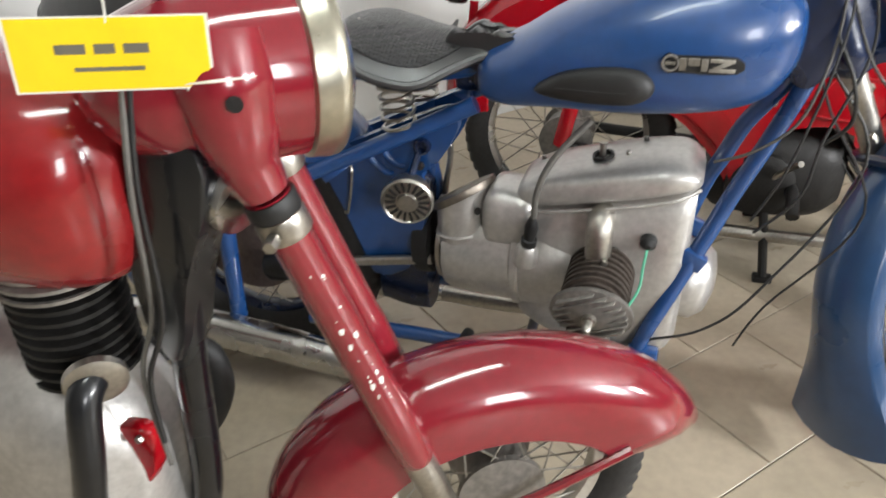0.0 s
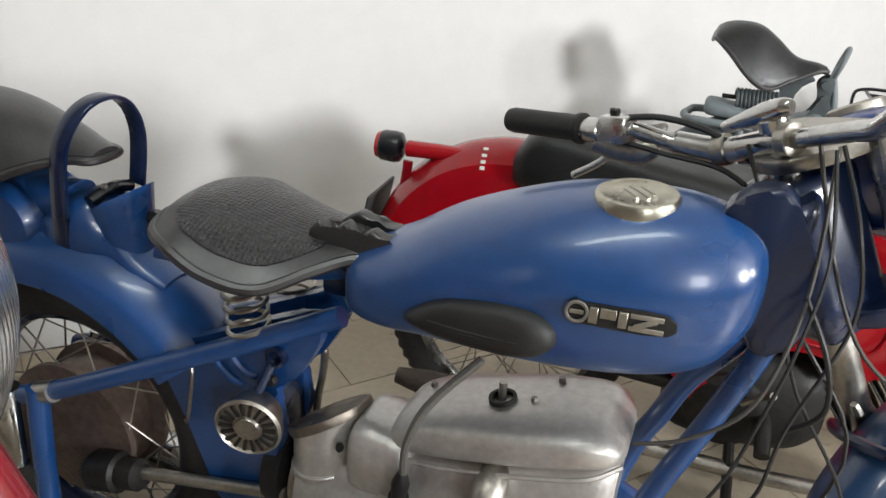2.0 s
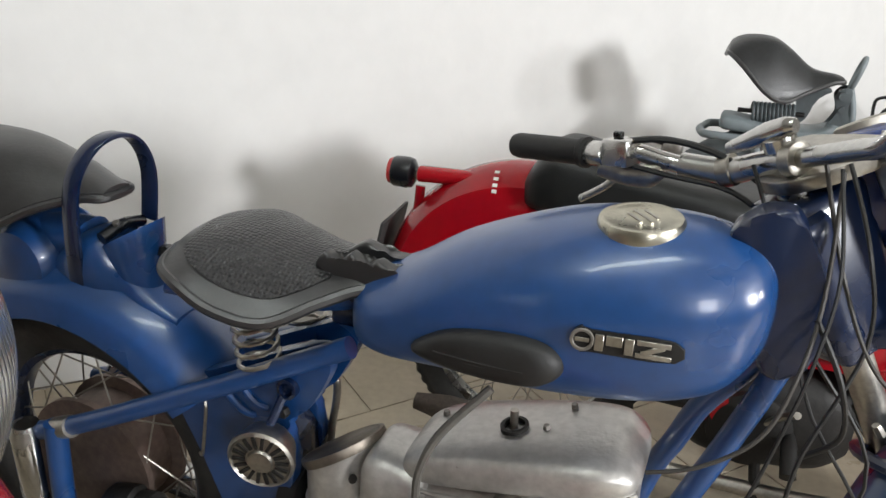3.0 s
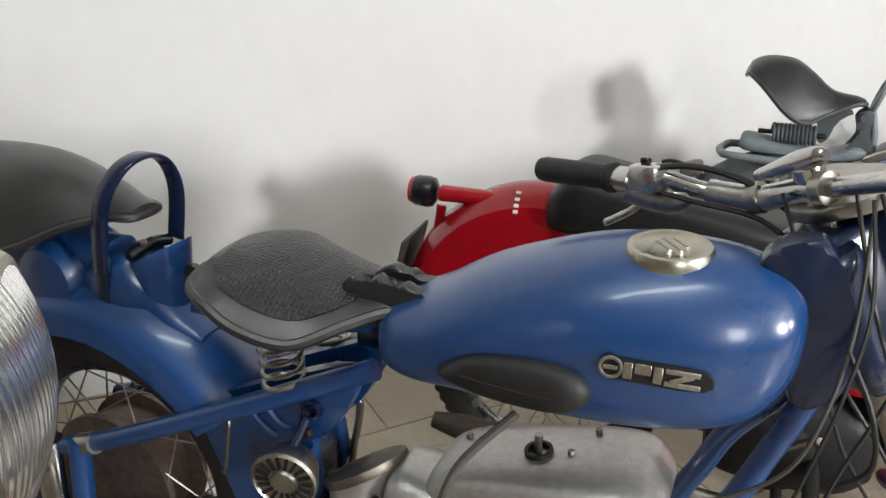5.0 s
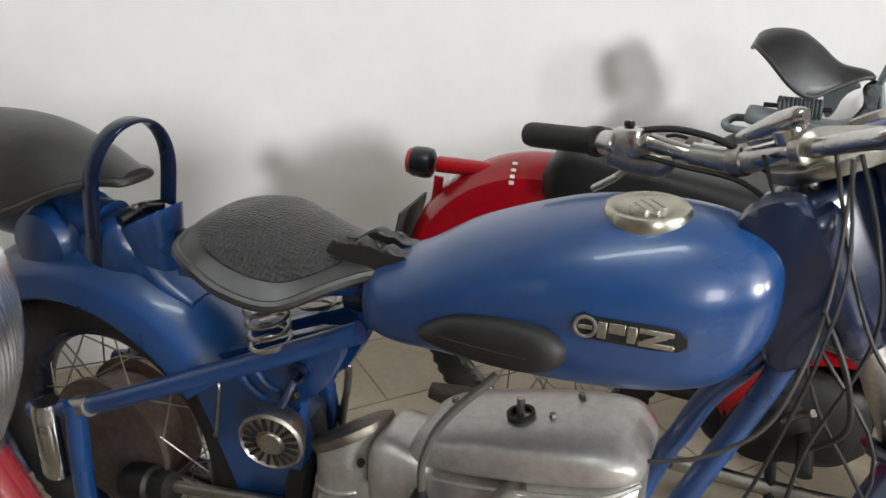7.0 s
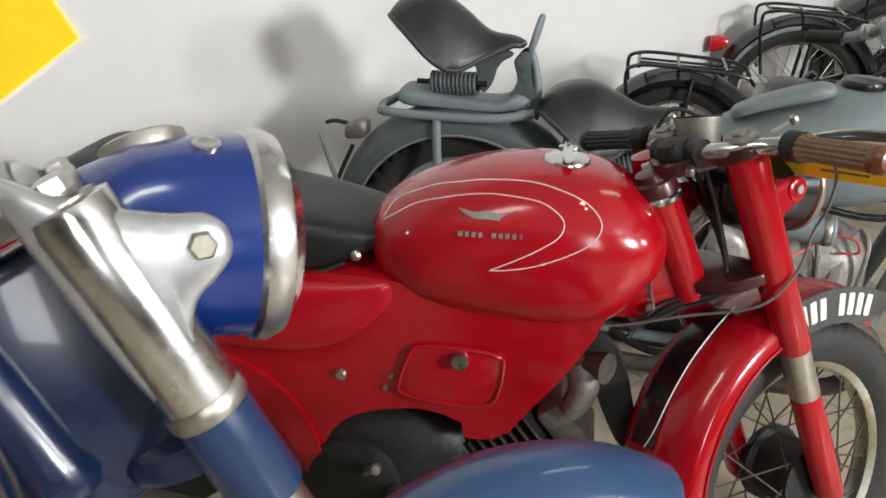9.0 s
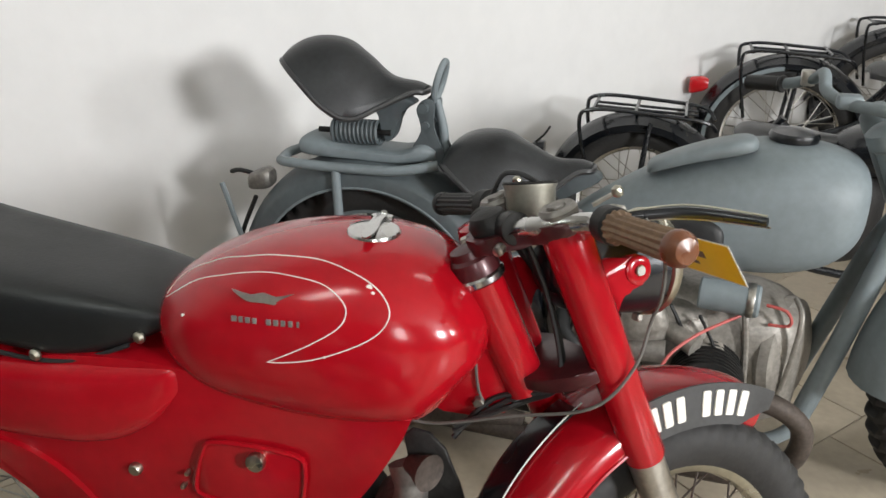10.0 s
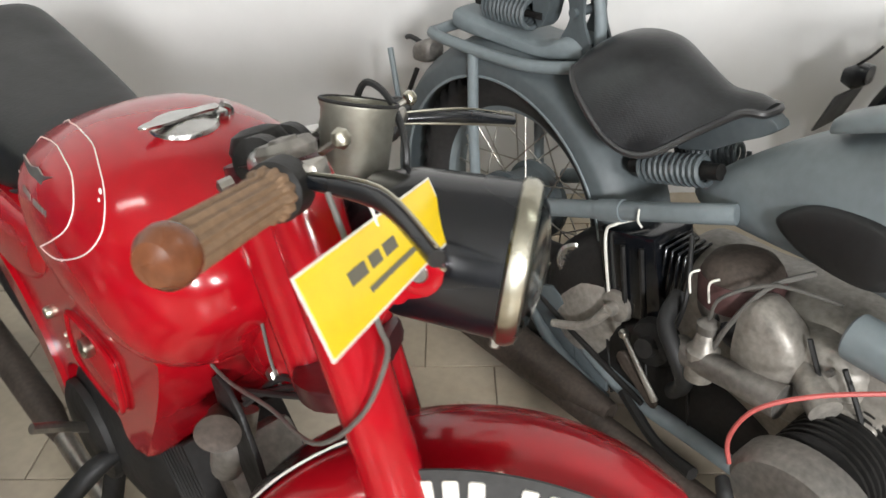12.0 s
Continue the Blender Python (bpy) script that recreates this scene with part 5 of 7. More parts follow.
    cup = part("instrument_cup", lathe([(0.028, -0.02), (0.032, 0.0), (0.034, 0.050), (0.036, 0.054), (0.036, 0.058), (0.0325, 0.058), (0.031, 0.01), (0.001, 0.008)], 36), CUPM, b, "open zinc instrument cup without its dial", CU)
    part("cup_lip", tube([(0.0355 * math.cos(a), 0.0355 * math.sin(a), 0.058) for a in [k * math.pi / 14 for k in range(28)]], 0.0018, 6, False, closed=True), IRON, cup, "", CU)
    bar = [(0.058, 0.285, 0.006), (0.072, 0.155, 0.006), (0.066, 0.115, 0.010), (0.030, 0.07, 0.018), (0.012, 0.03, 0.020), (0.010, 0, 0.020)]
    part("handlebar", tube(bar + [(x, -y, z) for x, y, z in bar[-2::-1]], 0.0125, 12), CHROME, b, "worn chrome handlebar", F)
    for s in (-1, 1):
        part("bar_clamp", lathe([(0.018, -0.012), (0.021, -0.01), (0.021, 0.01), (0.018, 0.012)], 18), IRON, b, "", F @ toward((0.012, s * 0.035, 0.020), (0, 1, 0)))
        a, q = F @ Vector((0.056, s * 0.286, 0.005)), F @ Vector((0.073, s * 0.15, 0.008))
        G_ = toward(a, q - a)
        gb = bmesh.new()
        prof = [(0.0175, 0.006), (0.0165, 0.02), (0.0155, 0.11), (0.019, 0.114), (0.019, 0.122), (0.014, 0.124)]
        rings = []
        for r, h in prof:
            rings.append([Vector(((r + 0.0011 * math.cos(14 * t_)) * math.cos(t_), (r + 0.0011 * math.cos(14 * t_)) * math.sin(t_), h)) for t_ in [2 * math.pi * k / 84 for k in range(84)]])
        skin(gb, rings)
        g = part("grip", gb, GRIP if s < 0 else RUBBER, b, "ribbed brown rubber grip" if s < 0 else "black rubber grip", G_)
        part("grip_cap", lathe([(0.0185, 0.010), (0.0195, 0.006), (0.0185, -0.002), (0.013, -0.010), (0.001, -0.013)], 24), AMBER if s < 0 else RUBBER, g, "", G_)
        part("twist_drum", lathe([(0.019, 0.122), (0.022, 0.125), (0.022, 0.146), (0.017, 0.150)], 22), IRON, g, "", G_)
        base = F @ Vector((0.085, s * 0.145, 0.010))
        part("lever_mount", block(0.028, 0.03, 0.016, 0.004, 2, None, F @ pose(0.088, s * 0.135, 0.012)), STEEL, g)
        end = F @ Vector((0.193, s * 0.255, -0.036))
        mid = F @ Vector((0.150, s * 0.185, -0.010))
        lv = part("lever", tube([base, mid, end], [0.0050, 0.0068, 0.0055], 10, flat=1.0), BLACKP, g, "black lever with worn bright edge")
        for dz in (0.0085, -0.0085):
            part("lever_edge", tube([base + F.to_3x3() @ Vector((0.002, 0, dz * 0.6)), mid + F.to_3x3() @ Vector((0.002, 0, dz)), end + F.to_3x3() @ Vector((0.002, 0, dz * 0.8))], 0.0014, 6), NICKEL, lv)
        part("lever_ball", lathe([(0.001, -0.008), (0.006, -0.005), (0.0075, 0), (0.006, 0.005), (0.001, 0.008)], 12), NICKEL, g, "", F @ pose(0.115, s * 0.12, 0.028))
        part("lever_stem", tube([F @ Vector((0.09, s * 0.10, 0.02)), F @ Vector((0.115, s * 0.12, 0.028))], 0.003, 7), STEEL, g)
    # front wheel
    W_ = F @ pose(0.055, 0, -0.624, 0, 17, 0)
    wheel(b, "front_wheel", W_, 0.285, 0.085, 0.215, 0.07, 0.10, NICKEL, IRON, RUSTY, "", 36, tyre_mat=TYRE)
    G = F @ pose(0.046, 0, -0.579, 0, 17, 0)
    g = part("front_mudguard", fender(0.3125, 55, 222, 0.081, 0.05, 0.004, 52, nose=0.3, crown=0.026), RED, b, "glossy red front mudguard", G)
    # number plate along the right flank of the guard, its characters as plain bars
    def flank(a, r, y):
        return G @ Vector((r * math.cos(radians(a)), y, r * math.sin(radians(a))))
    pb = bmesh.new()
    rows_ = []
    for k in range(15):
        a = 103.5 - k * 3.15
        taper = 1 - 0.55 * max(0, (k - 11) / 3)
        rows_.append([flank(a, 0.318, -0.0835), flank(a, 0.318, -0.0865), flank(a, 0.318 - 0.059 * taper, -0.0865), flank(a, 0.318 - 0.059 * taper, -0.0835)])
    skin(pb, rows_)
    pl = part("number_plate", pb, PLATE, b, "curved black front number plate with white bars")
    for k in range(8):
        if k == 3:
            continue
        a = 100 - k * 4.3
        q = flank(a, 0.2905, -0.0875)
        part("plate_bar", block(0.014, 0.002, 0.036, 0.002, 1, None, Matrix.Translation(q) @ G.to_3x3().to_4x4() @ pose(0, 0, 0, 0, 90 - a, 0)), WHITEP, pl)
    part("guard_skirt", strap([flank(a, 0.3175, 0.012) for a in (112, 122, 132, 142, 152, 160)], 0.050, 0.003, G.to_3x3() @ Vector((0, 1, 0))), BLACKP, g, "black painted strip on the mudguard tail")
    part("skirt_line", tube([flank(a, 0.319, y) for a, y in ((110, -0.006), (120, -0.012), (132, -0.014), (144, -0.013), (154, -0.008), (160, 0.004))], 0.0012, 5), WHITEP, g)
    part("guard_edge", tube([flank(a, 0.264, -0.082) for a in range(110, 222, 10)], 0.003, 6), RED, g)
    # cables
    part("brake_cable", tube([F @ Vector((0.11, -0.165, 0.0)), F @ Vector((0.115, -0.17, -0.05)), F @ Vector((0.110, -0.148, -0.105)), F @ Vector((0.100, -0.125, -0.14)), F @ Vector((0.06, -0.115, -0.19)), F @ Vector((0.0, -0.09, -0.22)), Vector((0.20, -0.055, 0.62)), Vector((0.10, -0.05, 0.588)), Vector((0.05, -0.05, 0.59))], 0.0023, 8), CABLE, b)
    for k in range(3):
        part("cable", tube([F @ Vector((0.03, -0.02 + 0.03 * k, 0.0)), F @ Vector((0.03 + 0.01 * k, -0.02 + 0.02 * k, -0.10)), F @ Vector((0.0, -0.03, -0.20)), Vector((0.21 - 0.02 * k, -0.02, 0.62)), Vector((0.12, -0.045, 0.585 - 0.01 * k))], 0.004, 7), CABLEB, b)
    part("cable", tube([F @ Vector((0.06, 0.10, 0.03)), F @ Vector((0.085, 0.085, 0.055)), F @ Vector((0.11, 0.06, 0.035)), F @ Vector((0.12, 0.03, -0.01)), F @ Vector((0.10, 0.03, -0.06))], 0.0035, 7), CABLEB, b)
    return F


RF = red_motorcycle(red)

# ---- grey military flat twin ----
grey = thing("motorcycle", "grey military motorcycle with sprung black saddles and knobbly tyres", "motorcycle", pose(1.2358, 2.827, 0, 0, 0, -16.5), "parked motorcycles")


def grey_motorcycle(b):
    RW_ = pose(-0.13, 0, 0.32)
    wheel(b, "rear_wheel", RW_, 0.322, 0.10, 0.235, 0.09, 0.10, GREY, GREYD, STEEL, "", 36, knobs=44)
    g = part("rear_mudguard", fender(0.374, 4, 205, 0.088, 0.07, 0.004, 48, crown=0.040), GREYD, b, "grey rear mudguard", pose(-0.135, 0, 0.318))
    part("mudguard_bead", tube([RW_ @ Vector((0.304 * math.cos(radians(a)), -0.087, 0.304 * math.sin(radians(a)))) for a in range(10, 205, 8)], 0.0035, 6), GREY, g)
    for s in (-1, 1):
        part("mudguard_stay", tube([(-0.195, s * 0.092, 0.665), (-0.188, s * 0.095, 0.50), (-0.175, s * 0.095, 0.33)], 0.0115, 10), GREY, g)
        part("carrier_rail", tube([(-0.355, s * 0.05, 0.668), (-0.33, s * 0.085, 0.672), (-0.20, s * 0.092, 0.672), (-0.05, s * 0.088, 0.676), (0.05, s * 0.06, 0.69)], 0.012, 10), GREY, b)
    part("carrier_rail", tube([(-0.355, -0.05, 0.668), (-0.365, 0, 0.668), (-0.355, 0.05, 0.668)], 0.012, 10), GREY, b)
    part("saddle_platform", body(dense([(-0.31, 0, 0.045, 0.695, 0.715), (-0.29, 0, 0.06, 0.680, 0.728), (-0.18, 0, 0.06, 0.678, 0.715), (-0.06, 0, 0.058, 0.678, 0.71), (0.0, 0, 0.05, 0.685, 0.73), (0.035, 0, 0.035, 0.69, 0.72)]), 20, 3.5), GREY, b)
    for s in (-1, 1):
        part("saddle_mast", slab(outline([(-0.03, 0.70), (0.0, 0.76), (-0.012, 0.81), (0.01, 0.835), (0.032, 0.825), (0.03, 0.77), (0.06, 0.70), (0.055, 0.665), (0.03, 0.69)], 4), s * 0.028 - 0.003, s * 0.028 + 0.003, 0.001), GREYD, b)
    part("mast_bolt", tube([(0.008, -0.045, 0.815), (0.008, 0.045, 0.815)], 0.012, 10), GREYD, b)
    part("mast_bolt", tube([(0.012, -0.04, 0.775), (0.012, 0.04, 0.775)], 0.009, 10), GREYD, b)
    part("saddle_arm", slab(outline([(-0.10, 0.735), (-0.115, 0.80), (-0.14, 0.83), (-0.06, 0.835), (-0.02, 0.82), (-0.055, 0.80), (-0.07, 0.75), (-0.085, 0.725)], 4), -0.02, 0.02, 0.004), GREYD, b)
    spring((-0.225, -0.02, 0.742), (-0.105, -0.02, 0.745), 0.026, 0.0055, 11, GREYD, b, "pillion_spring")
    part("spring_rod", tube([(-0.265, -0.02, 0.742), (-0.08, -0.02, 0.746)], 0.007, 8), IRON, b)
    part("grab_ring", tube([(0.036 + 0.012 * math.sin(a), 0.030 * math.cos(a), 0.873 + 0.045 * math.sin(a)) for a in [k * math.pi / 10 for k in range(20)]], 0.0075, 9, False, closed=True), GREY, b)
    part("grab_stem", tube([(0.028, 0, 0.83), (0.045, 0, 0.76), (0.048, 0, 0.69)], [0.009, 0.011, 0.012], 10), GREY, b)
    ps = [(-0.322, 0.05, 0.918, 0.006), (-0.312, 0.095, 0.943, 0.022), (-0.268, 0.124, 0.960, 0.070), (-0.20, 0.126, 0.957, 0.132), (-0.145, 0.108, 0.925, 0.125), (-0.085, 0.065, 0.880, 0.055), (-0.02, 0.038, 0.868, 0.014), (0.004, 0.022, 0.860, 0.006)]
    s1 = part("pillion_saddle", saddle(dense4(ps), 0.010, 24), LEATHR, b, "black leather pillion saddle with pressed pattern")
    part("saddle_edge", tube([(x, -w, z - dr - 0.006) for x, w, z, dr in ps] + [(x, w, z - dr - 0.006) for x, w, z, dr in ps[::-1]], 0.0065, 8, closed=True), SEATB, s1)
    fs = [(0.060, 0.05, 0.705, 0.008), (0.074, 0.095, 0.736, 0.028), (0.120, 0.128, 0.762, 0.080), (0.19, 0.130, 0.768, 0.142), (0.250, 0.108, 0.742, 0.130), (0.310, 0.064, 0.716, 0.058), (0.365, 0.036, 0.716, 0.016), (0.396, 0.022, 0.710, 0.006)]
    s2 = part("saddle", saddle(dense4(fs), 0.010, 24), LEATHR, b, "black leather rider's saddle with pressed pattern")
    part("saddle_edge", tube([(x, -w, z - dr - 0.006) for x, w, z, dr in fs] + [(x, w, z - dr - 0.006) for x, w, z, dr in fs[::-1]], 0.0065, 8, closed=True), SEATB, s2)
    part("saddle_bracket", slab(outline([(0.22, 0.60), (0.25, 0.66), (0.27, 0.68), (0.37, 0.70), (0.42, 0.68), (0.36, 0.64), (0.29, 0.60)], 4), -0.018, 0.018, 0.004), GREYD, b)
    spring((0.215, -0.05, 0.555), (0.335, -0.05, 0.590), 0.023, 0.0055, 11, GREYD, b, "saddle_spring")
    part("spring_core", tube([(0.19, -0.05, 0.548), (0.36, -0.05, 0.598)], 0.014, 10), IRON, b)
    spring((0.215, 0.05, 0.555), (0.335, 0.05, 0.590), 0.019, 0.0048, 11, GREYD, b, "saddle_spring")
    # tank
    TS = dense([(0.300, 0, 0.012, 0.522, 0.542), (0.315, 0, 0.030, 0.512, 0.562), (0.36, 0, 0.050, 0.504, 0.605), (0.43, 0, 0.072, 0.503, 0.658), (0.52, 0, 0.098, 0.507, 0.715), (0.62, 0, 0.120, 0.508, 0.763), (0.72, 0, 0.133, 0.510, 0.792), (0.82, 0, 0.136, 0.520, 0.798), (0.90, 0, 0.122, 0.550, 0.785), (0.945, 0, 0.085, 0.600, 0.755), (0.957, 0, 0.02, 0.66, 0.70)])
    tank = part("fuel_tank", body(TS, 36, 2.5), GREY, b, "matt grey steel fuel tank")
    gp = outline([(-0.100, -0.018), (-0.085, 0.008), (-0.045, 0.034), (0.01, 0.048), (0.06, 0.050), (0.092, 0.036), (0.10, 0.005), (0.088, -0.028), (0.05, -0.044), (-0.01, -0.046), (-0.06, -0.038)], 5)
    part("knee_pad", dome(gp, [(1.0, -0.03), (1.0, 0.004), (0.985, 0.010), (0.93, 0.015), (0.80, 0.019), (0.45, 0.022), (0.12, 0.023)]), RUBBER, tank, "black rubber knee pad", pose(0.588, -0.108, 0.600, -6, 0, -11))
    part("tool_lid", body(dense([(0.515, -0.045, 0.012, 0.718, 0.735), (0.53, -0.055, 0.032, 0.725, 0.752), (0.60, -0.06, 0.04, 0.752, 0.785), (0.68, -0.062, 0.042, 0.775, 0.812), (0.715, -0.06, 0.034, 0.785, 0.815), (0.728, -0.06, 0.012, 0.79, 0.805)]), 20, 3), GREY, tank, "raised grey tank-top lid")
    part("filler_cap", lathe([(0.04, 0), (0.048, 0.002), (0.05, 0.012), (0.046, 0.02), (0.02, 0.024), (0.001, 0.024)], 30), BLACKP, tank, "black screw filler cap", toward((0.80, 0.01, 0.795), (0, 0, 1)))
    # steering and bar
    part("steering_head", lathe([(0.034, -0.28), (0.036, 0.0), (0.045, 0.01), (0.045, 0.04), (0.03, 0.05)], 22), GREY, b, "", pose(0.985, 0, 0.80, 0, -26, 0))
    bar = [(0.715, 0.32, 0.852), (0.79, 0.270, 0.862), (0.845, 0.225, 0.885), (0.86, 0.185, 0.905), (0.865, 0.14, 0.875), (0.90, 0.07, 0.865), (0.95, 0.0, 0.87), (1.02, -0.10, 0.875), (1.06, -0.16, 0.91), (1.05, -0.22, 0.885), (1.03, -0.30, 0.87), (1.0, -0.40, 0.865)]
    part("handlebar", tube(bar, 0.013, 12), GREY, b, "grey painted handlebar")
    for p, q in (((0.712, 0.322, 0.852), (0.795, 0.266, 0.862)), ((0.995, -0.41, 0.865), (1.03, -0.30, 0.87))):
        part("grip", lathe([(0.012, 0), (0.0175, 0.004), (0.0175, 0.085), (0.02, 0.088), (0.02, 0.095), (0.012, 0.098)], 18), RUBBER, b, "", toward(p, Vector(q) - Vector(p)))
    part("control_clamp", block(0.03, 0.03, 0.035, 0.005, 2, None, pose(0.835, 0.235, 0.885)), STEEL, b)
    part("control_clamp", block(0.05, 0.04, 0.03, 0.008, 2, None, pose(0.90, 0.07, 0.87)), GREY, b)
    # frame
    part("top_tube", tube([(0.30, 0, 0.53), (0.50, 0, 0.57), (0.95, 0, 0.62)], 0.018, 12), GREY, b)
    for s in (-1, 1):
        part("seat_stay", tube([(0.42, s * 0.085, 0.560), (0.358, s * 0.10, 0.541), (0.215, s * 0.105, 0.487), (0.056, s * 0.108, 0.428), (-0.11, s * 0.11, 0.362)], 0.017, 12), GREY, b)
        part("stay_lug", tube([(0.175, s * 0.106, 0.472), (0.225, s * 0.105, 0.491)], 0.0205, 12), GREY, b)
        part("stay_wire", tube([(0.27, s * 0.125, 0.52), (0.272, s * 0.127, 0.50), (0.275, s * 0.118, 0.485)], 0.002, 6), CORDM, b)
        part("cradle_tube", tube([(0.10, s * 0.10, 0.20), (0.28, s * 0.13, 0.15), (0.45, s * 0.13, 0.14), (0.80, s * 0.13, 0.14), (0.91, s * 0.10, 0.20)], 0.016, 10), GREY, b)
        part("down_tube", tube([(1.03, s * 0.02, 0.66), (0.995, s * 0.05, 0.55), (0.945, s * 0.075, 0.36), (0.895, s * 0.09, 0.18)], 0.022, 12), GREY, b)
    # engine
    eng = part("engine", body(dense([(0.30, 0, 0.06, 0.18, 0.42), (0.33, 0, 0.09, 0.16, 0.45), (0.45, 0, 0.10, 0.15, 0.45), (0.55, 0, 0.11, 0.14, 0.47), (0.68, 0, 0.125, 0.14, 0.47), (0.80, 0, 0.125, 0.15, 0.46), (0.87, 0, 0.10, 0.18, 0.43), (0.89, 0, 0.05, 0.22, 0.38)]), 26, 3.5), ENGG, b, "oil-stained aluminium flat-twin engine")
    part("front_cover", lathe([(0.125, 0), (0.13, 0.01), (0.125, 0.03), (0.09, 0.045), (0.001, 0.05)], 36), ENGG, eng, "", toward((0.84, -0.02, 0.32), (0.9, -0.45, 0.1)))
    part("case_flange", tube([(0.742, -0.085, 0.475), (0.752, -0.126, 0.445), (0.764, -0.131, 0.36), (0.772, -0.130, 0.26), (0.775, -0.11, 0.19)], 0.007, 8), ENGG, eng)
    part("case_flange", tube([(0.852, -0.07, 0.475), (0.862, -0.118, 0.455), (0.858, -0.125, 0.37), (0.848, -0.122, 0.29), (0.835, -0.10, 0.22)], 0.006, 8), ENGG, eng)
    part("valve_box", block(0.085, 0.05, 0.034, 0.010, 3, None, pose(0.678, -0.13, 0.362, 0, 6, 0)), ENGG, eng)
    part("generator", lathe([(0.030, 0), (0.034, 0.004), (0.034, 0.115), (0.030, 0.12)], 24), GREY, b, "grey cylindrical generator", toward((0.652, -0.15, 0.500), (1, -0.1, 0.0)))
    part("generator_band", lathe([(0.0355, 0.095), (0.0365, 0.097), (0.0365, 0.107), (0.0355, 0.109)], 24), STEEL, b, "", toward((0.652, -0.15, 0.500), (1, -0.1, 0.0)))
    for s in (-1, 1):
        cm = toward((0.69, s * 0.115, 0.30), (0, s, 0.02))
        cy = part("cylinder", lathe([r for k in range(9) for r in ((0.078, k * 0.014), (0.078, k * 0.014 + 0.005), (0.062, k * 0.014 + 0.006), (0.062, k * 0.014 + 0.013))], 30), IRON, b, "black finned cylinder", cm)
        part("cylinder_head", lathe([(0.078, 0.125), (0.084, 0.13), (0.084, 0.165), (0.072, 0.185), (0.001, 0.195)], 32), ALUD, cy, "light oil-stained cylinder head", cm @ Matrix.Diagonal((1.15, 0.85, 1, 1)))
        part("exhaust_pipe", tube([(0.74, s * 0.25, 0.32), (0.82, s * 0.255, 0.32), (0.88, s * 0.25, 0.27), (0.87, s * 0.24, 0.18), (0.78, s * 0.22, 0.11), (0.5, s * 0.19, 0.09), (-0.1, s * 0.19, 0.10)], 0.022, 12), RUSTY, b, "rusty brown exhaust pipe")
        part("carburettor", body(dense([(0.50, s * 0.14, 0.03, 0.36, 0.47), (0.53, s * 0.14, 0.038, 0.35, 0.49), (0.58, s * 0.14, 0.035, 0.36, 0.46), (0.60, s * 0.14, 0.02, 0.38, 0.42)]), 16, 3), ENGG, eng)
        part("intake_stub", tube([(0.60, s * 0.14, 0.40), (0.66, s * 0.18, 0.385)], [0.02, 0.024], 12), ENGG, eng)
    part("plug_lead", tube([(0.602, -0.30, 0.318), (0.588, -0.29, 0.352), (0.606, -0.27, 0.405), (0.66, -0.22, 0.438), (0.74, -0.14, 0.452)], 0.0035, 7), CABLER, b, "red plug lead")
    part("plug_lead", tube([(0.79, -0.12, 0.475), (0.83, -0.13, 0.47), (0.84, -0.13, 0.44), (0.80, -0.12, 0.43)], 0.0035, 7), CABLER, b, "red plug lead")
    part("plug_cap", tube([(0.60, -0.305, 0.29), (0.615, -0.32, 0.285), (0.63, -0.325, 0.27)], [0.010, 0.012, 0.009], 10), RUBBER, b)
    can = part("air_filter", lathe([(0.055, -0.030), (0.066, -0.026), (0.067, 0.014), (0.064, 0.020)], 32), FILTERM, b, "dull maroon air filter with grey lid and base", pose(0.452, -0.085, 0.450, 0, -6, 0))
    part("filter_lid", lathe([(0.063, 0.018), (0.060, 0.030), (0.050, 0.044), (0.030, 0.054), (0.001, 0.057)], 32), RUSTY, can, "", pose(0.452, -0.085, 0.450, 0, -6, 0))
    part("filter_base", lathe([(0.030, -0.075), (0.055, -0.065), (0.064, -0.045), (0.0655, -0.027)], 32), ALUD, can, "", pose(0.452, -0.085, 0.450, 0, -6, 0))
    for dx in (0.0, 0.035):
        part("filter_clip", tube([(0.405 + dx, -0.150, 0.435), (0.402 + dx, -0.154, 0.470), (0.412 + dx, -0.145, 0.480)], 0.002, 6), CORDM, can)
    part("battery", block(0.13, 0.11, 0.17, 0.008, 2, None, pose(0.255, -0.055, 0.370, 0, -14, 0)), BLACKP, b, "black battery with steel strap")
    part("battery_strap", tube([(0.225, -0.115, 0.30), (0.20, -0.116, 0.43), (0.215, -0.110, 0.462), (0.245, -0.06, 0.47)], 0.003, 6), CORDM, b)
    part("battery_rib", tube([(0.262, -0.114, 0.30), (0.238, -0.115, 0.43)], 0.005, 6), IRON, b)
    part("battery_rib", tube([(0.300, -0.112, 0.31), (0.276, -0.113, 0.44)], 0.005, 6), IRON, b)
    part("horn", lathe([(0.03, -0.02), (0.045, 0), (0.048, 0.008), (0.04, 0.012), (0.02, 0.010), (0.001, 0.012)], 26), CHROME, b, "round chrome horn", toward((0.122, -0.098, 0.335), (0.35, -1, 0.25)) @ Matrix.Diagonal((0.78, 0.78, 1, 1)))
    hg = toward((0.122, -0.098, 0.335), (0.35, -1, 0.25))
    for k in range(5):
        part("horn_slot", block(0.044 - 0.006 * abs(k - 2), 0.004, 0.003, 0, 1, None, hg @ pose(0, (k - 2) * 0.009, 0.012)), IRON, b)
    part("shift_lever", tube([(0.385, -0.165, 0.20), (0.345, -0.168, 0.25), (0.305, -0.168, 0.298)], [0.007, 0.005, 0.004], 8), STEEL, b)
    part("lever_knob", lathe([(0.001, -0.009), (0.007, -0.006), (0.009, 0), (0.007, 0.006), (0.001, 0.009)], 12), STEEL, b, "", pose(0.303, -0.168, 0.301))
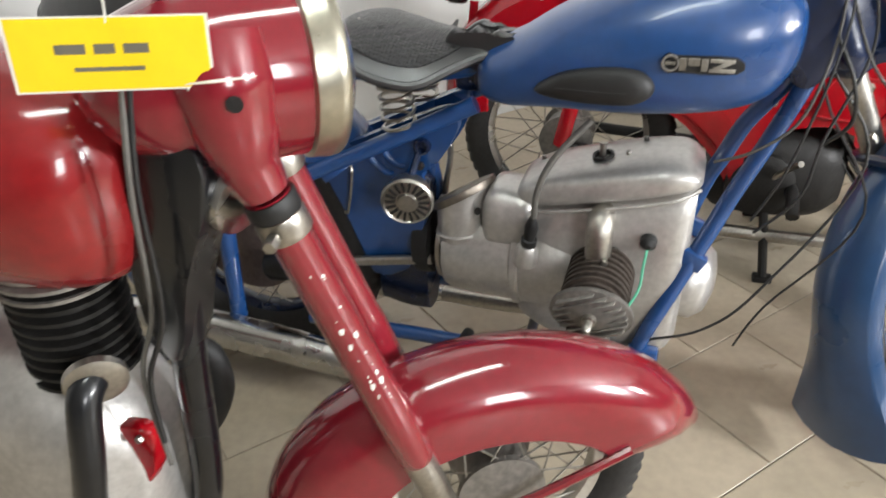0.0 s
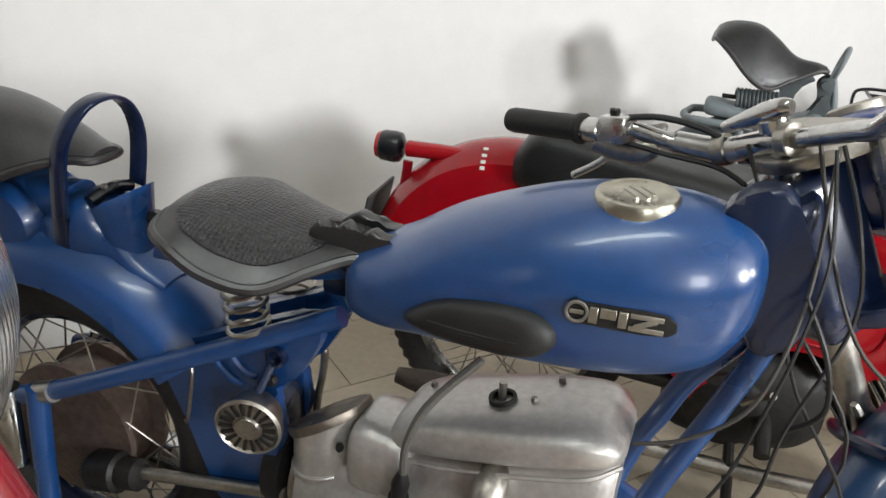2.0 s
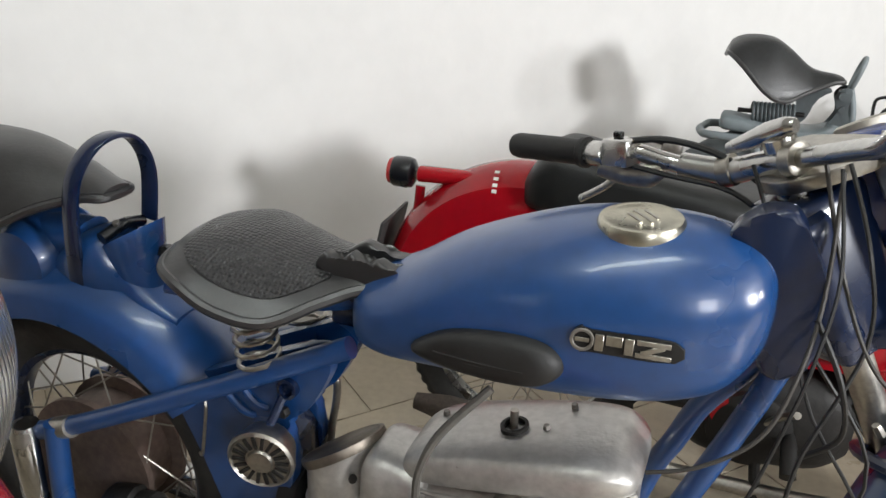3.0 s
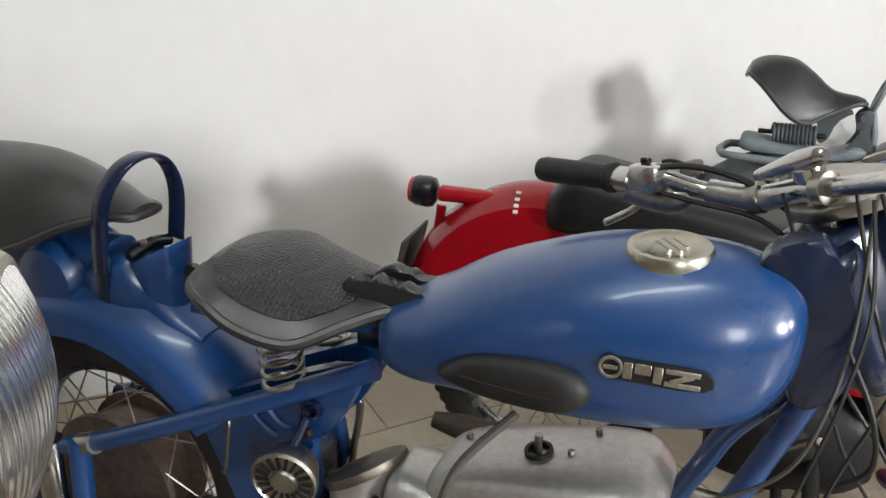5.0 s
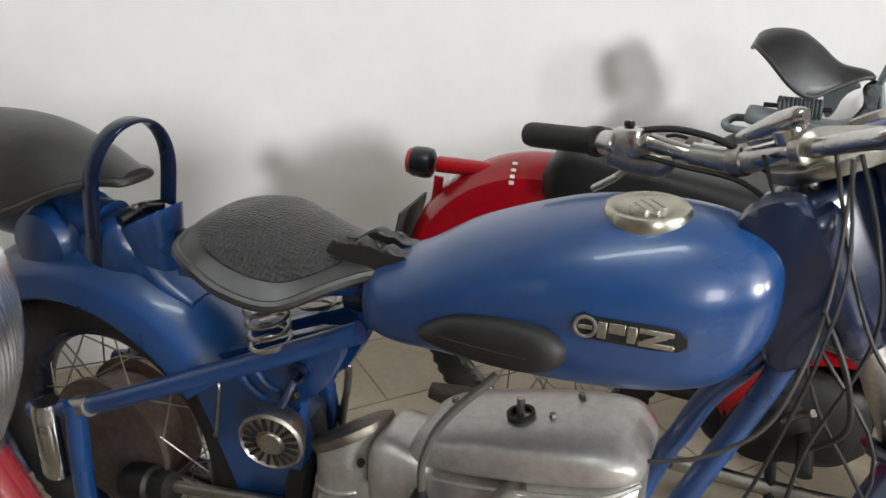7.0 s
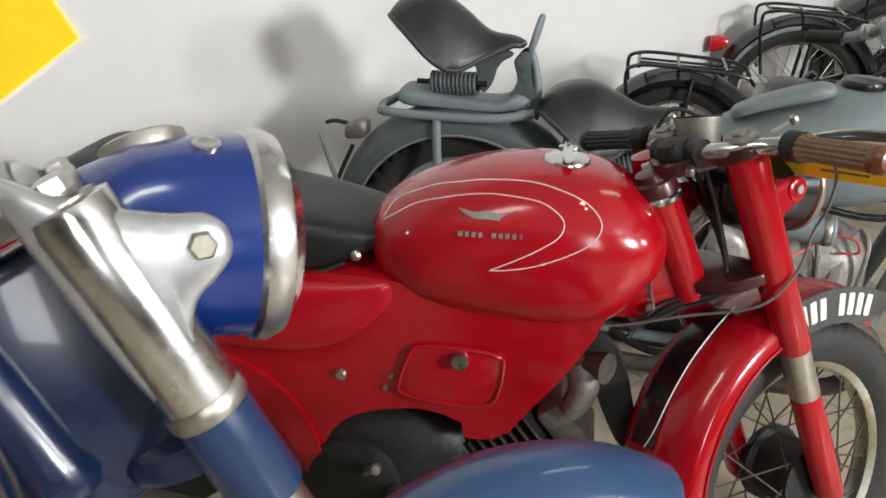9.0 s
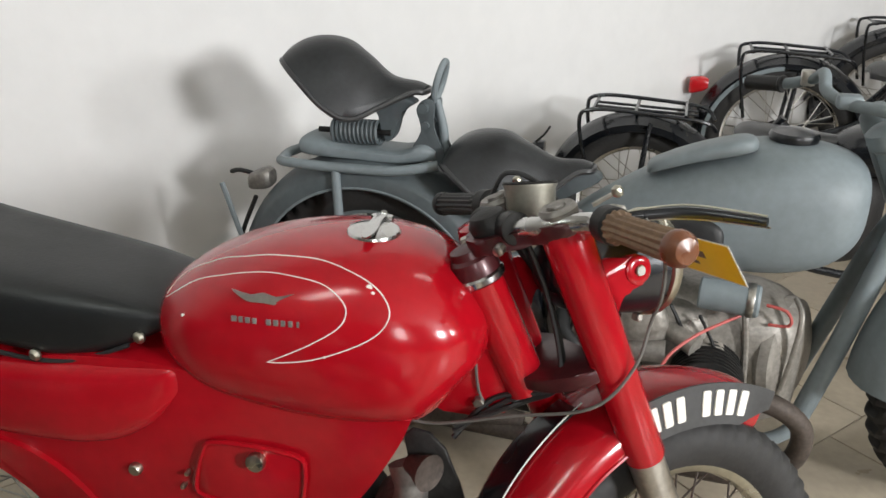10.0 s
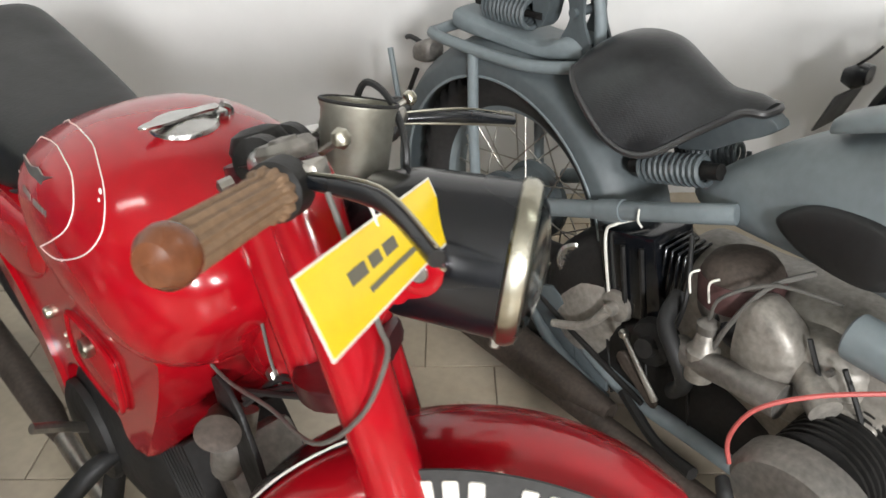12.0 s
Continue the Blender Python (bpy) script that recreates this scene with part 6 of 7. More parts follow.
    part("gearbox", body(dense([(0.03, -0.02, 0.05, 0.18, 0.30), (0.08, -0.02, 0.10, 0.13, 0.36), (0.16, -0.01, 0.11, 0.12, 0.42), (0.26, 0, 0.09, 0.16, 0.42), (0.31, 0, 0.07, 0.18, 0.40)]), 20, 3), IRON, b)
    for k in range(6):
        part("cable", tube([(0.36 + 0.06 * k, -0.10 - 0.012 * k, 0.50 - 0.01 * k), (0.40 + 0.06 * k, -0.15, 0.42 - 0.01 * k), (0.37 + 0.07 * k, -0.13 - 0.01 * (k % 3), 0.30)], 0.004, 6), CABLEB, b)
    for k in range(5):
        part("regulator_fin", block(0.006, 0.075, 0.10, 0.002, 1, None, pose(0.300 + 0.013 * k, -0.060, 0.405)), BLACKP, b)
    part("sump", body(dense([(0.0, -0.02, 0.05, 0.13, 0.24), (0.05, -0.02, 0.09, 0.09, 0.28), (0.20, -0.01, 0.115, 0.075, 0.30), (0.40, 0, 0.125, 0.07, 0.28), (0.56, 0, 0.12, 0.08, 0.26), (0.62, 0, 0.08, 0.12, 0.22)]), 24, 3.2), IRON, b, "black oily lower crankcase")
    for k in range(6):
        bolt(b, (0.10 + 0.085 * k, -0.118, 0.13), (0, -1, 0), 0.007, 0.008)
    for k in range(4):
        part("sump_rib", block(0.006, 0.02, 0.12, 0.002, 1, None, pose(0.16 + 0.09 * k, -0.118, 0.17, 0, -12, 0)), IRON, b)
    part("kick_hub", lathe([(0.030, 0), (0.034, 0.006), (0.030, 0.018), (0.014, 0.022), (0.012, 0.04)], 20), ENGG, b, "", toward((0.24, -0.10, 0.30), (0, -1, 0)))
    part("kick_lever", tube([(0.24, -0.135, 0.30), (0.20, -0.15, 0.25), (0.13, -0.16, 0.22)], [0.011, 0.009, 0.008], 9), ENGG, b)
    part("gearbox_cover", lathe([(0.085, 0), (0.088, 0.008), (0.07, 0.02), (0.03, 0.026), (0.001, 0.027)], 28), ENGG, b, "", toward((0.17, -0.105, 0.24), (0, -1, 0.1)))
    part("intake_hose", tube([(0.42, -0.07, 0.43), (0.47, -0.13, 0.40), (0.53, -0.15, 0.40)], 0.022, 12), RUBBER, b)
    part("final_drive", tube([(-0.12, -0.08, 0.30), (0.02, -0.07, 0.30), (0.14, -0.05, 0.30)], [0.05, 0.022, 0.026], 14), IRON, b)
    part("rear_hub_housing", lathe([(0.085, 0), (0.09, 0.01), (0.06, 0.045), (0.02, 0.055)], 28), GREYD, b, "", toward((-0.13, -0.055, 0.32), (0, -1, 0)))
    part("side_silencer", tube([(0.30, -0.17, 0.11), (0.10, -0.18, 0.12), (-0.35, -0.18, 0.15), (-0.45, -0.18, 0.16)], [0.022, 0.045, 0.045, 0.02], 16, False), RUSTY, b)
    part("brake_rod", tube([(-0.10, -0.115, 0.30), (0.10, -0.13, 0.22), (0.35, -0.15, 0.16)], 0.006, 8), IRON, b)
    part("brake_pedal", tube([(0.30, -0.14, 0.15), (0.40, -0.17, 0.12), (0.50, -0.20, 0.14)], [0.012, 0.010, 0.012], 8), IRON, b)
    part("petrol_pipe", tube([(0.56, -0.09, 0.525), (0.52, -0.14, 0.50), (0.49, -0.17, 0.43), (0.47, -0.165, 0.37)], 0.0045, 7), CABLE, b)
    part("carburettor_bowl", lathe([(0.010, -0.045), (0.024, -0.040), (0.027, -0.015), (0.027, 0.015), (0.020, 0.022), (0.014, 0.05), (0.011, 0.055)], 20), ENGG, b, "", pose(0.455, -0.165, 0.345))
    part("carburettor_cap", lathe([(0.016, 0), (0.018, 0.004), (0.018, 0.016), (0.010, 0.022)], 14), ALUD, b, "", pose(0.455, -0.165, 0.395))
    part("choke_body", tube([(0.41, -0.16, 0.33), (0.45, -0.17, 0.34), (0.53, -0.18, 0.355), (0.60, -0.18, 0.36)], [0.026, 0.022, 0.022, 0.028], 16), ALUD, b)
    part("breather_hose", tube([(0.37, -0.12, 0.40), (0.38, -0.165, 0.37), (0.42, -0.18, 0.33), (0.43, -0.16, 0.27), (0.40, -0.14, 0.22)], 0.015, 12), RUBBER, b)
    part("throttle_cable", tube([(0.455, -0.165, 0.42), (0.47, -0.17, 0.47), (0.53, -0.14, 0.51), (0.62, -0.12, 0.515)], 0.003, 6), CABLE, b)
    part("oil_pipe", tube([(0.53, -0.13, 0.30), (0.51, -0.15, 0.36), (0.52, -0.14, 0.42), (0.56, -0.12, 0.45)], 0.007, 8), RUSTY, b)
    part("engine_shoulder", body(dense([(0.49, -0.09, 0.03, 0.30, 0.40), (0.52, -0.09, 0.055, 0.28, 0.43), (0.60, -0.09, 0.060, 0.28, 0.45), (0.66, -0.09, 0.050, 0.30, 0.44), (0.69, -0.09, 0.02, 0.33, 0.41)]), 20, 3.2), ENGG, b)
    for x, z in ((0.53, 0.415), (0.58, 0.432), (0.64, 0.425), (0.55, 0.305), (0.62, 0.30)):
        bolt(b, (x, -0.147, z), (0, -1, 0.15), 0.006, 0.010, ALUD)
    part("gearbox_boss", lathe([(0.045, 0), (0.048, 0.010), (0.040, 0.03), (0.020, 0.040), (0.018, 0.055)], 22), IRON, b, "", toward((0.335, -0.105, 0.275), (0.1, -1, 0.2)))
    part("gearbox_arm", slab(outline([(-0.012, 0.0), (0.0, 0.014), (0.05, 0.010), (0.095, 0.012), (0.10, -0.006), (0.05, -0.008), (0.0, -0.014)], 3), -0.006, 0.006, 0.003), RUSTY, b, "", pose(0.30, -0.155, 0.24, 0, 38, 0))
    part("stand_spring_rod", tube([(0.02, -0.12, 0.20), (0.12, -0.135, 0.14), (0.26, -0.14, 0.10)], 0.013, 10), GREYD, b)
    part("frame_plate", slab(outline([(0.04, 0.22), (0.09, 0.27), (0.16, 0.22), (0.25, 0.13), (0.22, 0.08), (0.12, 0.14)], 3), -0.128, -0.118, 0.003), GREYD, b)
    # front end
    F = fork_frame(0.985, 0.82, 26, 34)
    for s in (-1, 1):
        leg = part("fork_leg", lathe([(0.024, -0.62), (0.027, -0.60), (0.027, -0.35), (0.033, -0.33), (0.034, 0.03), (0.02, 0.05)], 20), GREY, b, "grey telescopic fork leg", F @ pose(0.05, s * 0.095, 0))
    C = F @ Vector((0.075, 0, -0.58))
    W_ = Matrix.Translation((C.x, C.y, 0.322)) @ pose(0, 0, 0, 0, 0, 34)
    wheel(b, "front_wheel", W_, 0.322, 0.10, 0.235, 0.08, 0.10, GREY, GREYD, STEEL, "", 36, knobs=44)
    part("front_mudguard", fender(0.365, 30, 178, 0.078, 0.05, 0.004, 40, crown=0.034), GREY, b, "grey front mudguard", W_)
    H = F @ pose(0.16, 0, -0.05, 0, 90 + 26, 0)
    lamp = part("headlamp", lathe([(0.001, -0.11), (0.05, -0.10), (0.085, -0.05), (0.095, 0.03), (0.10, 0.04), (0.10, 0.055), (0.09, 0.06)], 36), GREY, b, "", H)
    part("lamp_glass", lathe([(0.09, 0.058), (0.05, 0.075), (0.001, 0.08)], 32), GLASS, lamp, "", H)
    part("cable", tube([F @ Vector((0.05, 0.1, 0.02)), F @ Vector((0.0, 0.0, -0.2)), F @ Vector((0.0, -0.06, -0.35)), Vector((1.05, -0.02, 0.25))], 0.004, 7), CABLEB, b)
    # tail
    tl = part("tail_lamp", body(dense([(-0.47, -0.02, 0.012, 0.575, 0.60), (-0.46, -0.02, 0.026, 0.57, 0.615), (-0.42, -0.02, 0.028, 0.575, 0.63), (-0.405, -0.02, 0.02, 0.585, 0.625)]), 16, 3), ALUD, b, "dull metal tail lamp")
    part("tail_wire", tube([(-0.46, -0.02, 0.61), (-0.50, -0.02, 0.615), (-0.53, -0.01, 0.605)], 0.006, 7), RUBBER, b)
    part("plate_bracket", tube([(-0.53, -0.06, 0.59), (-0.49, -0.07, 0.48), (-0.46, -0.07, 0.38)], 0.007, 7), GREY, b)
    part("plate_bracket", tube([(-0.44, -0.05, 0.56), (-0.49, -0.06, 0.44), (-0.47, -0.07, 0.38)], 0.006, 7), IRON, b)


FILTERM = mat("dull_filter_paint", (0.075, 0.035, 0.033), 0.5, 0.1, 0.3, 12, 0.1, 60, 0, (0.16, 0.14, 0.13), 0.02)
LEATHR = leather("pressed_black_leather", (0.013, 0.014, 0.015), 0.34, 300, 0.14)
grey_motorcycle(grey)

# ---- maroon motorcycle ----
maroon = thing("motorcycle", "maroon motorcycle with chipped fork paint and large nickel-ringed headlamp", "motorcycle", pose(-0.127, 0.816, 0, 0, 0, 13), "parked motorcycles")


def maroon_motorcycle(b):
    rake, Y = 18.7, 0.085
    for s in (-1, 1):
        L_ = pose(-0.014, Y + s * 0.081, 0.86, 0, -rake, 0)
        leg = part("fork_leg", lathe([(0.021, -0.50), (0.0275, -0.48), (0.0275, -0.36), (0.026, -0.34), (0.026, -0.035), (0.028, -0.03)], 26), MAROON, b, "chipped maroon fork tube", L_)
        part("fork_end", lathe([(0.016, -0.62), (0.022, -0.60), (0.023, -0.48)], 20), STEEL, leg, "", L_)
        part("rubber_band", lathe([(0.029, -0.055), (0.0305, -0.052), (0.0305, -0.036), (0.029, -0.033)], 24), RUBBER, leg, "", L_)
        part("clamp_ring", lathe([(0.029, -0.085), (0.0305, -0.08), (0.0305, -0.062), (0.029, -0.056)], 24), STEEL, leg, "", L_)
        bolt(leg, L_ @ Vector((-0.012, -0.03, -0.07)), (-0.3, -1, 0), 0.009, 0.018)
        part("lamp_ear", tube([(-0.032, Y + s * 0.055, 1.0), (-0.030, Y + s * 0.070, 0.955), (-0.024, Y + s * 0.079, 0.905), (-0.018, Y + s * 0.081, 0.87), (-0.006, Y + s * 0.081, 0.835)], [0.050, 0.056, 0.046, 0.034, 0.0275], 28), MAROON, b, "smooth maroon lamp ear running into the fork")
    for line in ([(-0.060, Y - 0.117, 0.972), (-0.030, Y - 0.1265, 0.976), (0.005, Y - 0.120, 0.975)], [(-0.058, Y - 0.116, 0.968), (-0.050, Y - 0.118, 0.935), (-0.038, Y - 0.116, 0.900), (-0.026, Y - 0.113, 0.870)]):
        part("worn_edge", tube(line, [0.0016, 0.0032, 0.0014], 6, flat=0.5), WHITEP, b, "thin white line along the lamp ear")
    part("ear_hole", lathe([(0.008, 0), (0.0085, 0.002)], 14), IRON, b, "", toward((-0.018, Y - 0.126, 0.952), (0, -1, 0.1)))
    H = pose(-0.036, Y - 0.008, 0.942, 0, 0, 13) @ pose(0, 0, 0, 0, 92, 0) @ Matrix.Diagonal((1.1, 1.1, 1, 1))
    lamp = part("headlamp", lathe([(0.001, -0.15), (0.03, -0.14), (0.06, -0.11), (0.08, -0.06), (0.088, 0.0), (0.0895, 0.080)], 48), MAROON, b, "maroon headlamp shell with nickel ring", H)
    part("lamp_ring", lathe([(0.0885, 0.074), (0.0935, 0.078), (0.0955, 0.100), (0.0950, 0.108), (0.091, 0.114), (0.084, 0.116), (0.082, 0.110)], 56), NICKEL, lamp, "", H)
    gb = bmesh.new()
    last = None
    for k in range(211):
        y = 0.0833 * (k / 105 - 1)
        half = math.sqrt(max(0.0835 ** 2 - y * y, 1e-7))
        row = []
        for q in range(15):
            x = half * (q / 7 - 1)
            row.append(gb.verts.new((x, y, 0.139 - 0.024 * (x * x + y * y) / 0.0835 ** 2 + 0.0016 * abs(math.cos(y * 430)))))
        if last:
            for q in range(14):
                gb.faces.new((last[q], last[q + 1], row[q + 1], row[q]))
        last = row
    bmesh.ops.recalc_face_normals(gb, faces=gb.faces)
    if sum(f.normal.z for f in gb.faces) < 0:
        bmesh.ops.reverse_faces(gb, faces=gb.faces)
    part("lamp_glass", gb, LENS, lamp, "ribbed convex lamp glass", H, 80)
    rb = bmesh.new()
    last = None
    for k in range(161):
        y = 0.0828 * (k / 80 - 1)
        half = math.sqrt(max(0.083 ** 2 - y * y, 1e-7))
        row = []
        for q in range(15):
            x = half * (q / 7 - 1)
            row.append(rb.verts.new((x, y, 0.070 + 0.038 * (x * x + y * y) / 0.083 ** 2 + 0.0016 * abs(math.cos(y * 520)))))
        if last:
            for q in range(14):
                rb.faces.new((last[q], last[q + 1], row[q + 1], row[q]))
        last = row
    part("lamp_reflector", rb, NICKEL, lamp, "fluted bright reflector", H)
    part("ring_clip", block(0.012, 0.018, 0.022, 0.003, 2, None, H @ pose(-0.096, 0, 0.092)), NICKEL, lamp)
    W_ = pose(0.28, Y, 0.25)
    wheel(b, "front_wheel", W_, 0.25, 0.085, 0.185, 0.07, 0.10, CREAM, ALUD, STEEL, "", 36)
    g = part("front_mudguard", fender(0.27, 14, 190, 0.080, 0.115, 0.004, 52, flare=0.1, nose=0.6, crown=0.045), MAROON, b, "glossy maroon front mudguard with chipped edge", pose(0.276, Y, 0.232) @ Matrix.Diagonal((1.32, 1, 1, 1)))
    for s in (-1, 1):
        part("mudguard_stay", tube([(0.0, s * 0.082, 0.0), (0.10, s * 0.085, 0.045), (0.19, s * 0.083, 0.085)], 0.008, 8), MAROON, g, "", W_)
    for k in range(30):
        t, e = random.random(), random.choice((-1.5, -1.0))
        p = pose(-0.014, Y - 0.081, 0.86, 0, -rake, 0) @ Vector((0.0262 * math.cos(e), 0.0262 * math.sin(e), -0.09 - 0.30 * t))
        part("paint_chip", lathe([(0.0009 + 0.0028 * random.random() ** 3, 0), (0.0006, 0.0006)], 7), WHITEP, b, "", toward(p, (math.cos(e), math.sin(e), 0.3)) @ Matrix.Diagonal((1, 1 + 1.6 * random.random(), 1, 1)))
    # body, which heads further towards the camera than the turned fork
    B = pose(-0.085, 0.03, 0, 0, 0, -32)
    part("fuel_tank", body(dense([(-0.56, 0, 0.04, 0.720, 0.845), (-0.52, 0, 0.09, 0.695, 0.905), (-0.38, 0, 0.12, 0.683, 0.950), (-0.24, 0, 0.13, 0.683, 0.970), (-0.15, 0, 0.12, 0.695, 0.955), (-0.09, 0, 0.09, 0.720, 0.925), (-0.065, 0, 0.04, 0.775, 0.875)]), 32, 2.4), TANKR, b, "glossy red fuel tank", B)
    part("down_tube", tube([(0.0, 0, 0.93), (-0.02, 0, 0.84), (-0.055, 0, 0.62), (-0.08, 0, 0.35), (-0.12, 0, 0.22)], [0.03, 0.028, 0.024, 0.022, 0.02], 14), BLACKP, b, "", B)
    part("frame_gusset", slab(outline([(0.03, 0.90), (-0.05, 0.87), (-0.085, 0.74), (-0.08, 0.62), (-0.045, 0.60), (-0.01, 0.72), (0.04, 0.84)], 3), -0.03, 0.03, 0.006), BLACKP, b, "", B)
    cyl = part("cylinder", lathe([r for k in range(9) for r in ((0.072, k * 0.017), (0.072, k * 0.017 + 0.005), (0.058, k * 0.017 + 0.006), (0.058, k * 0.017 + 0.016))], 32), IRON, b, "black finned cylinder", B @ pose(-0.20, -0.03, 0.565))
    part("cylinder_barrel", lathe([r for k in range(4) for r in ((0.076, k * 0.015), (0.076, k * 0.015 + 0.005), (0.05, k * 0.015 + 0.006), (0.05, k * 0.015 + 0.014))], 32), ALUD, cyl, "", B @ pose(-0.20, -0.03, 0.70))
    part("crankcase", body(dense([(-0.44, -0.03, 0.05, 0.30, 0.52), (-0.38, -0.03, 0.11, 0.24, 0.60), (-0.26, -0.03, 0.12, 0.22, 0.60), (-0.16, -0.03, 0.105, 0.23, 0.54), (-0.11, -0.03, 0.05, 0.30, 0.46)]), 26, 3), ALU, b, "polished aluminium crankcase", B)
    part("exhaust_flange", lathe([(0.03, 0), (0.038, 0.004), (0.038, 0.014), (0.03, 0.018)], 20), STEEL, b, "", B @ toward((-0.13, -0.085, 0.60), (0.7, -0.7, -0.2)))
    part("exhaust_pipe", tube([(-0.13, -0.085, 0.60), (-0.125, -0.115, 0.585), (-0.128, -0.135, 0.50), (-0.15, -0.145, 0.38), (-0.16, -0.16, 0.22), (-0.4, -0.17, 0.15)], 0.021, 14), BLACKP, b, "", B)
    cov = part("timing_cover", slab(outline([(-0.150, 0.49), (-0.095, 0.505), (-0.088, 0.46), (-0.112, 0.40), (-0.178, 0.365), (-0.172, 0.43)], 4), -0.075, -0.05, 0.006), RED, b, "small red cover with four screws", B)
    for x, z in ((-0.144, 0.48), (-0.10, 0.493), (-0.118, 0.41), (-0.166, 0.382)):
        bolt(cov, B @ Vector((x, -0.075, z)), B.to_3x3() @ Vector((0, -1, 0)), 0.006, 0.006)
    part("plug_lead", tube([(-0.15, -0.11, 0.83), (-0.17, -0.13, 0.80), (-0.21, -0.13, 0.785), (-0.26, -0.12, 0.80)], 0.003, 7), CABLEG, b, "green plug lead", B)
    part("horn", lathe([(0.02, -0.03), (0.035, -0.01), (0.042, 0.0), (0.04, 0.012), (0.001, 0.016)], 24), CHROME, b, "", B @ toward((0.04, 0.02, 0.82), (1, -0.2, -0.2)))
    for k in range(2):
        part("cable", tube([(0.0 - 0.01 * k, -0.05, 0.98), (-0.015, -0.06 - 0.01 * k, 0.86), (-0.025 - 0.015 * k, -0.06, 0.70), (-0.06 - 0.01 * k, -0.07, 0.60), (-0.06, -0.075, 0.50 - 0.04 * k)], 0.0034, 7), CABLE if k else CABLEB, b, "", B)
    part("crash_bar", tube([(-0.24, 0.05, 0.50), (-0.16, 0.12, 0.475), (-0.135, 0.13, 0.44), (-0.138, 0.13, 0.38), (-0.18, 0.12, 0.30), (-0.25, 0.06, 0.25)], 0.019, 12), RUBBER, b, "black rubber-covered bar", B)
    for s in (-1, 1):
        part("cradle_tube", tube([(-0.12, s * 0.03, 0.22), (-0.25, s * 0.10, 0.17), (-0.7, s * 0.11, 0.20), (-1.0, s * 0.10, 0.30)], 0.016, 10), BLACKP, b, "", B)
        part("seat_stay", tube([(-0.52, s * 0.04, 0.80), (-0.75, s * 0.09, 0.62), (-1.0, s * 0.10, 0.33)], 0.014, 10), MAROON, b, "", B)
    bar = [(-0.28, Y + 0.36, 1.10), (-0.19, Y + 0.27, 1.10), (-0.12, Y + 0.15, 1.09), (-0.10, Y, 1.08), (-0.12, Y - 0.15, 1.09), (-0.20, Y - 0.27, 1.10), (-0.30, Y - 0.34, 1.10)]
    part("handlebar", tube(bar, 0.012, 12), CHROME, b, "chrome handlebar")
    wheel(b, "rear_wheel", B @ pose(-1.0, 0, 0.305), 0.305, 0.085, 0.235, 0.08, 0.10, STEEL, ALUD, STEEL, "", 36)
    part("rear_mudguard", fender(0.34, 15, 200, 0.08, 0.05, 0.004, 40, crown=0.034), MAROON, b, "", B @ pose(-1.0, 0, 0.305))
    part("saddle", saddle(dense4([(-0.92, 0.06, 0.80, 0.02), (-0.88, 0.12, 0.82, 0.04), (-0.78, 0.14, 0.825, 0.06), (-0.66, 0.10, 0.82, 0.04), (-0.56, 0.05, 0.83, 0.015)]), 0.03, 20), SEATB, b, "black leather saddle", B)


maroon_motorcycle(maroon)
MW = maroon.matrix_world


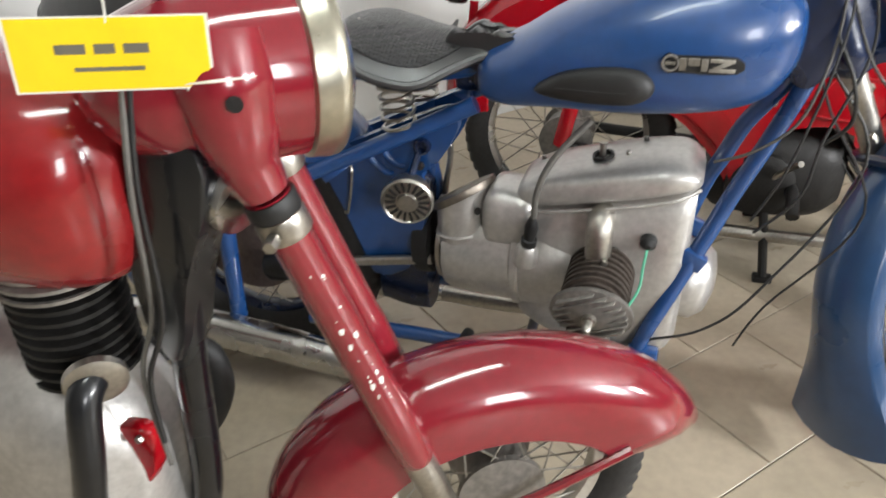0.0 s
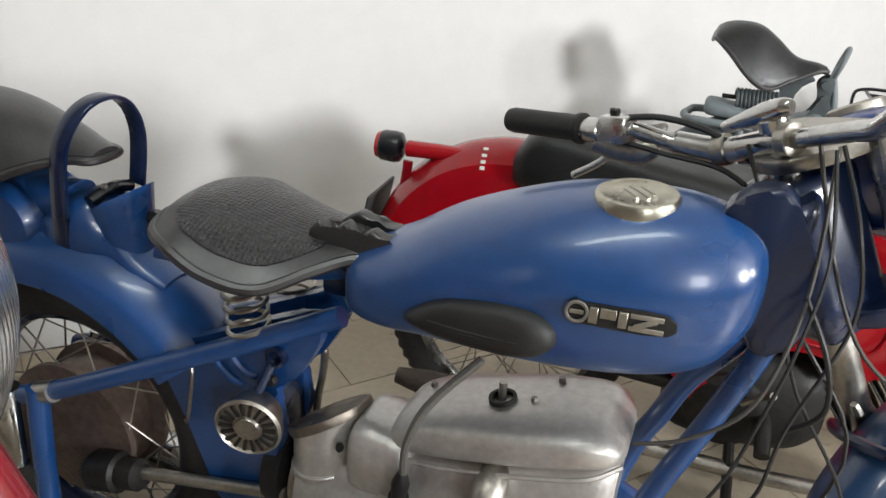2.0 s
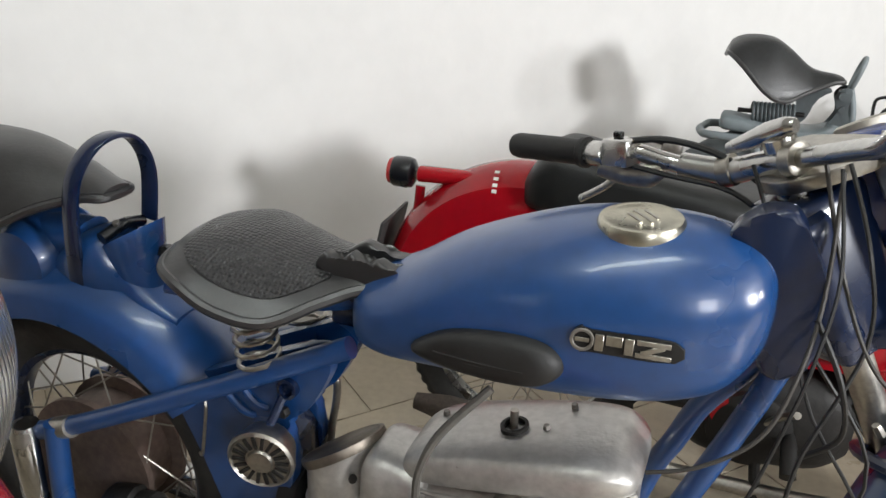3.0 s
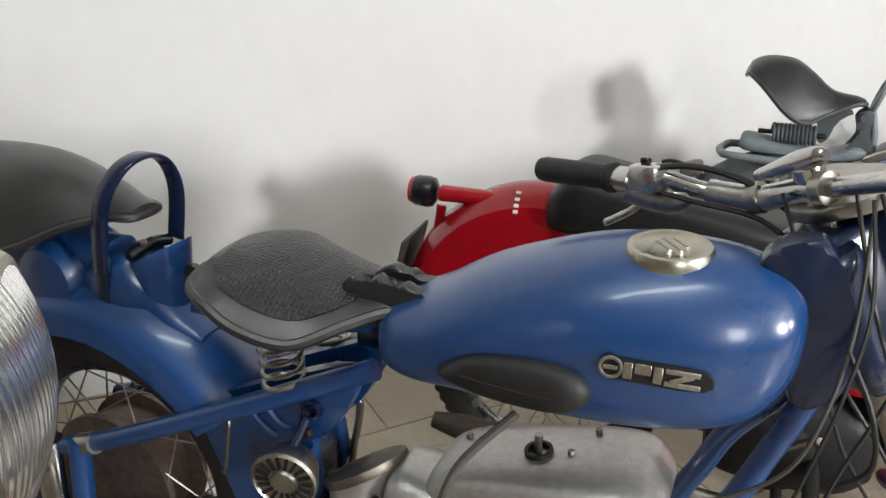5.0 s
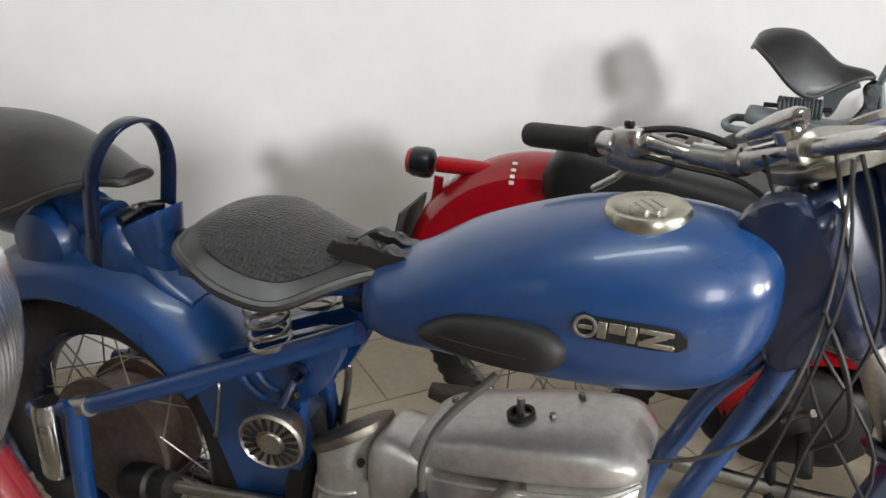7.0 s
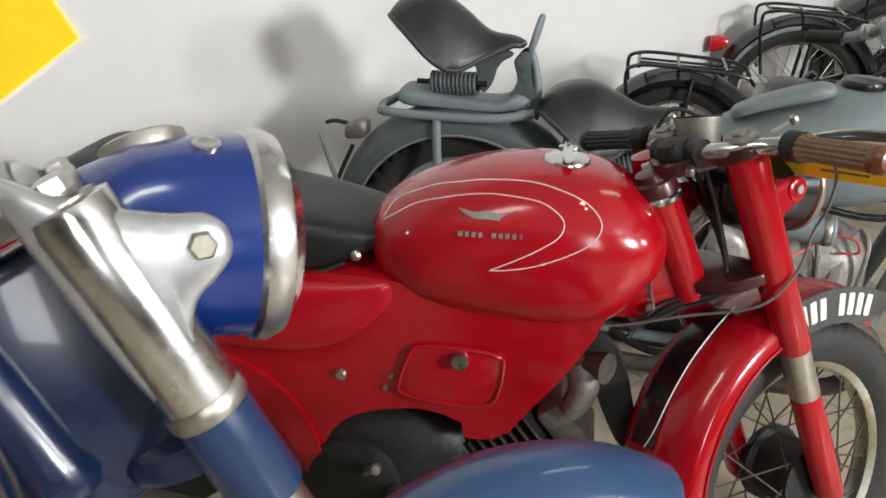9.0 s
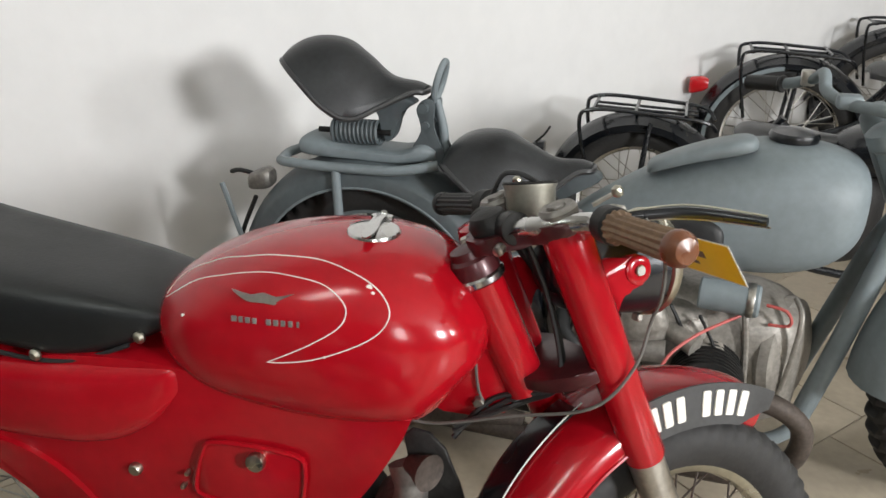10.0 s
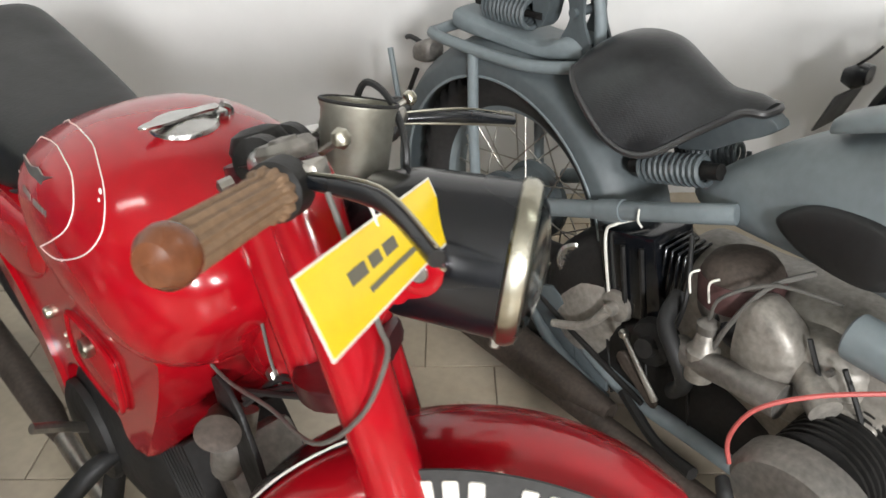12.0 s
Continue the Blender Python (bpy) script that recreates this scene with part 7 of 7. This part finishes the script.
# ---- dark motorcycles further along the wall ----
def dark_motorcycle(m, zc, label, red_lamp, stripe):
    b = thing("motorcycle", label, "motorcycle", m, "parked motorcycles")
    c = 0.36
    W_ = pose(c, 0, zc)
    wheel(b, "rear_wheel", W_, zc, 0.085, zc - 0.075, 0.07, 0.10, CHROME, IRON, STEEL, "", 36)
    g = part("rear_mudguard", fender(zc + 0.035, 14, 196, 0.080, 0.05, 0.004, 44, crown=0.034), BLACKP, b, "black enamel rear mudguard", W_)
    if stripe:
        part("mudguard_stripe", tube([W_ @ Vector(((zc - 0.012) * math.cos(radians(a)), -0.081, (zc - 0.012) * math.sin(radians(a)))) for a in range(95, 185, 6)], 0.004, 6, flat=2.5), GREY, g, "light grey painted edge")
    top = zc * 2 + 0.052
    rack = part("luggage_rack", tube([(c - 0.16, -0.085, zc + 0.10), (c - 0.20, -0.115, top - 0.05), (c - 0.16, -0.115, top + 0.005), (c + 0.05, -0.115, top), (c + 0.20, -0.108, top - 0.015), (c + 0.24, -0.07, top - 0.05)], 0.007, 8), BLACKP, b, "black tubular luggage rack")
    part("rack_tube", tube([(c - 0.16, 0.085, zc + 0.10), (c - 0.20, 0.115, top - 0.05), (c - 0.16, 0.115, top + 0.005), (c + 0.05, 0.115, top), (c + 0.20, 0.108, top - 0.015), (c + 0.24, 0.07, top - 0.05)], 0.007, 8), BLACKP, rack)
    for x in (-0.16, -0.02, 0.14):
        part("rack_bar", tube([(c + x, -0.115, top), (c + x, 0.115, top)], 0.006, 8), BLACKP, rack)
    part("rack_tube", tube([(c - 0.16, -0.03, top), (c + 0.18, -0.03, top - 0.012)], 0.005, 8), BLACKP, rack)
    part("rack_tube", tube([(c - 0.16, 0.03, top), (c + 0.18, 0.03, top - 0.012)], 0.005, 8), BLACKP, rack)
    for s in (-1, 1):
        part("mudguard_stay", tube([(c, s * 0.085, zc), (c + 0.02, s * 0.088, zc + 0.2), (c + 0.03, s * 0.086, zc + 0.30)], 0.009, 8), BLACKP, g)
        part("frame_tube", tube([(c, s * 0.09, zc), (c + 0.3, s * 0.09, zc + 0.12), (c + 0.45, s * 0.05, zc + 0.32)], 0.014, 10), BLACKP, b)
        part("frame_tube", tube([(c, s * 0.09, zc), (c + 0.4, s * 0.10, zc - 0.10), (c + 0.8, s * 0.09, zc - 0.14), (c + 0.98, s * 0.05, zc + 0.15), (c + 1.02, 0, zc + 0.45)], 0.014, 10), BLACKP, b)
    if red_lamp:
        tl = part("tail_lamp", body(dense([(-0.035, 0, 0.012, zc + 0.195, zc + 0.225), (-0.028, 0, 0.03, zc + 0.175, zc + 0.245), (0.02, 0, 0.034, zc + 0.185, zc + 0.25), (0.045, 0, 0.03, zc + 0.20, zc + 0.24)]), 18, 3), LENS_RED, b, "red plastic tail lamp")
    else:
        tl = part("tail_lamp", body(dense([(-0.035, 0, 0.02, zc + 0.13, zc + 0.17), (0.0, 0, 0.03, zc + 0.12, zc + 0.19), (0.03, 0, 0.025, zc + 0.14, zc + 0.19)]), 16, 3), BLACKP, b, "small black tail lamp")
        part("lamp_wire", tube([(0.0, -0.02, zc + 0.19), (0.03, -0.03, zc + 0.22), (0.05, -0.02, zc + 0.25)], 0.004, 6), IRON, b)
    part("plate_back", block(0.006, 0.16, 0.12, 0.003, 1, None, pose(-0.03, 0, zc + 0.06, 0, 20, 0)), PLATE, b)
    part("saddle", saddle(dense4([(c + 0.30, 0.06, top - 0.05, 0.02), (c + 0.34, 0.11, top - 0.03, 0.04), (c + 0.44, 0.12, top - 0.035, 0.06), (c + 0.55, 0.07, top - 0.045, 0.03), (c + 0.62, 0.03, top - 0.05, 0.01)]), 0.02, 18), SEATB, b, "black saddle")
    part("fuel_tank", body(dense([(c + 0.60, 0, 0.03, top - 0.12, top - 0.06), (c + 0.66, 0, 0.09, top - 0.16, top - 0.02), (c + 0.82, 0, 0.12, top - 0.17, top + 0.03), (c + 0.98, 0, 0.10, top - 0.13, top + 0.03), (c + 1.04, 0, 0.03, top - 0.08, top)]), 26, 2.5), BLACKP, b, "black fuel tank")
    part("engine", body(dense([(c + 0.38, 0, 0.06, 0.18, 0.4), (c + 0.45, 0, 0.1, 0.15, 0.46), (c + 0.68, 0, 0.11, 0.15, 0.48), (c + 0.78, 0, 0.06, 0.2, 0.42)]), 20, 3), IRON, b)
    part("fork", tube([(c + 1.05, -0.08, top + 0.10), (c + 1.18, -0.08, zc + 0.15), (c + 1.28, -0.07, zc)], 0.022, 12), BLACKP, b)
    part("fork", tube([(c + 1.05, 0.08, top + 0.10), (c + 1.18, 0.08, zc + 0.15), (c + 1.28, 0.07, zc)], 0.022, 12), BLACKP, b)
    part("handlebar", tube([(c + 0.86, 0.33, top + 0.17), (c + 0.95, 0.2, top + 0.18), (c + 1.03, 0.06, top + 0.14), (c + 1.03, -0.06, top + 0.14), (c + 0.95, -0.2, top + 0.18), (c + 0.86, -0.33, top + 0.17)], 0.012, 10), CHROME, b)
    wheel(b, "front_wheel", pose(c + 1.29, 0, zc), zc, 0.08, zc - 0.075, 0.06, 0.09, CHROME, IRON, STEEL, "", 36)
    part("front_mudguard", fender(zc + 0.03, 40, 200, 0.07, 0.04, 0.004, 36, crown=0.03), BLACKP, b, "", pose(c + 1.29, 0, zc))
    return b


dark_motorcycle(pose(1.60, 3.765, 0, 0, 0, -16), 0.285, "black motorcycle with tubular luggage rack over the rear wheel", False, False)
dark_motorcycle(pose(2.365, 4.47, 0, 0, 0, -16), 0.325, "black motorcycle with red tail lamp and luggage rack", True, True)
dark_motorcycle(pose(3.15, 5.06, 0, 0, 0, -16), 0.345, "black motorcycle with luggage rack beside the end wall", False, False)

# ---- yellow cards tied to the handlebars ----
def name_card(label, corner, along, down, w, h, cord_to):
    """A laminated card: one corner, the way of its long edge, the way of its short edge."""
    a, d = Vector(along).normalized(), Vector(down)
    d = (d - a * d.dot(a)).normalized()
    nrm = a.cross(d).normalized()
    m = Matrix((a, d, nrm)).transposed().to_4x4()
    m.translation = Vector(corner)
    t = thing("name_card", label, "card", Matrix(), "name cards")
    part("card", block(w, h, 0.0012, 0.0004, 1, None, m @ pose(w / 2, h / 2, 0)), YELLOW, t)
    part("laminate_edge", block(w + 0.005, h + 0.003, 0.0005, 0, 1, None, m @ pose(w / 2, h / 2, 0)), WHITEP, t)
    for s in (-1, 1):
        x = w * 0.22
        for k, n_ in enumerate((0.026, 0.018, 0.022)):
            part("print_bar", block(n_, 0.009, 0.0004, 0, 1, None, m @ pose(x + n_ / 2, h * 0.42, s * 0.0009)), INK, t)
            x += n_ + 0.007
        part("print_bar", block(w * 0.36, 0.004, 0.0004, 0, 1, None, m @ pose(w * 0.48, h * 0.70, s * 0.0009)), INK, t)
    tip = m @ Vector((w * 0.5, 0.005, 0))
    c = Vector(cord_to)
    part("cord", tube([tip, (tip + c) / 2 + Vector((0.004, 0, 0)), c], 0.0011, 5), CORDM, t)
    return t


BW, RW = blue.matrix_world, red.matrix_world
name_card("yellow laminated name card tied to a handlebar", (0.642, 1.155, 1.093), (0.171, 0.022, 0.119), (0.031, -0.018, -0.035), 0.207, 0.050, BW @ BF @ Vector((-0.005, -0.215, 0.158)))
a_, b_, c_ = (RW @ RF @ Vector(v) for v in ((0.118, -0.274, -0.025), (0.1485, -0.0405, -0.0289), (0.1265, -0.2735, -0.0745)))
name_card("yellow laminated name card hanging from a brake lever", a_, b_ - a_, c_ - a_, (b_ - a_).length, 0.05, RW @ RF @ Vector((0.13, -0.165, 0.0)))
a_, b_, c_ = (MW @ Vector(v) for v in ((-0.20, -0.032, 1.043), (-0.026, -0.032, 1.034), (-0.212, -0.032, 0.966)))
name_card("yellow laminated name card beside a maroon headlamp", a_, b_ - a_, c_ - a_, 0.168, 0.066, MW @ Vector((-0.12, -0.03, 1.09)))

# ---- floor tiles: half-bond rows along the wall ----
def tile_mat():
    m = mat("beige_ceramic_tile", (0.40, 0.34, 0.255), 0.30, 0, 0.10, 5, 0.04, 60, 0.0)
    t = m.node_tree
    N, L = t.nodes, t.links
    p = N["Principled BSDF"]
    info, mr, mul = N.new("ShaderNodeObjectInfo"), N.new("ShaderNodeMapRange"), N.new("ShaderNodeVectorMath")
    mul.operation = "SCALE"
    mr.inputs[3].default_value, mr.inputs[4].default_value = 0.92, 1.06
    src = p.inputs["Base Color"].links[0].from_socket
    L.new(info.outputs["Random"], mr.inputs[0]), L.new(src, mul.inputs[0]), L.new(mr.outputs[0], mul.inputs["Scale"])
    L.new(mul.outputs[0], p.inputs["Base Color"])
    return m


TILE = tile_mat()
TU, TV, JOINT = 0.305, 0.318, 0.0028
tb = block(TU - JOINT, TV - JOINT, 0.008, 0.0012, 1)
tile_mesh = bpy.data.meshes.new("tile")
tb.to_mesh(tile_mesh), tb.free()
tile_mesh.materials.append(TILE)
rest = []
for r in range(-14, 6):
    v = 0.592 + TV * r
    if v + TV < BACK_V or v > WALL_V:
        continue
    off = (1.411 if r % 2 else 1.261) % TU
    for k in range(int((U0 - off) / TU) - 1, int((U1 - off) / TU) + 1):
        u = off + TU * k
        u0, u1, v0, v1 = max(u, U0), min(u + TU, U1), max(v, BACK_V), min(v + TV, WALL_V)
        if u1 - u0 < 0.03 or v1 - v0 < 0.03:
            continue
        whole = u1 - u0 > TU - 1e-4 and v1 - v0 > TV - 1e-4
        if whole and v >= 0.25 and -0.6 < u < 4.6:
            o = new("tile", tile_mesh)
            o.parent = floor
            o.matrix_world = ROOM @ Matrix.Translation((u + TU / 2, v + TV / 2, -0.004 + 0.0004 * random.random()))
        else:
            rest.append((u0, u1, v0, v1))
vs, fs = [], []
for u0, u1, v0, v1 in rest:
    j, n0 = JOINT / 2, len(vs)
    vs += [(u0 + j, v0 + j, -0.006), (u1 - j, v0 + j, -0.006), (u1 - j, v1 - j, -0.006), (u0 + j, v1 - j, -0.006), (u0 + j, v0 + j, 0.0), (u1 - j, v0 + j, 0.0), (u1 - j, v1 - j, 0.0), (u0 + j, v1 - j, 0.0)]
    fs += [tuple(n0 + i for i in f) for f in ((4, 5, 6, 7), (0, 1, 5, 4), (1, 2, 6, 5), (2, 3, 7, 6), (3, 0, 4, 7))]
me = bpy.data.meshes.new("floor_tiles_beyond")
me.from_pydata(vs, [], fs)
me.materials.append(TILE)
o = new("floor_tiles_beyond", me)
o.parent = floor
o.matrix_world = ROOM
tagged(o, kind="stuff")
